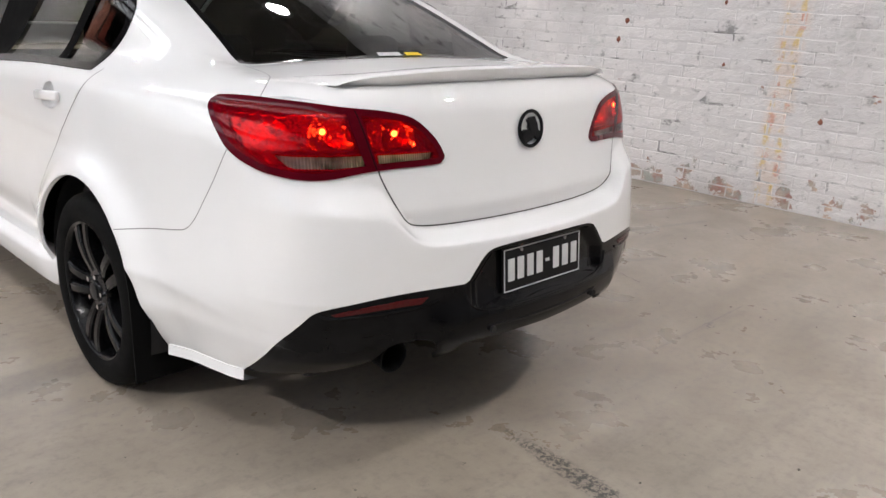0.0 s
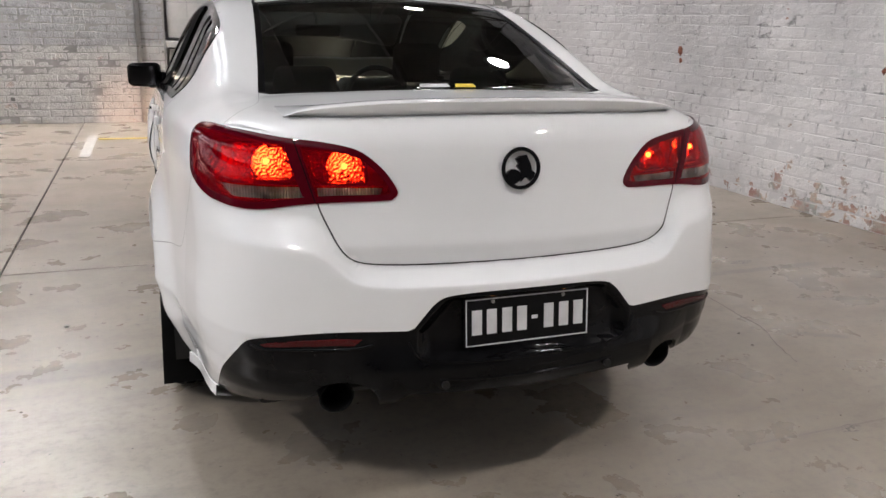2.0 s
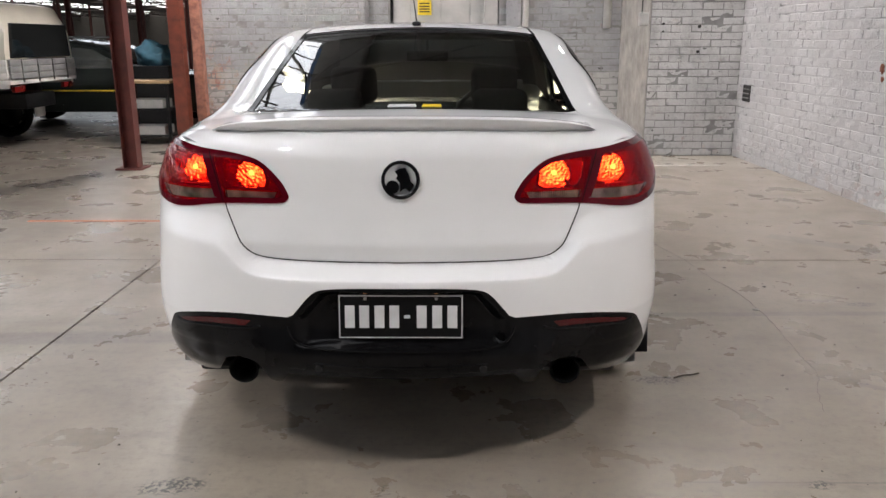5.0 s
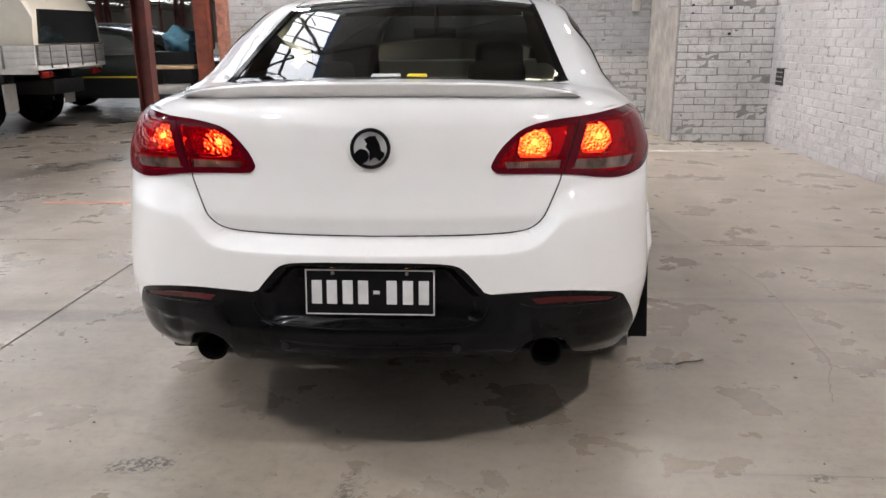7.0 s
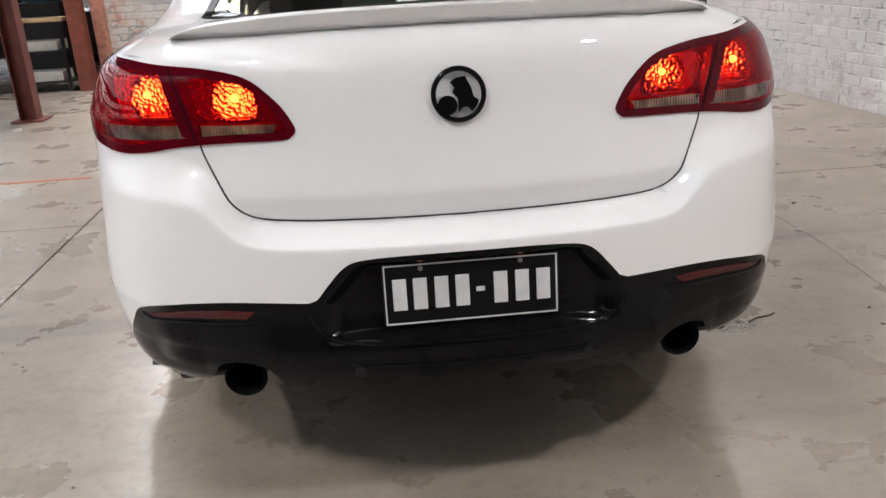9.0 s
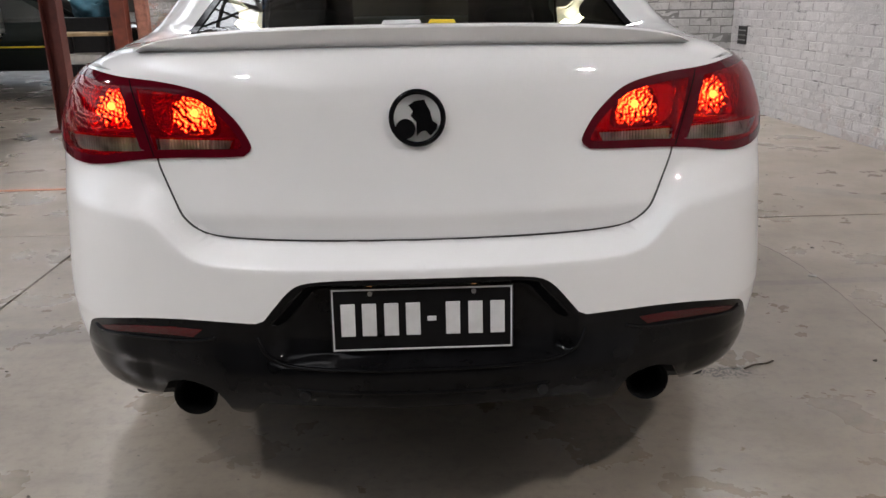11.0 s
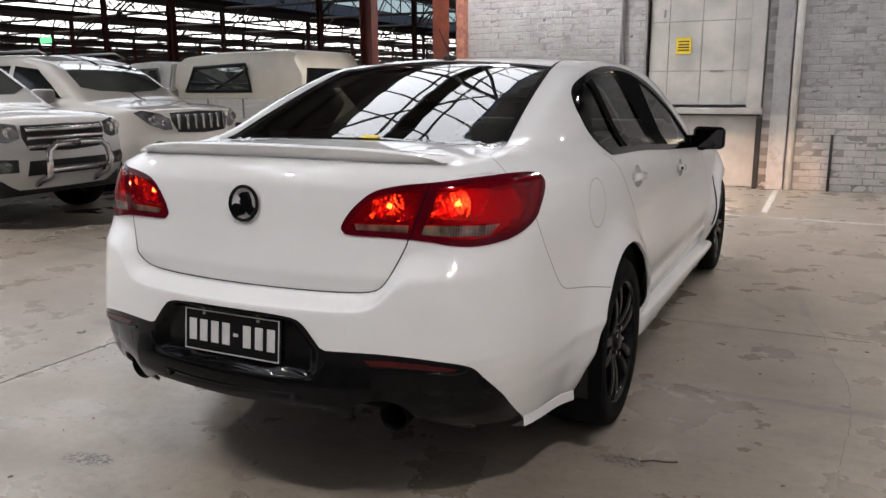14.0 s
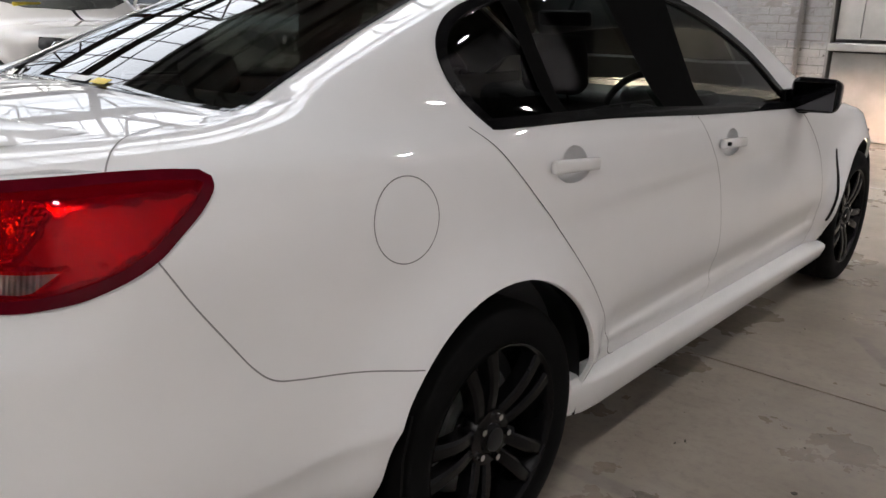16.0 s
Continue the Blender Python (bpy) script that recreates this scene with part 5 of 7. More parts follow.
post = lens_zone([("r", [(0.576, 1.07), (0.534, 0.885), (0.566, 0.885), (0.610, 1.07)])])
strip_in = lens_zone([("r", [(0.374, 0.937), (0.540, 0.938), (0.537, 0.913), (0.385, 0.915)])])
strip_out = lens_zone([("r", [(0.573, 0.939), (0.66, 0.938), (0.74, 0.938)]), ("s", [(0.462, 0.940), (0.430, 0.912)]), ("r", [(0.735, 0.908), (0.66, 0.908), (0.574, 0.912)])])


# the two lit cells: centre x, z, half width, half height, offset of the bulb
BOWLS = [(0.483, 0.986, 0.064, 0.040, -0.020), (0.662, 0.996, 0.064, 0.043, -0.008)]
BOWL_F, BOWL_DEEP = 0.022, 0.058


def oval(c, more=0.0, n=40):
    a = np.linspace(0, math.tau, n, endpoint=False)
    q = 1 / (np.abs(np.cos(a) / (c[2] + more)) ** 5 + np.abs(np.sin(a) / (c[3] + more)) ** 5) ** (1 / 5)
    return np.stack([c[0] + q * np.cos(a) + 0.25 * q * np.sin(a), c[1] + q * np.sin(a)], 1)


def bowl(c, sx, lamp):
    """A faceted parabolic reflector, open to the rear, with its bulb at the focus."""
    rng = random.Random(int(c[0] * 1000) + sx)
    bx = c[0] + c[4]
    y_mid = from_rear(np.array([[bx, c[1]]]))[0, 1] + BOWL_DEEP
    edge = oval(c) - [bx, c[1]]
    bm = bmesh.new()
    rings = []
    for k in np.linspace(0.05, 1, 44):
        xz = edge * k
        rho = np.hypot(xz[:, 0], xz[:, 1])
        y = y_mid - rho**2 / (4 * BOWL_F) + 0.0008 * np.abs((rho / 0.0085) % 1 - 0.5) + np.array([rng.uniform(-0.0002, 0.0002) for _ in rho])
        y = np.maximum(y, from_rear(xz + [bx, c[1]])[:, 1] + 0.020)
        rings.append([bm.verts.new((sx * (bx + x), yy, c[1] + z)) for (x, z), yy in zip(xz, y)])
    lip = from_rear(oval(c, 0.001))
    rings.append([bm.verts.new((sx * x, y + 0.018, z)) for x, y, z in lip])
    n = len(edge)
    for p, q in zip(rings, rings[1:]):
        for j in range(n):
            bm.faces.new((p[j], p[(j + 1) % n], q[(j + 1) % n], q[j]))
    part("reflector_bowl", bm, M_BOWL, lamp, "faceted silver reflector bowl", smooth=True)
    bm = bmesh.new()
    bmesh.ops.create_uvsphere(bm, u_segments=16, v_segments=10, radius=0.0085, matrix=Matrix.Translation((sx * bx, y_mid - BOWL_F, c[1])))
    part("bulb", bm, M_BULB, lamp, "glowing bulb", smooth=True)


for flip in (False, True):
    lamp = skin("tail_light", ring_cut(lamp_uv, -0.002), from_round, M_LENS_RIM, sedan, "red tail light with dark red rim, lit", cuts=[rim_in], step=0.02, off=0.004, rim=0.03, mirror=flip)
    p, tri, nrm = skin_mesh(rim_in, from_round, cuts=[post, strip_in, strip_out], step=0.016, off=0.003, mirror=flip)
    finish("red_lens", p, tri, M_LENS_RED, lamp, "glossy red lens", nrm)
    p, tri, nrm = skin_mesh(post, from_round, step=0.016, off=0.0035, mirror=flip)
    ok = inside(rim_in, to_round(np.abs(p))[tri].mean(1))
    finish("lens_divider", p, tri[ok], M_LENS_RIM, lamp, "", nrm)
    for zone in (strip_in, strip_out):
        skin("clear_lens", zone, from_round, M_LENS_CLEAR, lamp, "smoked clear lens strip", step=0.016, off=0.003, mirror=flip)
        skin("strip_reflector", ring_cut(zone, -0.003), from_round, M_RIB, lamp, "ribbed silver reflector strip", step=0.012, off=-0.009, mirror=flip)
    seam("lens_gap", from_rear(np.linspace((0.545, 0.900), (0.590, 1.054), 12)), M_DULL, lamp, 0.0030, 0.0050, mirror=flip)
    holes = [to_round(from_rear(oval(c, 0.004))) for c in BOWLS]
    skin("reflector", ring_cut(lamp_uv, 0.004), from_round, M_REFLECT, lamp, "faceted silver reflector", cuts=holes, step=0.016, off=-0.026, mirror=flip)
    for c in BOWLS:
        bowl(c, -1 if flip else 1, lamp)

# lower bumper details: reflectors, plate recess, plate, sensors, exhaust tips
for flip in (False, True):
    skin("bumper_reflector", lens_zone([("r", [(0.455, 0.562), (0.52, 0.563), (0.60, 0.556), (0.66, 0.547), (0.700, 0.535), (0.69, 0.530), (0.60, 0.540), (0.52, 0.545), (0.475, 0.545)])]), from_round, M_REFLEX, valance, "dark red bumper reflector", step=0.012, off=0.003, rim=0.006, mirror=flip)
    sx = -1 if flip else 1
    ex = [(0.041, 0.10), (0.045, -0.004), (0.048, -0.012), (0.046, -0.016), (0.042, -0.014), (0.039, 0.0), (0.036, 0.16), (0.0, 0.16)]
    bm = lathe(ex, 40)
    bmesh.ops.transform(bm, matrix=pose(sx * 0.508, 0.290, 0.372, 3, 0, 0) @ pose(0, 0, 0, 0, 0, 90), verts=bm.verts)
    part("exhaust_tip", bm, M_RUBBER, sedan, "round black exhaust tip", smooth=True)
    part("exhaust_pipe", tube((sx * 0.508, 0.38, 0.368), (sx * 0.46, 0.95, 0.33), 0.035), M_SATIN, sedan, smooth=True)
    part("sensor", tube((sx * 0.245, 0.146, 0.432), (sx * 0.245, 0.137, 0.432), 0.011), M_SATIN, valance)
edge_line = from_rear(spline([(0, 0.489), (0.10, 0.489), (0.20, 0.491), (0.285, 0.498), (0.322, 0.520), (0.338, 0.553)], 8))
bm = bmesh.new()
add_pipe(bm, np.concatenate([edge_line[::-1] * [-1, 1, 1], edge_line[1:]]), 0.0045, 8)
part("valance_ledge", bm, M_BLACK, valance, smooth=True)
for sx in (-1, 1):
    bm = bmesh.new()
    add_pipe(bm, from_rear(spline([(0.425, 0.548), (0.47, 0.537), (0.55, 0.531), (0.64, 0.526), (0.695, 0.522), (0.722, 0.530)], 6)) * [sx, 1, 1], 0.0045, 8)
    part("reflector_ledge", bm, M_BLACK, valance, smooth=True)
low_line = from_rear(spline([(0, 0.438), (0.15, 0.440), (0.26, 0.446)], 8))
bm = bmesh.new()
add_pipe(bm, np.concatenate([low_line[::-1] * [-1, 1, 1], low_line[1:]]), 0.004, 8)
part("valance_crease", bm, M_BLACK, valance, smooth=True)

plate = thing("number_plate", "black number plate with white marks and thin white border", "plate", at=pose(0, 0.174, 0.586, -6, 0, 0))
part("plate_sheet", box((-0.186, -0.004, -0.067), (0.186, 0.004, 0.067), 0.003), M_PLATE, plate)
bm = bmesh.new()
for x0, x1, z0, z1 in ((-0.183, 0.183, 0.0615, 0.0645), (-0.183, 0.183, -0.0645, -0.0615), (-0.183, -0.180, -0.0645, 0.0645), (0.180, 0.183, -0.0645, 0.0645)):
    add_box(bm, (x0, -0.0055, z0), (x1, -0.0035, z1))
part("plate_border", bm, M_PLATE_MARK, plate)
for cx in (-0.151, -0.108, -0.063, -0.019, 0.062, 0.108, 0.153):
    part("plate_mark", box((cx - 0.0145, -0.0062, -0.034), (cx + 0.0145, -0.0035, 0.034), 0.001), M_PLATE_MARK, plate)
part("plate_mark", box((0.010, -0.0062, -0.005), (0.028, -0.0035, 0.005), 0.001), M_PLATE_MARK, plate)
for sx in (-0.105, 0.105):
    part("screw", tube((sx, -0.008, 0.055), (sx, -0.003, 0.055), 0.005), M_STEEL, plate)
    part("plate_lamp", box((sx - 0.005, -0.010, 0.0705), (sx + 0.005, -0.004, 0.0730), 0.0008), M_PLATELAMP, plate, "warm plate lamp")

# round badge: a ring and a plain dark shape
badge = thing("badge", "round black badge with a plain dark figure on the boot lid", "badge", at=pose(0, 0.2655, 0.979, -7, 0, 0))
bm = bmesh.new()
add_pipe(bm, [(0.052 * math.cos(a), -0.003, 0.052 * math.sin(a)) for a in np.linspace(0, math.tau, 48, endpoint=False)], 0.0055, 10, closed=True)
part("ring", bm, M_BLACK, badge, smooth=True)
part("figure", prism([(0.0148, 0.0361), (-0.0044, 0.0336), (-0.0172, 0.0252), (-0.0084, 0.0134), (-0.0132, 0.0050), (-0.0020, -0.0084), (-0.0020, -0.0361), (0.0068, -0.0269), (0.0164, -0.0252), (0.0260, -0.0353), (0.0372, -0.0235), (0.0404, -0.0134), (0.0300, -0.0050), (0.0260, 0.0134), (0.0172, 0.0294)], (-0.008, 0.003)), M_BLACK, badge)
part("disc", tube((-0.024, -0.009, -0.021), (-0.024, 0.003, -0.021), 0.020, 28), M_BLACK, badge)

# boot spoiler
spo = []
SPN = 41
for i, x in enumerate(np.linspace(-0.60, 0.60, SPN)):
    k = abs(x) / 0.60
    fade = max(0.0, 1 - k**5) ** 0.7
    y0 = 0.318 + 0.215 * x * x + 0.35 * max(0, abs(x) - 0.45) ** 1.2
    base = from_top(np.array([(x, y0 + 0.06), (x, y0 + 0.20)]))[:, 2]
    zt, zb = base[0] + 0.039 * fade + 0.001, base[0] + 0.004 * fade
    spo.append([(x, y0 + 0.215, base[1] - 0.001), (x, y0 + 0.16, base[1] + 0.012 * fade), (x, y0 + 0.06, zt - 0.002), (x, y0 + 0.015, zt), (x, y0 + 0.002, zt - 0.003 * fade), (x, y0 + 0.000, zt - 0.007 * fade), (x, y0 + 0.016, zt - 0.026 * fade), (x, y0 + 0.032, zb - 0.001), (x, y0 + 0.050, base[0] - 0.012)])
V = [p for s in spo for p in s]
W = len(spo[0])
Fq = [(i * W + j, i * W + j + 1, (i + 1) * W + j + 1, (i + 1) * W + j) for i in range(SPN - 1) for j in range(W - 1)]
bm = bmesh.new()
bv = [bm.verts.new(p) for p in V]
for q in Fq:
    bm.faces.new([bv[k] for k in q])
part("boot_spoiler", bm, M_WHITE, boot, "low white lip spoiler", angle=50)

# side skirts, fuel flap, handles, mirrors, fender vents, aerial
for flip in (False, True):
    sx = -1 if flip else 1
    bm = bmesh.new()
    rings = []
    for y in np.linspace(1.70, 3.88, 30):
        k = (y - 1.70) / 2.18
        zt, zb = 0.356 - 0.070 * k, 0.232 - 0.030 * k
        out = 0.936 - 0.030 * max(0, (0.06 - k) / 0.06) ** 2
        ring = [(0.86, zt + 0.004), (0.905, zt), (out - 0.010, zt - 0.006), (out - 0.002, zt - 0.014), (out, zt - 0.026), (out - 0.016, zb + 0.014), (out - 0.026, zb), (0.82, zb - 0.004)]
        rings.append([bm.verts.new((sx * x, y, z)) for x, z in ring])
    for a, b in zip(rings, rings[1:]):
        for j in range(len(a) - 1):
            bm.faces.new((a[j], a[j + 1], b[j + 1], b[j]))
    bm.faces.new(rings[0])
    bm.faces.new(rings[-1])
    part("side_skirt", bm, M_WHITE, sedan, "white side skirt", angle=40)
    lip = []
    bm = bmesh.new()
    for y, z in zip(np.linspace(0.585, 0.93, 12), np.linspace(0.292, 0.262, 12)):
        x = float(from_side(np.array([(y, z + 0.03)]))[0, 0])
        lip.append([bm.verts.new((sx * (x + d), y, z + e)) for d, e in ((-0.03, 0.010), (-0.004, 0.012), (-0.002, -0.022), (-0.05, -0.030))])
    for a, b in zip(lip, lip[1:]):
        for j in range(3):
            bm.faces.new((a[j], a[j + 1], b[j + 1], b[j]))
    part("bumper_lip", bm, M_WHITE, bumper, angle=40)
    flap = from_side(np.array([(1.082 + 0.086 * math.cos(a), 0.922 + 0.086 * math.sin(a)) for a in np.linspace(0, math.tau, 48, endpoint=False)]))
    if not flip:
        seam("fuel_flap", flap, M_GAP_LIGHT, sedan, 0.0026, closed=True, label="round fuel flap")
    for hy, hz in HANDLES:
        x = float(from_side(np.array([(hy, hz)]))[0, 0])
        h = new("door_handle")
        h.parent = sedan
        h["label"] = "white pull door handle"
        bm = bmesh.new()
        add_box(bm, (-0.006, -0.105, -0.017), (0.012, 0.105, 0.017), 0.008)
        for v in bm.verts:
            v.co.x += 0.022 - 1.9 * v.co.y**2
            v.co.z -= 0.08 * v.co.y
        bmesh.ops.transform(bm, matrix=Matrix.Translation((x + 0.004, hy, hz)), verts=bm.verts)
        for v in bm.verts:
            v.co.x *= sx
        part("pull", bm, M_WHITE, h, smooth=True)
        edge = cup_line(hy, hz)
        mid = edge.mean(0)
        bm = bmesh.new()
        rings = [[bm.verts.new(((mid[0] + (q[0] - mid[0]) * c - 0.030 * d) * sx, mid[1] + (q[1] - mid[1]) * c, mid[2] + (q[2] - mid[2]) * c)) for q in edge] for c, d in ((1.01, 0.0), (0.97, 0.22), (0.88, 0.5), (0.72, 0.76), (0.45, 0.95), (0.10, 1.0))]
        for p, q in zip(rings, rings[1:]):
            for j in range(32):
                bm.faces.new((p[j], p[(j + 1) % 32], q[(j + 1) % 32], q[j]))
        bm.faces.new(rings[-1])
        part("handle_cup", bm, M_WHITE, h, "hollow behind the handle", smooth=True)
        if hy > 2:
            part("lock", tube((sx * (x + 0.030), hy - 0.075, hz + 0.006), (sx * (x + 0.020), hy - 0.075, hz + 0.006), 0.007), M_BLACK, h)
    # door mirror
    mir = new("door_mirror")
    mir.parent = sedan
    mir["label"] = "black door mirror"
    bm = bmesh.new()
    add_box(bm, (-0.100, -0.055, -0.070), (0.085, 0.075, 0.070), 0.032, segments=4)
    for v in bm.verts:
        v.co.y += 0.45 * max(0, v.co.x + 0.02) ** 1.4 * 0.6
        v.co.z *= 1 - 0.9 * max(0, v.co.x - 0.0)
        if v.co.y > 0.02:
            v.co.x *= 0.86
            v.co.z *= 0.86
    bmesh.ops.transform(bm, matrix=Matrix.Translation((0.955, 3.36, 1.010)), verts=bm.verts)
    for v in bm.verts:
        v.co.x *= sx
    part("mirror_shell", bm, M_BLACK, mir, angle=35)
    part("mirror_glass", box((sx * 0.950 - 0.078, 3.3030, 0.956), (sx * 0.950 + 0.078, 3.3055, 1.062), 0.0008), M_MIRROR, mir)
    part("mirror_foot", box((sx * 0.88 - 0.05, 3.33, 0.935), (sx * 0.88 + 0.05, 3.42, 0.985), 0.012), M_BLACK, mir)
    part("mirror_sail", box((sx * 0.843 - 0.012, 3.28, 0.955), (sx * 0.843 + 0.012, 3.45, 1.03), 0.006), M_BLACK, mir)
    slot = from_side(spline([(3.905, 0.725), (3.90, 0.62), (3.875, 0.50), (3.835, 0.40)], 8))
    seam("fender_vent", slot, M_BLACK, sedan, 0.020, 0.002, mirror=flip, label="slim black fender vent")
aerial = thing("roof_aerial", "short black whip aerial on the roof", "aerial", at=pose(-0.012, 1.765, 1.447))
bm = box((-0.020, -0.045, -0.004), (0.020, 0.035, 0.014), 0.008)
part("aerial_base", bm, M_SATIN, aerial, smooth=True)
part("mast", tube((0, -0.005, 0.01), (-0.012, -0.095, 0.13), 0.0035, 8, 0.002), M_SATIN, aerial, smooth=True)

# stickers low on the rear window
for x0, x1, m, lab in ((-0.085, 0.022, M_PLATE_MARK, "white strip sticker low on the rear window"), (0.040, 0.115, M_YELLOW, "yellow sticker low on the rear window")):
    c = from_top(np.array([(x0, 0.876), (x1, 0.876), (x1 - 0.004, 0.899), (x0 + 0.006, 0.899)])) + [0, -0.001, 0.0035]
    tagged(finish("window_sticker", np.vstack([c, c - [0, 0, 0.001]]), [(0, 1, 2, 3), (7, 6, 5, 4), (0, 4, 5, 1), (1, 5, 6, 2), (2, 6, 7, 3), (3, 7, 4, 0)], m, None, "", smooth=False), lab, "sticker")

# cabin: lining, tub, seats, dashboard, wheel, mirror
skin("headlining", np.concatenate([[[0, 1.67], [0.25, 1.665]], roof_side[:, :2] * [0.99, 1], [[0.25, 2.93], [0, 2.95]]]), from_top, M_LINING, sedan, "grey headlining", step=0.08, off=-0.030, both=True)
for flip in (False, True):
    skin("pillar_lining", rnd(screen_side, roof_side, pillar_side, from_side(np.array([(3.45, 1.0), (2.4, 1.1), (1.46, 1.09), (1.25, 1.07), (1.0, 1.08)]))), from_round, M_LINING, sedan, cuts=[glass_uv], step=0.05, off=-0.028, mirror=flip)
    sx = -1 if flip else 1
    part("door_card", box((sx * 0.80 - 0.02, 1.35, 0.30), (sx * 0.80 + 0.02, 3.75, 0.985), 0.01), M_TRIM, sedan)
part("cabin_floor", box((-0.84, 1.0, 0.215), (0.84, 4.0, 0.255), 0.01), M_TRIM, sedan)
part("undertray", box((-0.70, 0.42, 0.30), (0.70, 1.02, 0.34), 0.02), M_SATIN, sedan)
part("undertray", box((-0.60, 0.95, 0.235), (0.60, 4.75, 0.275), 0.02), M_SATIN, sedan)
part("parcel_shelf", box((-0.62, 0.93, 1.045), (0.62, 1.42, 1.062), 0.006), M_TRIM, sedan)
part("shelf_front", box((-0.70, 1.40, 0.40), (0.70, 1.44, 1.05), 0.006), M_TRIM, sedan)
bm = bmesh.new()
add_box(bm, (-0.68, 3.22, 0.62), (0.68, 3.70, 0.955), 0.06, segments=4)
add_box(bm, (0.18, 3.14, 0.90), (0.58, 3.34, 1.00), 0.045, segments=4)
part("dashboard", bm, M_TRIM, sedan, "dark dashboard with instrument hood", angle=40)
bm = bmesh.new()
add_pipe(bm, [(0.185 * math.cos(a), 0, 0.185 * math.sin(a)) for a in np.linspace(0, math.tau, 40, endpoint=False)], 0.015, 10, closed=True)
add_box(bm, (-0.175, -0.012, -0.02), (0.175, 0.012, 0.02), 0.008)
add_box(bm, (-0.055, -0.03, -0.055), (0.055, 0.012, 0.05), 0.02)
bmesh.ops.transform(bm, matrix=pose(0.37, 3.02, 0.90, -22, 0, 0), verts=bm.verts)
part("steering_wheel", bm, M_TRIM, sedan, "dark steering wheel", angle=40)
bm = box((-0.13, -0.018, -0.033), (0.13, 0.018, 0.033), 0.015, pose(0.0, 2.97, 1.285, 12, 0, 0))
part("cabin_mirror", bm, M_SATIN, sedan, "black rear-view mirror", smooth=True)
part("cabin_mirror_stem", tube((0, 2.99, 1.30), (0, 3.05, 1.375), 0.010), M_SATIN, sedan)


def seat(cx, y, half, heads):
    s = new("seat")
    s.parent = sedan
    s["label"] = "dark cloth car seat"
    bm = bmesh.new()
    add_box(bm, (cx - half, y - 0.02, 0.34), (cx + half, y + 0.50, 0.50), 0.06, segments=4)
    part("cushion", bm, M_SEAT, s, angle=60)
    bm = bmesh.new()
    add_box(bm, (-half, -0.07, 0), (half, 0.07, 0.60), 0.06, pose(cx, y, 0.44, 17, 0, 0), segments=4)
    for v in bm.verts:
        v.co.x = cx + (v.co.x - cx) * (1 - 0.22 * max(0, v.co.z - 0.72) / 0.3)
    part("backrest", bm, M_SEAT, s, angle=60)
    for hx in heads:
        bm = bmesh.new()
        add_box(bm, (-0.125, -0.05, 0), (0.125, 0.05, 0.20), 0.045, pose(hx, y - 0.20, 1.045, 12, 0, 0), segments=4)
        part("headrest", bm, M_SEAT, s, smooth=True)
        for d in (-0.05, 0.05):
            part("headrest_rod", tube((hx + d, y - 0.185, 0.98), (hx + d, y - 0.21, 1.07), 0.006, 8), M_CHROME, s)


seat(-0.38, 2.55, 0.25, [-0.38])
seat(0.38, 2.55, 0.25, [0.38])
seat(0, 1.68, 0.62, [])
for hx in (-0.36, 0.36):
    bm = bmesh.new()
    add_box(bm, (-0.12, -0.05, 0), (0.12, 0.05, 0.13), 0.04, pose(hx, 1.47, 1.045, 15, 0, 0), segments=4)
    part("rear_headrest", bm, M_SEAT, sedan, "dark rear headrest", smooth=True)

# wheel wells and wheels
for sx in (-1, 1):
    for axle in (AXLE_R, AXLE_F):
        bm = bmesh.new()
        n = 28
        rows = [[bm.verts.new((sx * x, axle + r * math.cos(a), HUB_Z + r * math.sin(a))) for a in np.linspace(-0.25, math.pi + 0.25, n)] for x, r in ((0.905, 0.398), (0.62, 0.42), (0.58, 0.40), (0.58, 0.02))]
        for a, b in zip(rows, rows[1:]):
            for k in range(n - 1):
                bm.faces.new((a[k], a[k + 1], b[k + 1], b[k]))
        part("wheel_well", bm, M_SATIN, sedan, "black wheel arch liner", smooth=True)


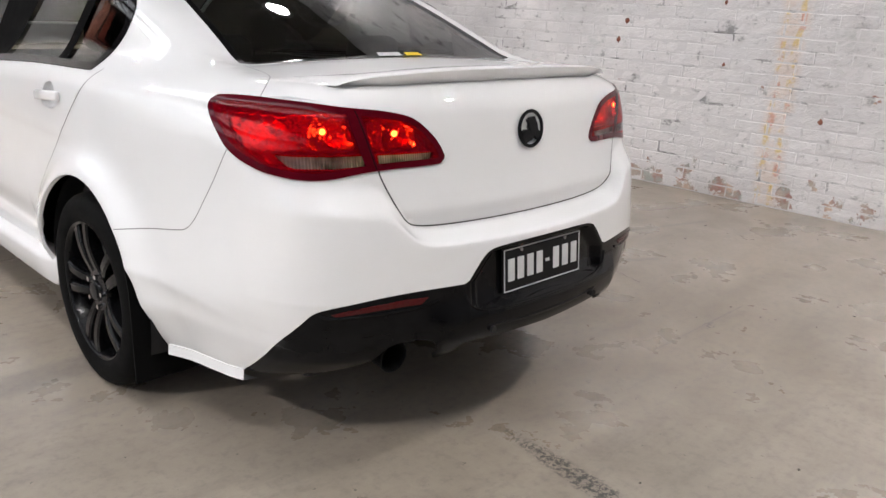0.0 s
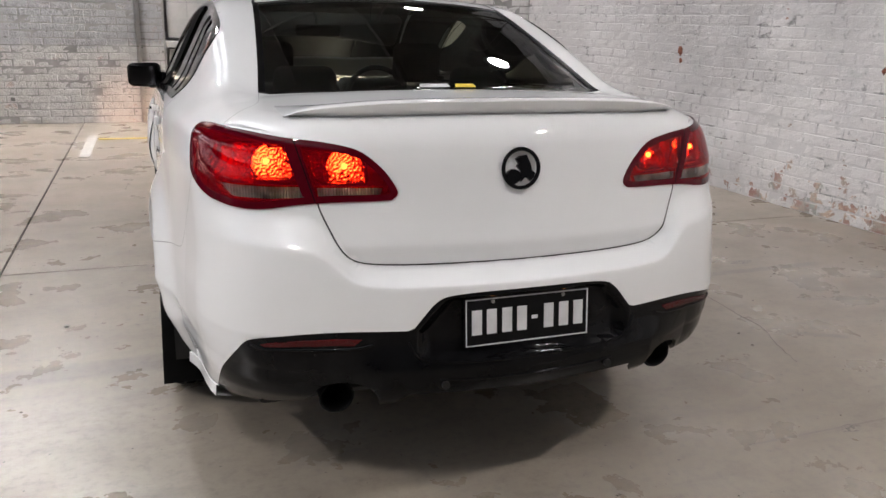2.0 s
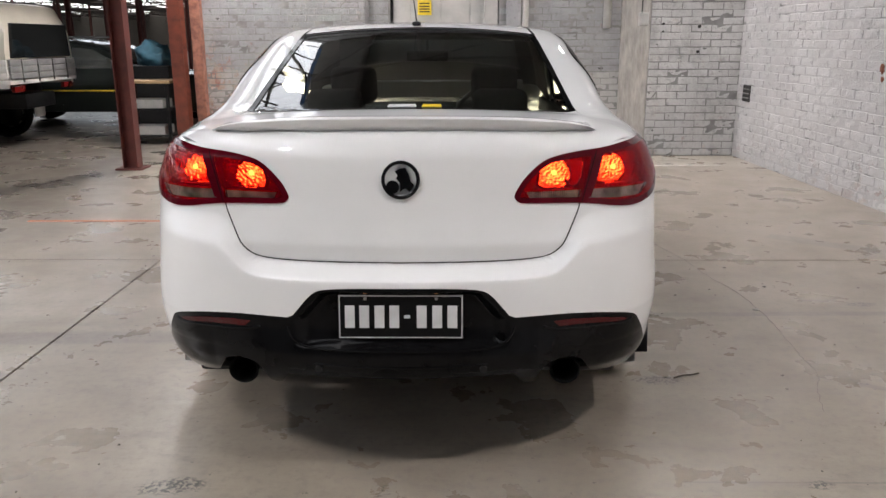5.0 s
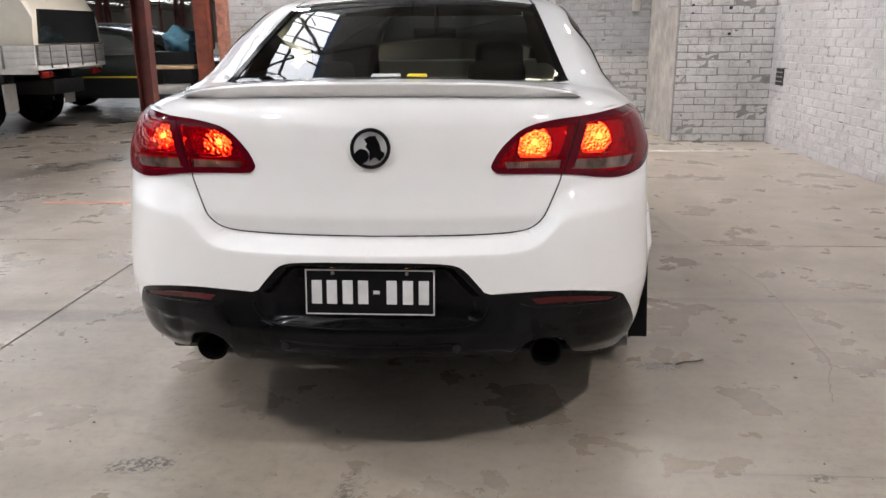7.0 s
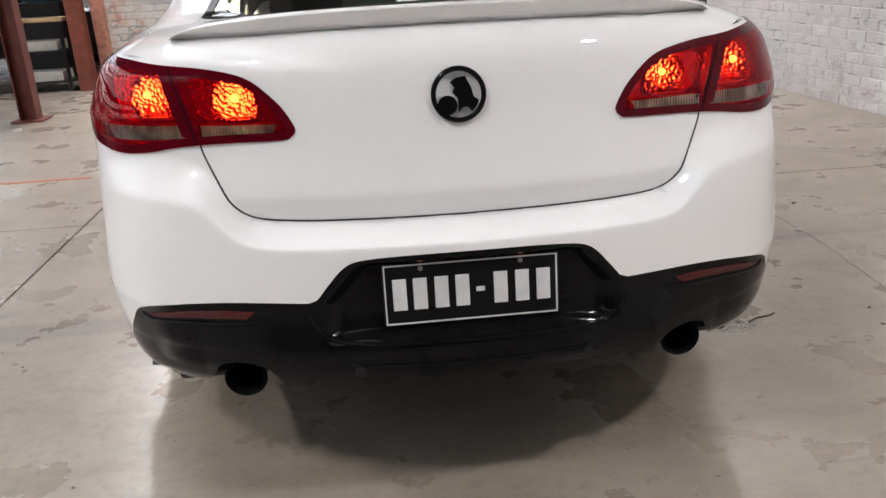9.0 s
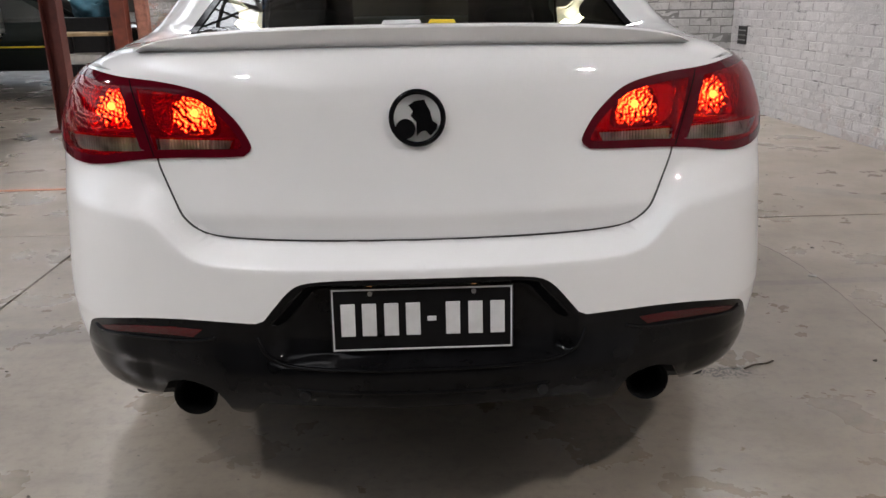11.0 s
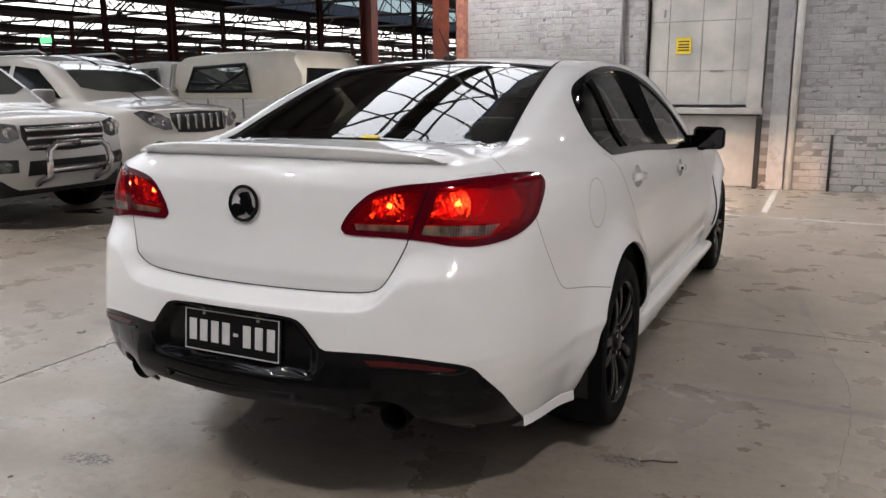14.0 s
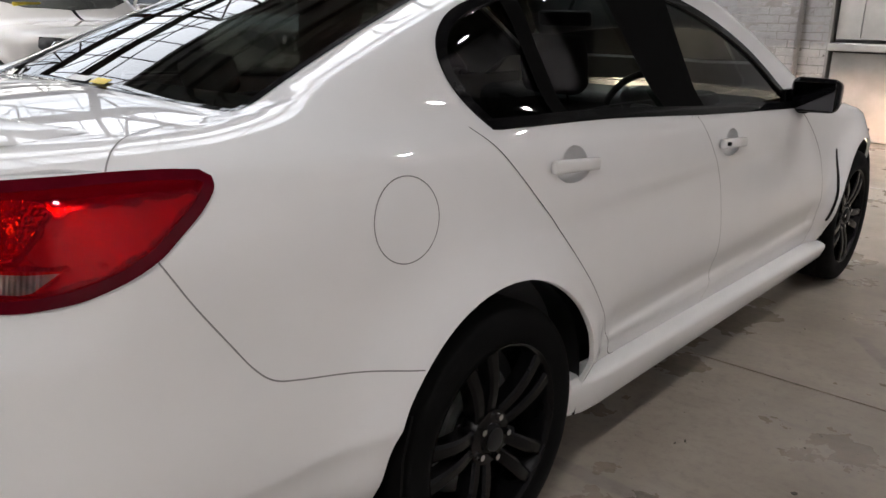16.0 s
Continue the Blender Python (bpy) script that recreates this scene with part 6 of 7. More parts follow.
def wheel(name, at, spin):
    w = new(name)
    w.parent = sedan
    w.matrix_basis = at
    w["label"] = "black five twin-spoke alloy wheel with low-profile tyre"
    half = 0.120
    prof = [(0.236, half - 0.012), (0.248, half - 0.004), (0.262, half - 0.001), (0.285, half), (0.306, half - 0.004), (0.322, half - 0.013), (0.331, half - 0.026), (0.335, half - 0.040)]
    tread = []
    for c in (0.062, 0.021, -0.021, -0.062):
        tread += [(0.336, c + 0.0055), (0.329, c + 0.0045), (0.329, c - 0.0045), (0.336, c - 0.0055)]
    prof = prof + tread + [(r, -a) for r, a in prof[::-1]]
    part("tyre", lathe(prof, 96), M_RUBBER, w, "black rubber tyre", angle=45)
    part("rim_barrel", lathe([(0.243, half - 0.016), (0.240, half - 0.008), (0.234, half - 0.010), (0.228, half - 0.020), (0.222, half - 0.06), (0.205, -0.02), (0.215, -0.10), (0.236, -half + 0.012)], 72), M_ALLOY, w, "", angle=50)
    part("brake_disc", lathe([(0.165, 0.0), (0.165, 0.02), (0.09, 0.02), (0.085, 0.035), (0.0, 0.035)], 48), M_STEEL, w, "steel brake disc", angle=40)
    part("brake_back", lathe([(0.20, -0.03), (0.0, -0.03)], 32), M_SATIN, w)
    part("hub", lathe([(0.078, 0.03), (0.078, half - 0.042), (0.070, half - 0.030), (0.040, half - 0.026), (0.036, half - 0.020), (0.030, half - 0.017), (0.0, half - 0.016)], 40), M_ALLOY, w, "", angle=40)
    part("centre_cap", lathe([(0.029, half - 0.018), (0.029, half - 0.013), (0.026, half - 0.012), (0.0, half - 0.0115)], 32), M_SATIN, w, "dark centre cap", angle=30)
    for s in range(5):
        a0 = s * 72 + spin
        for d in (-1, 1):
            bm = bmesh.new()
            rows = []
            for k in np.linspace(0, 1, 8):
                r = 0.055 + 0.180 * k
                off = d * (0.0205 + 0.016 * k + 0.006 * k * k)
                hw = 0.0165 + 0.003 * k + 0.012 * max(0, k - 0.8)
                xf = half - 0.033 + 0.012 * math.sin(k * math.pi) + 0.018 * k
                rows.append([bm.verts.new(q) for q in ((xf - 0.045, off - hw * 0.8, r), (xf - 0.006, off - hw, r), (xf, off - hw * 0.6, r), (xf, off + hw * 0.6, r), (xf - 0.006, off + hw, r), (xf - 0.045, off + hw * 0.8, r))])
            for p, q in zip(rows, rows[1:]):
                for j in range(6):
                    bm.faces.new((p[j], p[(j + 1) % 6], q[(j + 1) % 6], q[j]))
            bm.faces.new(rows[0])
            bm.faces.new(rows[-1])
            bmesh.ops.transform(bm, matrix=pose(0, 0, 0, a0, 0, 0), verts=bm.verts)
            part("spoke", bm, M_ALLOY, w, angle=35)
        a = radians(a0 + 36)
        c = (half - 0.032, -0.055 * math.sin(a), 0.055 * math.cos(a))
        part("wheel_nut", tube(c, (half - 0.014, c[1], c[2]), 0.0095, 6, 0.0085), M_CHROME, w)
    return w


for axle in (AXLE_R, AXLE_F):
    wheel("wheel", pose(0.815, axle, HUB_Z), 14 if axle < 2 else 40)
    wheel("wheel", pose(-0.815, axle, HUB_Z, 0, 0, 180), 20 if axle < 2 else 5)

# mud flaps behind the rear wheels
for sx in (-1, 1):
    bm = bmesh.new()
    line = [(1.035, 0.53), (1.004, 0.44), (0.993, 0.34), (0.984, 0.24), (0.976, 0.145)]
    rows = [[bm.verts.new((sx * x, y + d, z)) for d in (0.0, 0.008) for x in (0.70, 0.80, 0.90, 0.950 - 0.03 * max(0, z - 0.15))] for y, z in line]
    for p, q in zip(rows, rows[1:]):
        for j in (0, 1, 2, 4, 5, 6):
            bm.faces.new((p[j], p[j + 1], q[j + 1], q[j]))
        for j, k in ((0, 4), (3, 7)):
            bm.faces.new((p[j], p[k], q[k], q[j]))
    for r in (rows[0], rows[-1]):
        bm.faces.new((r[0], r[1], r[2], r[3], r[7], r[6], r[5], r[4]))
    part("mud_flap", bm, M_RUBBER, sedan, "black rubber mud flap", angle=40)

# headlights, seen only by their light on the wall ahead
for sx in (-1, 1):
    part("headlight", box((sx * 0.60 - 0.13, 4.66, 0.62), (sx * 0.60 + 0.13, 4.80, 0.72), 0.03), M_HEADLAMP, sedan, "lit headlight")
    # Unseen plates, added ahead of the nose to cut off the beam's top.
    part("headlight_hood", box((sx * 0.60 - 0.15, 4.90, 0.6645), (sx * 0.60 + 0.15, 5.05, 0.6745), 0.003), M_SATIN, sedan, "black plate added to cut the beam")
    part("headlight_lip", box((sx * 0.60 - 0.15, 5.05, 0.6600), (sx * 0.60 + 0.15, 5.16, 0.6745), 0.002), M_SATIN, sedan, "black lip added to cut the beam")

# ---- parked vehicles, built lying with their face towards -y and then turned ----
M_CREAM = paint("cream_white_paint", (0.50, 0.475, 0.435))
M_SILVER = paint("silver_white_paint", (0.45, 0.445, 0.435))
M_TRAYWHITE = plain("white_tray_paint", (0.70, 0.68, 0.65), 0.45, vary=0.12, scale=5.0)
# Tail board is white; its shade is put into this darker grey.
M_TAILBOARD_SHADE = plain("shaded_white_board", (0.26, 0.255, 0.25), 0.5, vary=0.2, scale=6.0)
M_CANOPY = plain("cream_fibreglass", (0.68, 0.63, 0.53), 0.40, vary=0.08, scale=3.0)
M_DARKPAINT = paint("dark_green_paint", (0.018, 0.022, 0.020))
M_DARKGLASS = plain("dark_window", (0.24, 0.255, 0.245), 0.03, metal=0.75, coat=1.0, vary=0.4, scale=2.0)
M_SIDEGLASS = plain("black_window", (0.012, 0.013, 0.013), 0.05, vary=0.3, scale=2.0, spec=0.3)
M_LAMPGLASS = plain("headlamp_glass", (0.16, 0.165, 0.175), 0.12, metal=0.6, coat=1.0, vary=0.6, scale=14.0)
M_TAILRED = plain("tail_lamp_red", (0.18, 0.010, 0.009), 0.2, coat=0.6)
M_TARP = plain("blue_tarp", (0.022, 0.085, 0.125), 0.6, vary=0.3, scale=10.0, bump=0.6, bump_scale=25.0)
M_WOOD = plain("raw_board", (0.40, 0.27, 0.15), 0.75, vary=0.25, scale=8.0)
M_WHITEBOX = plain("white_carton", (0.68, 0.67, 0.64), 0.7, vary=0.08)
FINISH_FORM = FORM[0]


def vehicle_form(face, hood, cabin, flank, house_w, length, under=0.30):
    fl, hl, cl, sw, cw = smooth_curve(face, 0.02), smooth_curve(hood, 0.05), smooth_curve(cabin, 0.05), smooth_curve(flank, 0.03), smooth_curve(house_w, 0.03)

    def form(x, y, z):
        ax = np.abs(x)
        wide = sw(z) - 0.06 * np.clip((0.7 - y) / 0.7, 0, 1) ** 2 - 0.05 * np.clip((y - length + 0.5) / 0.5, 0, 1) ** 2
        for axle in (0.95, 0.95 + 2.85):
            r = np.hypot(y - axle, z - 0.38)
            wide = wide + 0.025 * np.exp(-(((r - 0.44) / 0.08) ** 2))
        tub = smax(ax - wide, fl(z) + 0.14 * ax**2 + 0.22 * ax**4 - y, 0.16)
        tub = smax(tub, z - (hl(y) - 0.03 * (ax / 0.7) ** 2), 0.08)
        tub = smax(smax(tub, y - length, 0.10), under - z, 0.04)
        house = smax(ax - cw(z) + 0.04 * np.clip((1.9 - y) / 0.8, 0, 1), z - (cl(y) - 0.025 * (ax / 0.6) ** 2), 0.10)
        house = smax(house, 0.95 - z, 0.03)
        return smin(tub, house, 0.05)

    return form


def overlay(name, pts, lift_to, material, parent, label="", off=0.006, mirror=False, both=False, n=4, step=0.04, lift=None, smooth_line=True):
    line = spline(pts, n) if smooth_line else np.array(pts, float)
    if lift_to == "top":
        return skin(name, line, from_top, material, parent, label, off=off, rim=0.015, step=step, mirror=mirror, both=both)
    p = from_rear(line) if lift_to == "face" else from_side(line)
    return skin(name, to_round(p), from_round, material, parent, label, off=off, rim=0.015, step=step, mirror=mirror, both=both)


def road_wheel(parent, x, y, r=0.385, w=0.25, spokes=6, material=None):
    s = 1 if x > 0 else -1
    wh = new("wheel")
    wh.parent = parent
    wh.matrix_basis = pose(x, y, r, 0, 0, 0 if s > 0 else 180)
    h = w / 2
    part("tyre", lathe([(r * 0.62, h - 0.02), (r * 0.70, h), (r * 0.88, h), (r * 0.97, h - 0.03), (r, h - 0.06), (r, -h + 0.06), (r * 0.95, -h)], 40), M_RUBBER, wh, smooth=True)
    part("rim", lathe([(r * 0.63, h - 0.02), (r * 0.60, h - 0.03), (r * 0.56, h - 0.09), (0.0, h - 0.10)], 40), M_SATIN, wh, smooth=True)
    for k in range(spokes):
        part("spoke", box((h - 0.075, -0.030, 0.03), (h - 0.035, 0.030, r * 0.60), 0.010, pose(0, 0, 0, k * 360 / spokes, 0, 0)), material or M_STEEL, wh)
    part("hub_cap", tube((h - 0.09, 0, 0), (h - 0.025, 0, 0), 0.055, 20), material or M_STEEL, wh)


def shell(v, material, arches, length, label):
    cuts = []
    for axle in arches:
        pts = np.array([(axle + 0.43 * math.cos(a), 0.38 + 0.43 * math.sin(a)) for a in np.linspace(math.pi, 0, 24)])
        uv = to_round(from_side(pts))
        cuts.append(np.vstack([uv, uv[-1] + [0, -0.7], uv[0] + [0, -0.7]]))
    low = to_round(np.concatenate([from_rear(spline([(0, 0.36), (0.4, 0.36), (0.72, 0.36)], 6)), from_side(spline([(0.5, 0.34), (2.0, 0.34), (length - 0.25, 0.36)], 8))]))
    top = np.array([(u, ARC * 1.53) for u in np.linspace(low[-1, 0], low[0, 0], 30)])
    skin("body", np.vstack([low, top]), from_round, material, v, label, cuts=cuts, step=0.055, both=True)
    part("underbody", box((-0.70, 0.15, 0.30), (0.70, length - 0.1, 0.55), 0.03), M_SATIN, v)
    part("tailgate", box((-0.80, length - 0.30, 0.40), (0.80, length - 0.06, 1.15), 0.05), material, v)
    for axle in arches:
        for s in (-1, 1):
            road_wheel(v, s * 0.80, axle)


def pad(name, lo, hi, bevel, material, parent, label="", m=None):
    return part(name, box(lo, hi, bevel, m), material, parent, label, angle=40)


def large_suv(name, label, at, material, rails=True, chrome=True):
    v = thing(name, label, "car", at=at)
    FORM[0] = vehicle_form([(0.2, 0.20), (0.36, 0.10), (0.50, 0.02), (0.62, 0.0), (0.75, 0.035), (0.95, 0.05), (1.05, 0.09), (1.15, 0.22)], [(0.0, 0.98), (0.2, 1.06), (0.5, 1.11), (1.2, 1.17), (1.6, 1.20), (4.8, 1.16)], [(-0.6, 0.0), (0.7, 0.88), (1.10, 1.14), (1.30, 1.26), (1.75, 1.56), (2.05, 1.70), (2.5, 1.79), (3.3, 1.81), (4.2, 1.77), (4.5, 1.66), (4.72, 1.25), (5.4, 0.0)], [(0.2, 0.82), (0.4, 0.89), (0.6, 0.925), (0.85, 0.935), (1.0, 0.92), (1.12, 0.88), (1.25, 0.83)], [(0.9, 0.90), (1.12, 0.87), (1.35, 0.80), (1.6, 0.725), (1.75, 0.67), (1.9, 0.60)], 4.74)
    shell(v, material, (0.95, 3.80), 4.74, "")
    overlay("windscreen", [(0, 1.30), (0.45, 1.36), (0.66, 1.46), (0.62, 1.72), (0.56, 1.97), (0.3, 1.93), (0, 1.91)], "top", M_DARKGLASS, v, "dark windscreen", both=True, smooth_line=False)
    for flip in (False, True):
        overlay("side_window", [(1.62, 1.20), (1.85, 1.38), (2.15, 1.58), (2.62, 1.63), (2.66, 1.19)], "side", M_SIDEGLASS if chrome else M_DARKGLASS, v, "", mirror=flip, smooth_line=False)
        overlay("side_window", [(2.76, 1.19), (2.72, 1.63), (3.50, 1.63), (3.62, 1.20)], "side", M_SIDEGLASS if chrome else M_DARKGLASS, v, "", mirror=flip, smooth_line=False)
        overlay("side_window", [(3.72, 1.21), (3.62, 1.62), (4.25, 1.58), (4.40, 1.24)], "side", M_SIDEGLASS if chrome else M_DARKGLASS, v, "", mirror=flip, smooth_line=False)
        overlay("headlight", [(0.495, 0.93), (0.48, 0.80), (0.58, 0.795), (0.74, 0.87), (0.84, 1.01), (0.76, 1.035), (0.60, 1.00)], "face", M_LAMPGLASS, v, "clear swept headlight", mirror=flip, smooth_line=False, off=0.010)
        overlay("fog_lamp", [(0.66 + 0.075 * math.cos(a), 0.60 + 0.065 * math.sin(a)) for a in np.linspace(0, math.tau, 14, endpoint=False)], "face", M_LAMPGLASS, v, "round fog lamp", mirror=flip, smooth_line=False)
        s = -1 if flip else 1
        for lx, lz, lr in ((0.575, 0.885, 0.045), (0.690, 0.930, 0.050)):
            yf = float(from_rear(np.array([(lx, lz)]))[0, 1])
            bm = lathe([(0.0, -0.004), (lr * 0.35, -0.010), (lr * 0.8, -0.012), (lr, -0.016), (lr * 1.05, -0.010), (lr * 1.08, 0.02)], 22)
            bmesh.ops.transform(bm, matrix=pose(s * lx, yf, lz) @ pose(0, 0, 0, 0, 0, 90), verts=bm.verts)
            part("headlight_bowl", bm, M_CHROME if chrome else M_LAMPGLASS, v, "chrome headlight bowl", smooth=True)
        mir = pad("door_mirror", (s * 1.02 - 0.11, 1.60, 1.14), (s * 1.02 + 0.11, 1.72, 1.32), 0.04, material, v, "body-coloured door mirror")
        for yy in (1.56, 2.70, 3.70):
            seam("panel_gap", from_side(np.array([(yy, 1.15), (yy, 0.75), (yy - 0.02, 0.45)])), M_GAP, v, 0.010, 0.002, mirror=flip)
        for yy in (2.55, 3.55):
            pad("door_handle", (s * 0.945 - 0.012, yy - 0.10, 1.005), (s * 0.945 + 0.012, yy + 0.08, 1.035), 0.008, material, v)
        if not chrome:
            overlay("pinstripe", [(0.55, 0.745), (4.35, 0.745), (4.35, 0.775), (0.55, 0.775)], "side", M_YELLOW, v, "yellow pinstripe", mirror=flip, smooth_line=False, off=0.012)
        if rails:
            bm = bmesh.new()
            add_pipe(bm, [(s * 0.60, 2.1, 1.76), (s * 0.61, 2.3, 1.83), (s * 0.61, 3.9, 1.82), (s * 0.60, 4.15, 1.75)], 0.018, 8)
            part("roof_rail", bm, M_STEEL, v, "silver roof rail", smooth=True)
    overlay("grille", [(0, 1.02), (0.46, 1.005), (0.48, 0.91), (0.40, 0.76), (0, 0.74)], "face", M_SATIN, v, "dark grille", both=True, smooth_line=False)
    for gx in np.linspace(-0.39, 0.39, 7):
        yf = float(from_rear(np.array([(abs(gx), 0.88)]))[0, 1])
        pad("grille_bar", (gx - 0.024, yf - 0.030, 0.79), (gx + 0.024, yf + 0.01, 0.985), 0.010, M_CHROME if chrome else M_SATIN, v)
    overlay("lower_intake", [(0, 0.60), (0.50, 0.60), (0.54, 0.555), (0, 0.55)], "face", M_SATIN, v, "", both=True, smooth_line=False)
    overlay("bumper_skirt", [(0, 0.46), (0.55, 0.46), (0.70, 0.50), (0.72, 0.38), (0, 0.38)], "face", M_SATIN, v, "", both=True, smooth_line=False)
    FORM[0] = FINISH_FORM
    return v


def pickup(name, label, at, material, chrome=True):
    v = thing(name, label, "car", at=at)
    FORM[0] = vehicle_form([(0.2, 0.22), (0.36, 0.10), (0.50, 0.02), (0.62, 0.0), (0.78, 0.03), (0.98, 0.05), (1.06, 0.10), (1.15, 0.22)], [(0.0, 0.97), (0.2, 1.06), (0.5, 1.11), (1.2, 1.15), (1.6, 1.17), (5.3, 1.12)], [(-0.6, 0.0), (0.7, 0.86), (1.15, 1.13), (1.35, 1.25), (1.85, 1.58), (2.1, 1.70), (2.5, 1.77), (3.0, 1.76), (3.35, 1.68), (3.55, 1.2), (4.2, 0.0)], [(0.2, 0.82), (0.4, 0.88), (0.6, 0.915), (0.85, 0.925), (1.0, 0.915), (1.12, 0.87), (1.25, 0.82)], [(0.9, 0.89), (1.12, 0.86), (1.35, 0.79), (1.6, 0.71), (1.75, 0.65), (1.9, 0.58)], 5.2)
    shell(v, material, (0.95, 3.80 + 0.35), 5.2, "")
    overlay("windscreen", [(0, 1.34), (0.45, 1.40), (0.66, 1.52), (0.61, 1.80), (0.55, 2.03), (0.3, 1.99), (0, 1.97)], "top", M_DARKGLASS, v, "dark windscreen", both=True, smooth_line=False)
    pad("windscreen_note", (-0.55, 1.43, 1.275), (-0.28, 1.445, 1.32), 0.0, M_YELLOW, v, "yellow note on the windscreen")
    for flip in (False, True):
        s = -1 if flip else 1
        overlay("side_window", [(1.66, 1.19), (1.92, 1.38), (2.20, 1.56), (2.62, 1.60), (2.66, 1.18)], "side", M_SIDEGLASS if chrome else M_DARKGLASS, v, "", mirror=flip, smooth_line=False)
        overlay("side_window", [(2.76, 1.18), (2.72, 1.60), (3.25, 1.56), (3.35, 1.20)], "side", M_SIDEGLASS if chrome else M_DARKGLASS, v, "", mirror=flip, smooth_line=False)
        overlay("headlight", [(0.50, 0.98), (0.49, 0.86), (0.60, 0.82), (0.76, 0.84), (0.83, 0.94), (0.80, 1.02), (0.66, 1.01)], "face", M_LAMPGLASS, v, "large clear headlight", mirror=flip, smooth_line=False, off=0.010)
        for lx, lz, lr in ((0.585, 0.920, 0.050), (0.700, 0.930, 0.058)):
            yf = float(from_rear(np.array([(lx, lz)]))[0, 1])
            bm = lathe([(0.0, -0.004), (lr * 0.35, -0.010), (lr * 0.8, -0.012), (lr, -0.016), (lr * 1.05, -0.010), (lr * 1.08, 0.02)], 22)
            bmesh.ops.transform(bm, matrix=pose(s * lx, yf, lz) @ pose(0, 0, 0, 0, 0, 90), verts=bm.verts)
            part("headlight_bowl", bm, M_CHROME, v, "chrome headlight bowl", smooth=True)
        overlay("fog_surround", [(0.54, 0.66), (0.54, 0.54), (0.74, 0.54), (0.80, 0.62), (0.72, 0.67)], "face", M_SATIN, v, "", mirror=flip, smooth_line=False)
        overlay("fog_lamp", [(0.65 + 0.055 * math.cos(a), 0.60 + 0.05 * math.sin(a)) for a in np.linspace(0, math.tau, 14, endpoint=False)], "face", M_LAMPGLASS, v, "fog lamp", mirror=flip, smooth_line=False, off=0.014)
        pad("door_mirror", (s * 1.02 - 0.11, 1.66, 1.13), (s * 1.02 + 0.11, 1.78, 1.32), 0.04, material, v, "body-coloured door mirror")
        for yy in (1.60, 2.70, 3.42):
            seam("panel_gap", from_side(np.array([(yy, 1.15), (yy, 0.75), (yy - 0.02, 0.45)])), M_GAP, v, 0.010, 0.002, mirror=flip)
    overlay("grille", [(0, 0.985), (0.46, 0.98), (0.47, 0.86), (0.42, 0.74), (0, 0.72)], "face", M_SATIN, v, "black grille", both=True, smooth_line=False)
    for gz in (0.78, 0.86, 0.94):
        bm = bmesh.new()
        line = from_rear(spline([(0, gz), (0.22, gz), (0.44, gz)], 5)) - [0, 0.022, 0]
        add_pipe(bm, np.concatenate([line[::-1] * [-1, 1, 1], line[1:]]), 0.022, 8)
        part("grille_bar", bm, M_CHROME, v, "chrome grille bar", smooth=True)
    bm = bmesh.new()
    for s in (-1, 1):
        add_pipe(bm, [(s * 0.34, 0.12, 0.40), (s * 0.34, -0.10, 0.50), (s * 0.36, -0.14, 0.62), (s * 0.34, -0.12, 0.74), (s * 0.26, -0.12, 0.80), (0, -0.13, 0.81)], 0.032, 10)
    add_pipe(bm, [(-0.36, -0.12, 0.56), (0.36, -0.12, 0.56)], 0.026, 10)
    part("nudge_bar", bm, M_CHROME, v, "chrome nudge bar", smooth=True)
    overlay("lower_intake", [(0, 0.64), (0.44, 0.64), (0.46, 0.50), (0, 0.50)], "face", M_SATIN, v, "", both=True, smooth_line=False)
    FORM[0] = FINISH_FORM
    return v


large_suv("parked_suv", "cream white four-wheel drive with chrome grille, parked in a row", pose(-5.90, 6.49, 0, 0, 0, 90) @ Matrix.Diagonal((1.07, 1, 1, 1)), M_CREAM)
pickup("parked_pickup", "silver white pickup with chrome nudge bar, parked in a row", pose(-5.25, 3.86, 0, 0, 0, 90), M_SILVER)
wagon = large_suv("dark_wagon", "dark wagon with silver roof rails, parked beyond the column", pose(-3.62, 11.75, 0, 0, 0, 90) @ Matrix.Diagonal((0.95, 0.96, 0.79, 1)), M_DARKPAINT, True, False)
for px, py, nm in ((-5.6, -0.0, "far"), (-14.6, 6.2, "row"), (-15.0, 9.4, "row"), (-14.8, 13.2, "row"), (-15.2, 2.6, "row")):
    if nm == "row":
        tagged(copy_thing([o for o in scene.objects if o.name == ("parked_suv" if py > 5 else "parked_pickup")][0], pose(px, py, 0, 0, 0, 90)), "pale vehicle parked in a far row", "car", "far row of vehicles")

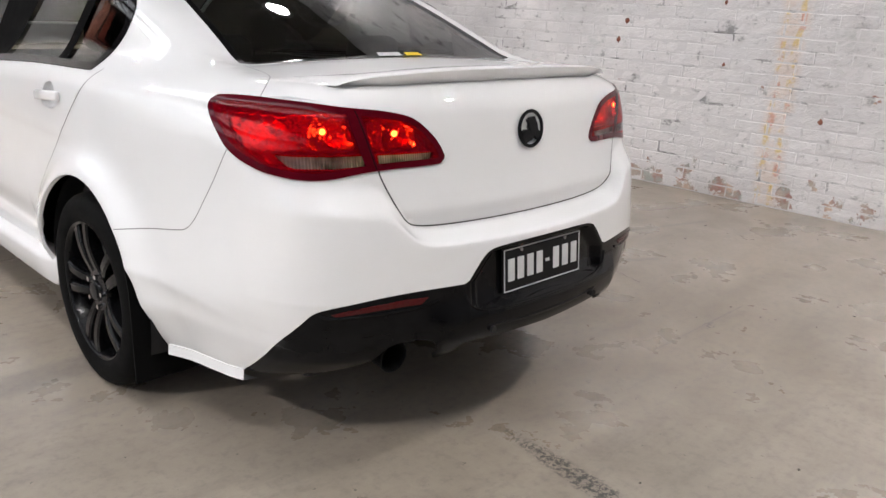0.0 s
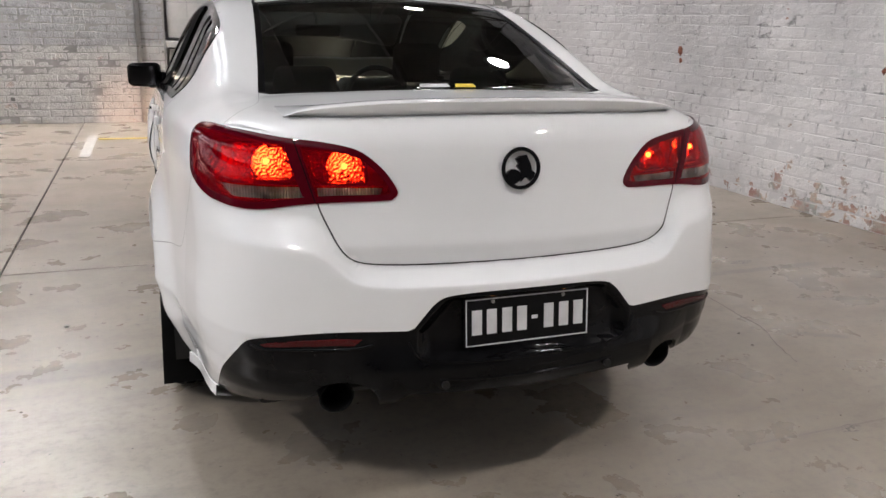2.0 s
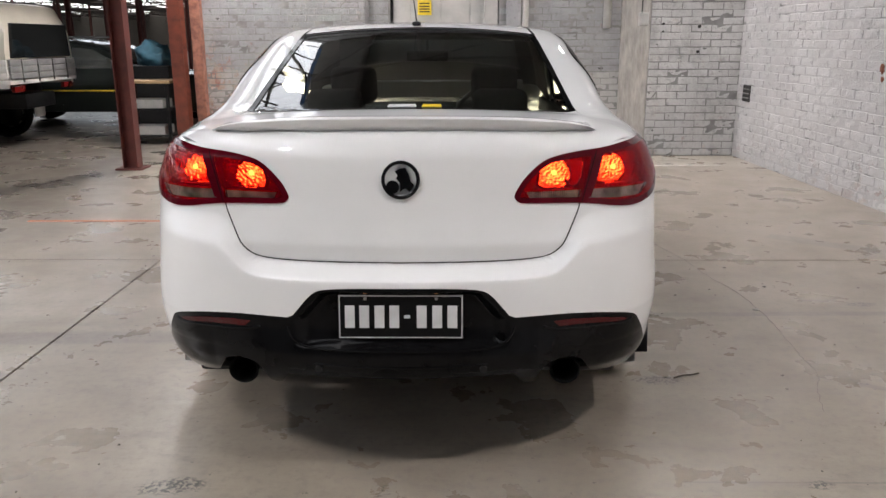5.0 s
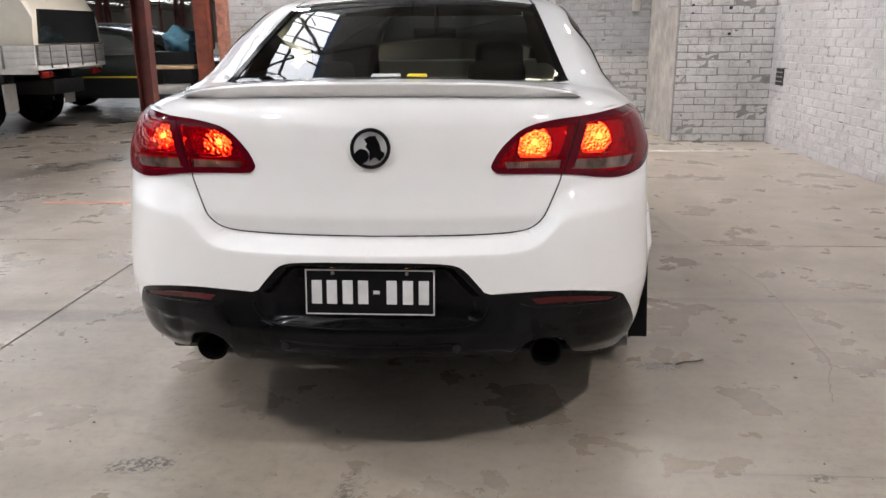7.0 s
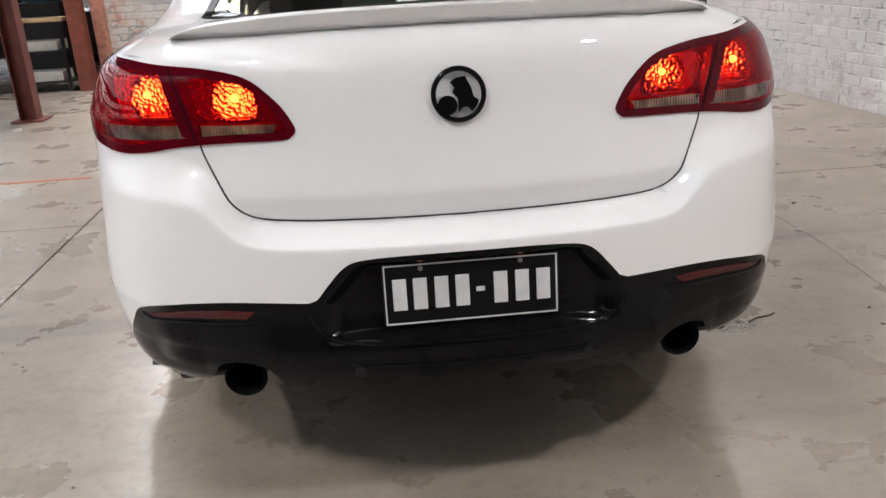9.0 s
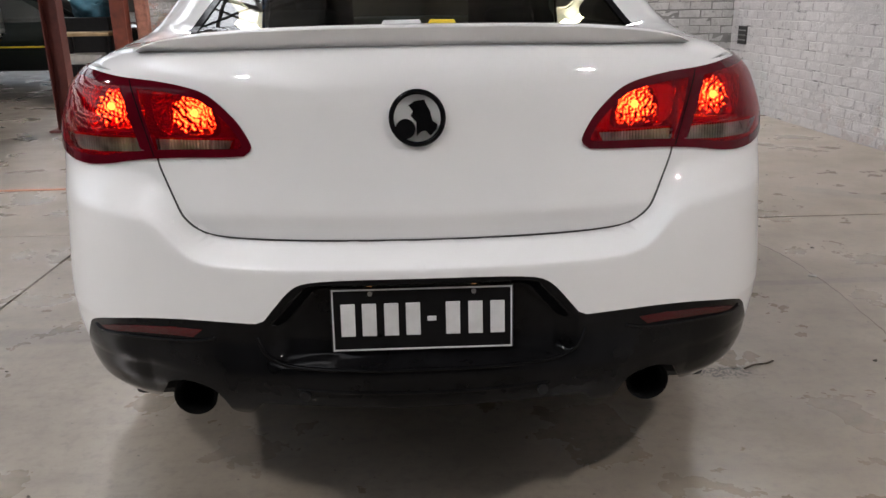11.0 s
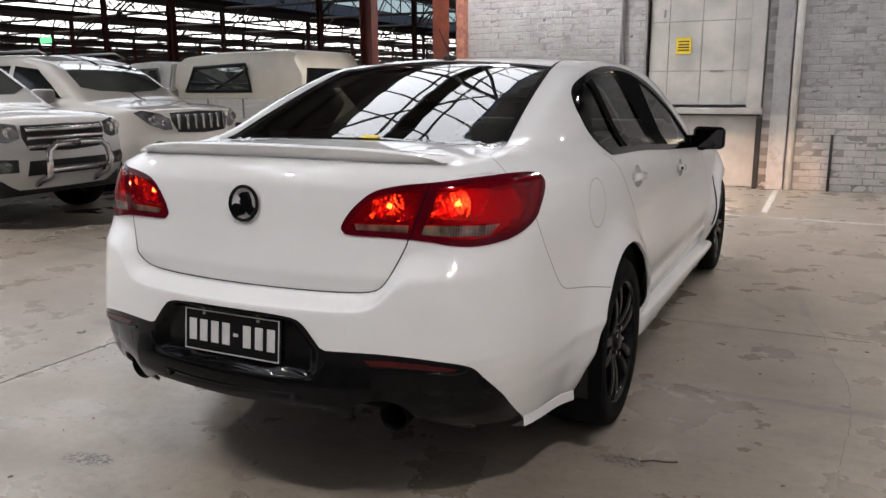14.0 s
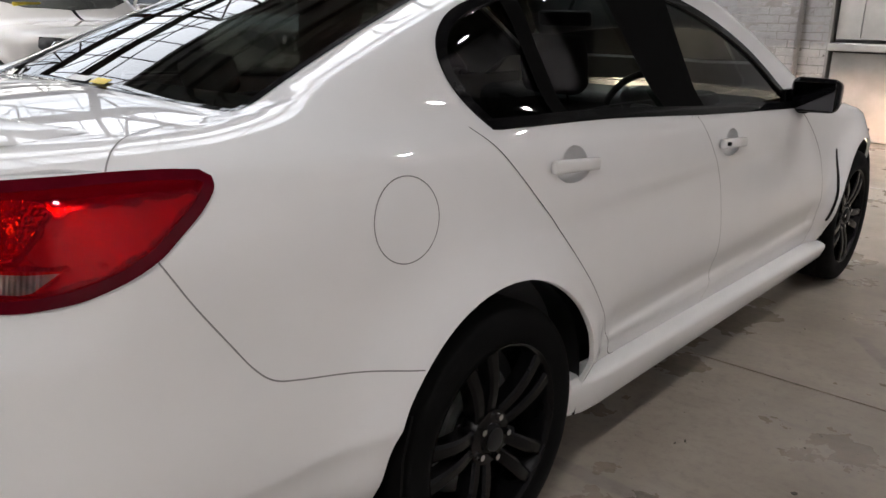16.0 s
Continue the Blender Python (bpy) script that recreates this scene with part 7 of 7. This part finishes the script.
# tray-back ute with a canopy, tail towards the sedan
ute = thing("tray_ute", "white drop-side ute with cream canopy and dark rear window", "car", at=pose(-5.42, 8.92, 0, 0, 0, 90))
pad("tray_floor", (-0.90, 0.0, 0.84), (0.90, 2.55, 0.90), 0.008, M_TRAYWHITE, ute, "white tray floor")
for s in (-1, 1):
    for k in range(3):
        pad("side_board", (s * 0.895 - 0.015, 0.02, 0.905 + 0.082 * k), (s * 0.895 + 0.015, 2.52, 0.983 + 0.082 * k), 0.006, M_TRAYWHITE, ute, "white drop-side board")
    for yy in (0.45, 1.1, 1.8, 2.4):
        pad("side_latch", (s * 0.918 - 0.006, yy - 0.014, 0.86), (s * 0.918 + 0.010, yy + 0.014, 1.15), 0.003, M_STEEL, ute)
    pad("tray_rail", (s * 0.86 - 0.03, 0.05, 0.79), (s * 0.86 + 0.03, 2.5, 0.84), 0.006, M_TRAYWHITE, ute)
    pad("tail_lamp", (s * 0.66 - 0.13, 0.015, 0.735), (s * 0.66 + 0.13, 0.07, 0.815), 0.012, M_TAILRED, ute, "red tail lamp")
    pad("mud_flap", (s * 0.74 - 0.14, 0.52, 0.30), (s * 0.74 + 0.14, 0.54, 0.66), 0.004, M_TRAYWHITE, ute, "white mud flap")
    pad("mud_guard", (s * 0.74 - 0.14, 0.50, 0.66), (s * 0.74 + 0.14, 1.52, 0.80), 0.05, M_SATIN, ute)
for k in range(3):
    pad("tail_board", (-0.87, -0.015, 0.905 + 0.082 * k), (0.87, 0.015, 0.983 + 0.082 * k), 0.006, M_TAILBOARD_SHADE, ute, "white tail board with shade in its colour")
for xx in (-0.6, -0.2, 0.2, 0.6):
    pad("tail_latch", (xx - 0.012, -0.028, 0.86), (xx + 0.012, -0.012, 1.15), 0.003, M_STEEL, ute)
rows_c = []
bm = bmesh.new()
for y, zt, inset in ((0.03, 1.60, 0.0), (0.16, 1.84, 0.0), (0.30, 1.87, 0.0), (1.6, 1.86, 0.0), (2.35, 1.80, 0.0), (2.50, 1.72, 0.0)):
    ring = [(-0.885, 1.155), (-0.885, 1.25), (-0.84, zt - 0.12), (-0.78, zt - 0.03), (-0.66, zt), (0.66, zt), (0.78, zt - 0.03), (0.84, zt - 0.12), (0.885, 1.25), (0.885, 1.155)]
    rows_c.append([bm.verts.new((x, y + (0.22 * (1.6 - z) if y < 0.1 else 0) * 0, z)) for x, z in ring])
for a, b in zip(rows_c, rows_c[1:]):
    for k in range(len(a) - 1):
        bm.faces.new((a[k], a[k + 1], b[k + 1], b[k]))
bm.faces.new(rows_c[0])
bm.faces.new(rows_c[-1])
part("canopy", bm, M_CANOPY, ute, "cream fibreglass canopy", angle=30)
part("rear_window", prism([(-0.78, 1.17), (0.78, 1.17), (0.72, 1.60), (-0.72, 1.60)], (-0.004, 0.03)), M_SIDEGLASS, ute, "dark canopy rear window")
for s in (-1, 1):
    bm = prism([(0.95, 1.27), (2.25, 1.27), (2.05, 1.62), (1.05, 1.66)], (0.0, 0.03), "x")
    bmesh.ops.transform(bm, matrix=Matrix.Translation((s * 0.873 - 0.015, 0, 0)) , verts=bm.verts)
    part("side_window", bm, M_DARKGLASS, ute, "dark canopy side window")
    edge = [(s * 0.895, y, z) for y, z in ((0.95, 1.27), (2.25, 1.27), (2.05, 1.62), (1.05, 1.66))]
    bm = bmesh.new()
    add_pipe(bm, edge, 0.030, 6, closed=True)
    part("window_frame", bm, M_SATIN, ute, "black window frame")
    for a, b in (((1.00, 1.60), (1.66, 1.29)), ((1.30, 1.29), (2.02, 1.58)), ((0.99, 1.36), (2.16, 1.40))):
        part("window_brace", tube((s * 0.893, *a), (s * 0.893, *b), 0.020, 8), M_SATIN, ute, "black window brace")
for s in (-1, 1):
    for yy in (1.02, 4.05):
        road_wheel(ute, s * 0.74, yy, 0.36, 0.22, 8)
pad("chassis", (-0.40, 0.10, 0.50), (0.40, 4.6, 0.70), 0.02, M_SATIN, ute)
bm = bmesh.new()
rings = [[bm.verts.new((s * w, y, z)) for w, z in ((0.84, 0.45), (0.88, 0.80), (0.86, 1.08), (zt_w, zt)) for s in (1,)] + [bm.verts.new((-w, y, z)) for w, z in ((zt_w, zt), (0.86, 1.08), (0.88, 0.80), (0.84, 0.45))] for y, zt, zt_w in ((2.68, 1.70, 0.70), (3.0, 1.75, 0.70), (3.7, 1.72, 0.68), (4.3, 1.12, 0.80), (5.1, 1.0, 0.78), (5.25, 0.75, 0.76))]
for a, b in zip(rings, rings[1:]):
    for k in range(8):
        bm.faces.new((a[k], a[(k + 1) % 8], b[(k + 1) % 8], b[k]))
bm.faces.new(rings[0])
bm.faces.new(rings[-1])
bmesh.ops.bevel(bm, geom=bm.edges, offset=0.03, segments=2, affect="EDGES")
part("cab", bm, M_TRAYWHITE, ute, "white cab", angle=40)
part("cab_rear_window", box((-0.60, 2.655, 1.15), (0.60, 2.69, 1.60), 0.01), M_DARKGLASS, ute)
for s in (-1, 1):
    part("cab_window", prism([(2.85, 1.14), (3.95, 1.14), (3.62, 1.62), (2.95, 1.64)], (s * 0.80 - 0.02, s * 0.80 + 0.03), "x"), M_DARKGLASS, ute)

# low rack with cartons beside the orange post
rack = thing("low_rack", "low dark steel rack with a raw board top", "rack", at=pose(-4.02, 9.0, 0))
for x in (-0.30, 0.30):
    for y in (-0.22, 0.22):
        part("rack_leg", box((x - 0.02, y - 0.02, 0), (x + 0.02, y + 0.02, 0.82), 0.003), M_SATIN, rack)
for z in (0.10, 0.46):
    part("rack_shelf", box((-0.33, -0.25, z), (0.33, 0.25, z + 0.025), 0.004), M_SATIN, rack)
part("rack_top", box((-0.36, -0.28, 0.82), (0.36, 0.28, 0.86), 0.006), M_WOOD, rack, "raw board top")
for z in (0.125, 0.485):
    tagged(part("carton", box((-4.26, 8.80, z), (-3.80, 9.18, z + 0.115), 0.006), M_WHITEBOX, None), "white carton on the low rack", "carton", "cartons on the rack")
bm = bmesh.new()
bmesh.ops.create_icosphere(bm, subdivisions=4, radius=0.29)
for v in bm.verts:
    n = noise.noise(v.co * 4.0) + 0.8 * noise.noise(v.co * 9.0) + 0.5 * noise.noise(v.co * 19.0)
    v.co = Vector((v.co.x * (1.0 + 0.25 * n), v.co.y * (0.8 + 0.2 * n), max(-0.16, v.co.z * (0.75 + 0.3 * n))))
bmesh.ops.transform(bm, matrix=Matrix.Translation((-4.32, 10.12, 1.13)), verts=bm.verts)
tagged(part("tarp", bm, M_TARP, None, smooth=True), "rumpled blue tarp over a crate", "tarp")
tagged(part("crate", box((-4.85, 9.85, 0.0), (-4.05, 10.45, 1.02), 0.01), M_SATIN, None), "dark crate under a blue tarp", "crate")
# green exit sign far back
ex = thing("exit_sign", "small green exit sign hanging far back in the hall", "sign", at=pose(-24.5, 18.62, 3.05))
part("sign_face", box((-0.30, -0.02, -0.11), (0.30, 0.02, 0.11), 0.01), glow("green_sign", (0.15, 0.75, 0.30), 1.6), ex)
part("sign_rod", tube((0, 0, 0.1), (0, 0, 1.52), 0.01, 6), M_SATIN, ex)

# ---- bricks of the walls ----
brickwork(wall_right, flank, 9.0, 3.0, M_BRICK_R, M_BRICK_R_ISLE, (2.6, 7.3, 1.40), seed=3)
end_face = pose(-3.30, 9.25, 0)
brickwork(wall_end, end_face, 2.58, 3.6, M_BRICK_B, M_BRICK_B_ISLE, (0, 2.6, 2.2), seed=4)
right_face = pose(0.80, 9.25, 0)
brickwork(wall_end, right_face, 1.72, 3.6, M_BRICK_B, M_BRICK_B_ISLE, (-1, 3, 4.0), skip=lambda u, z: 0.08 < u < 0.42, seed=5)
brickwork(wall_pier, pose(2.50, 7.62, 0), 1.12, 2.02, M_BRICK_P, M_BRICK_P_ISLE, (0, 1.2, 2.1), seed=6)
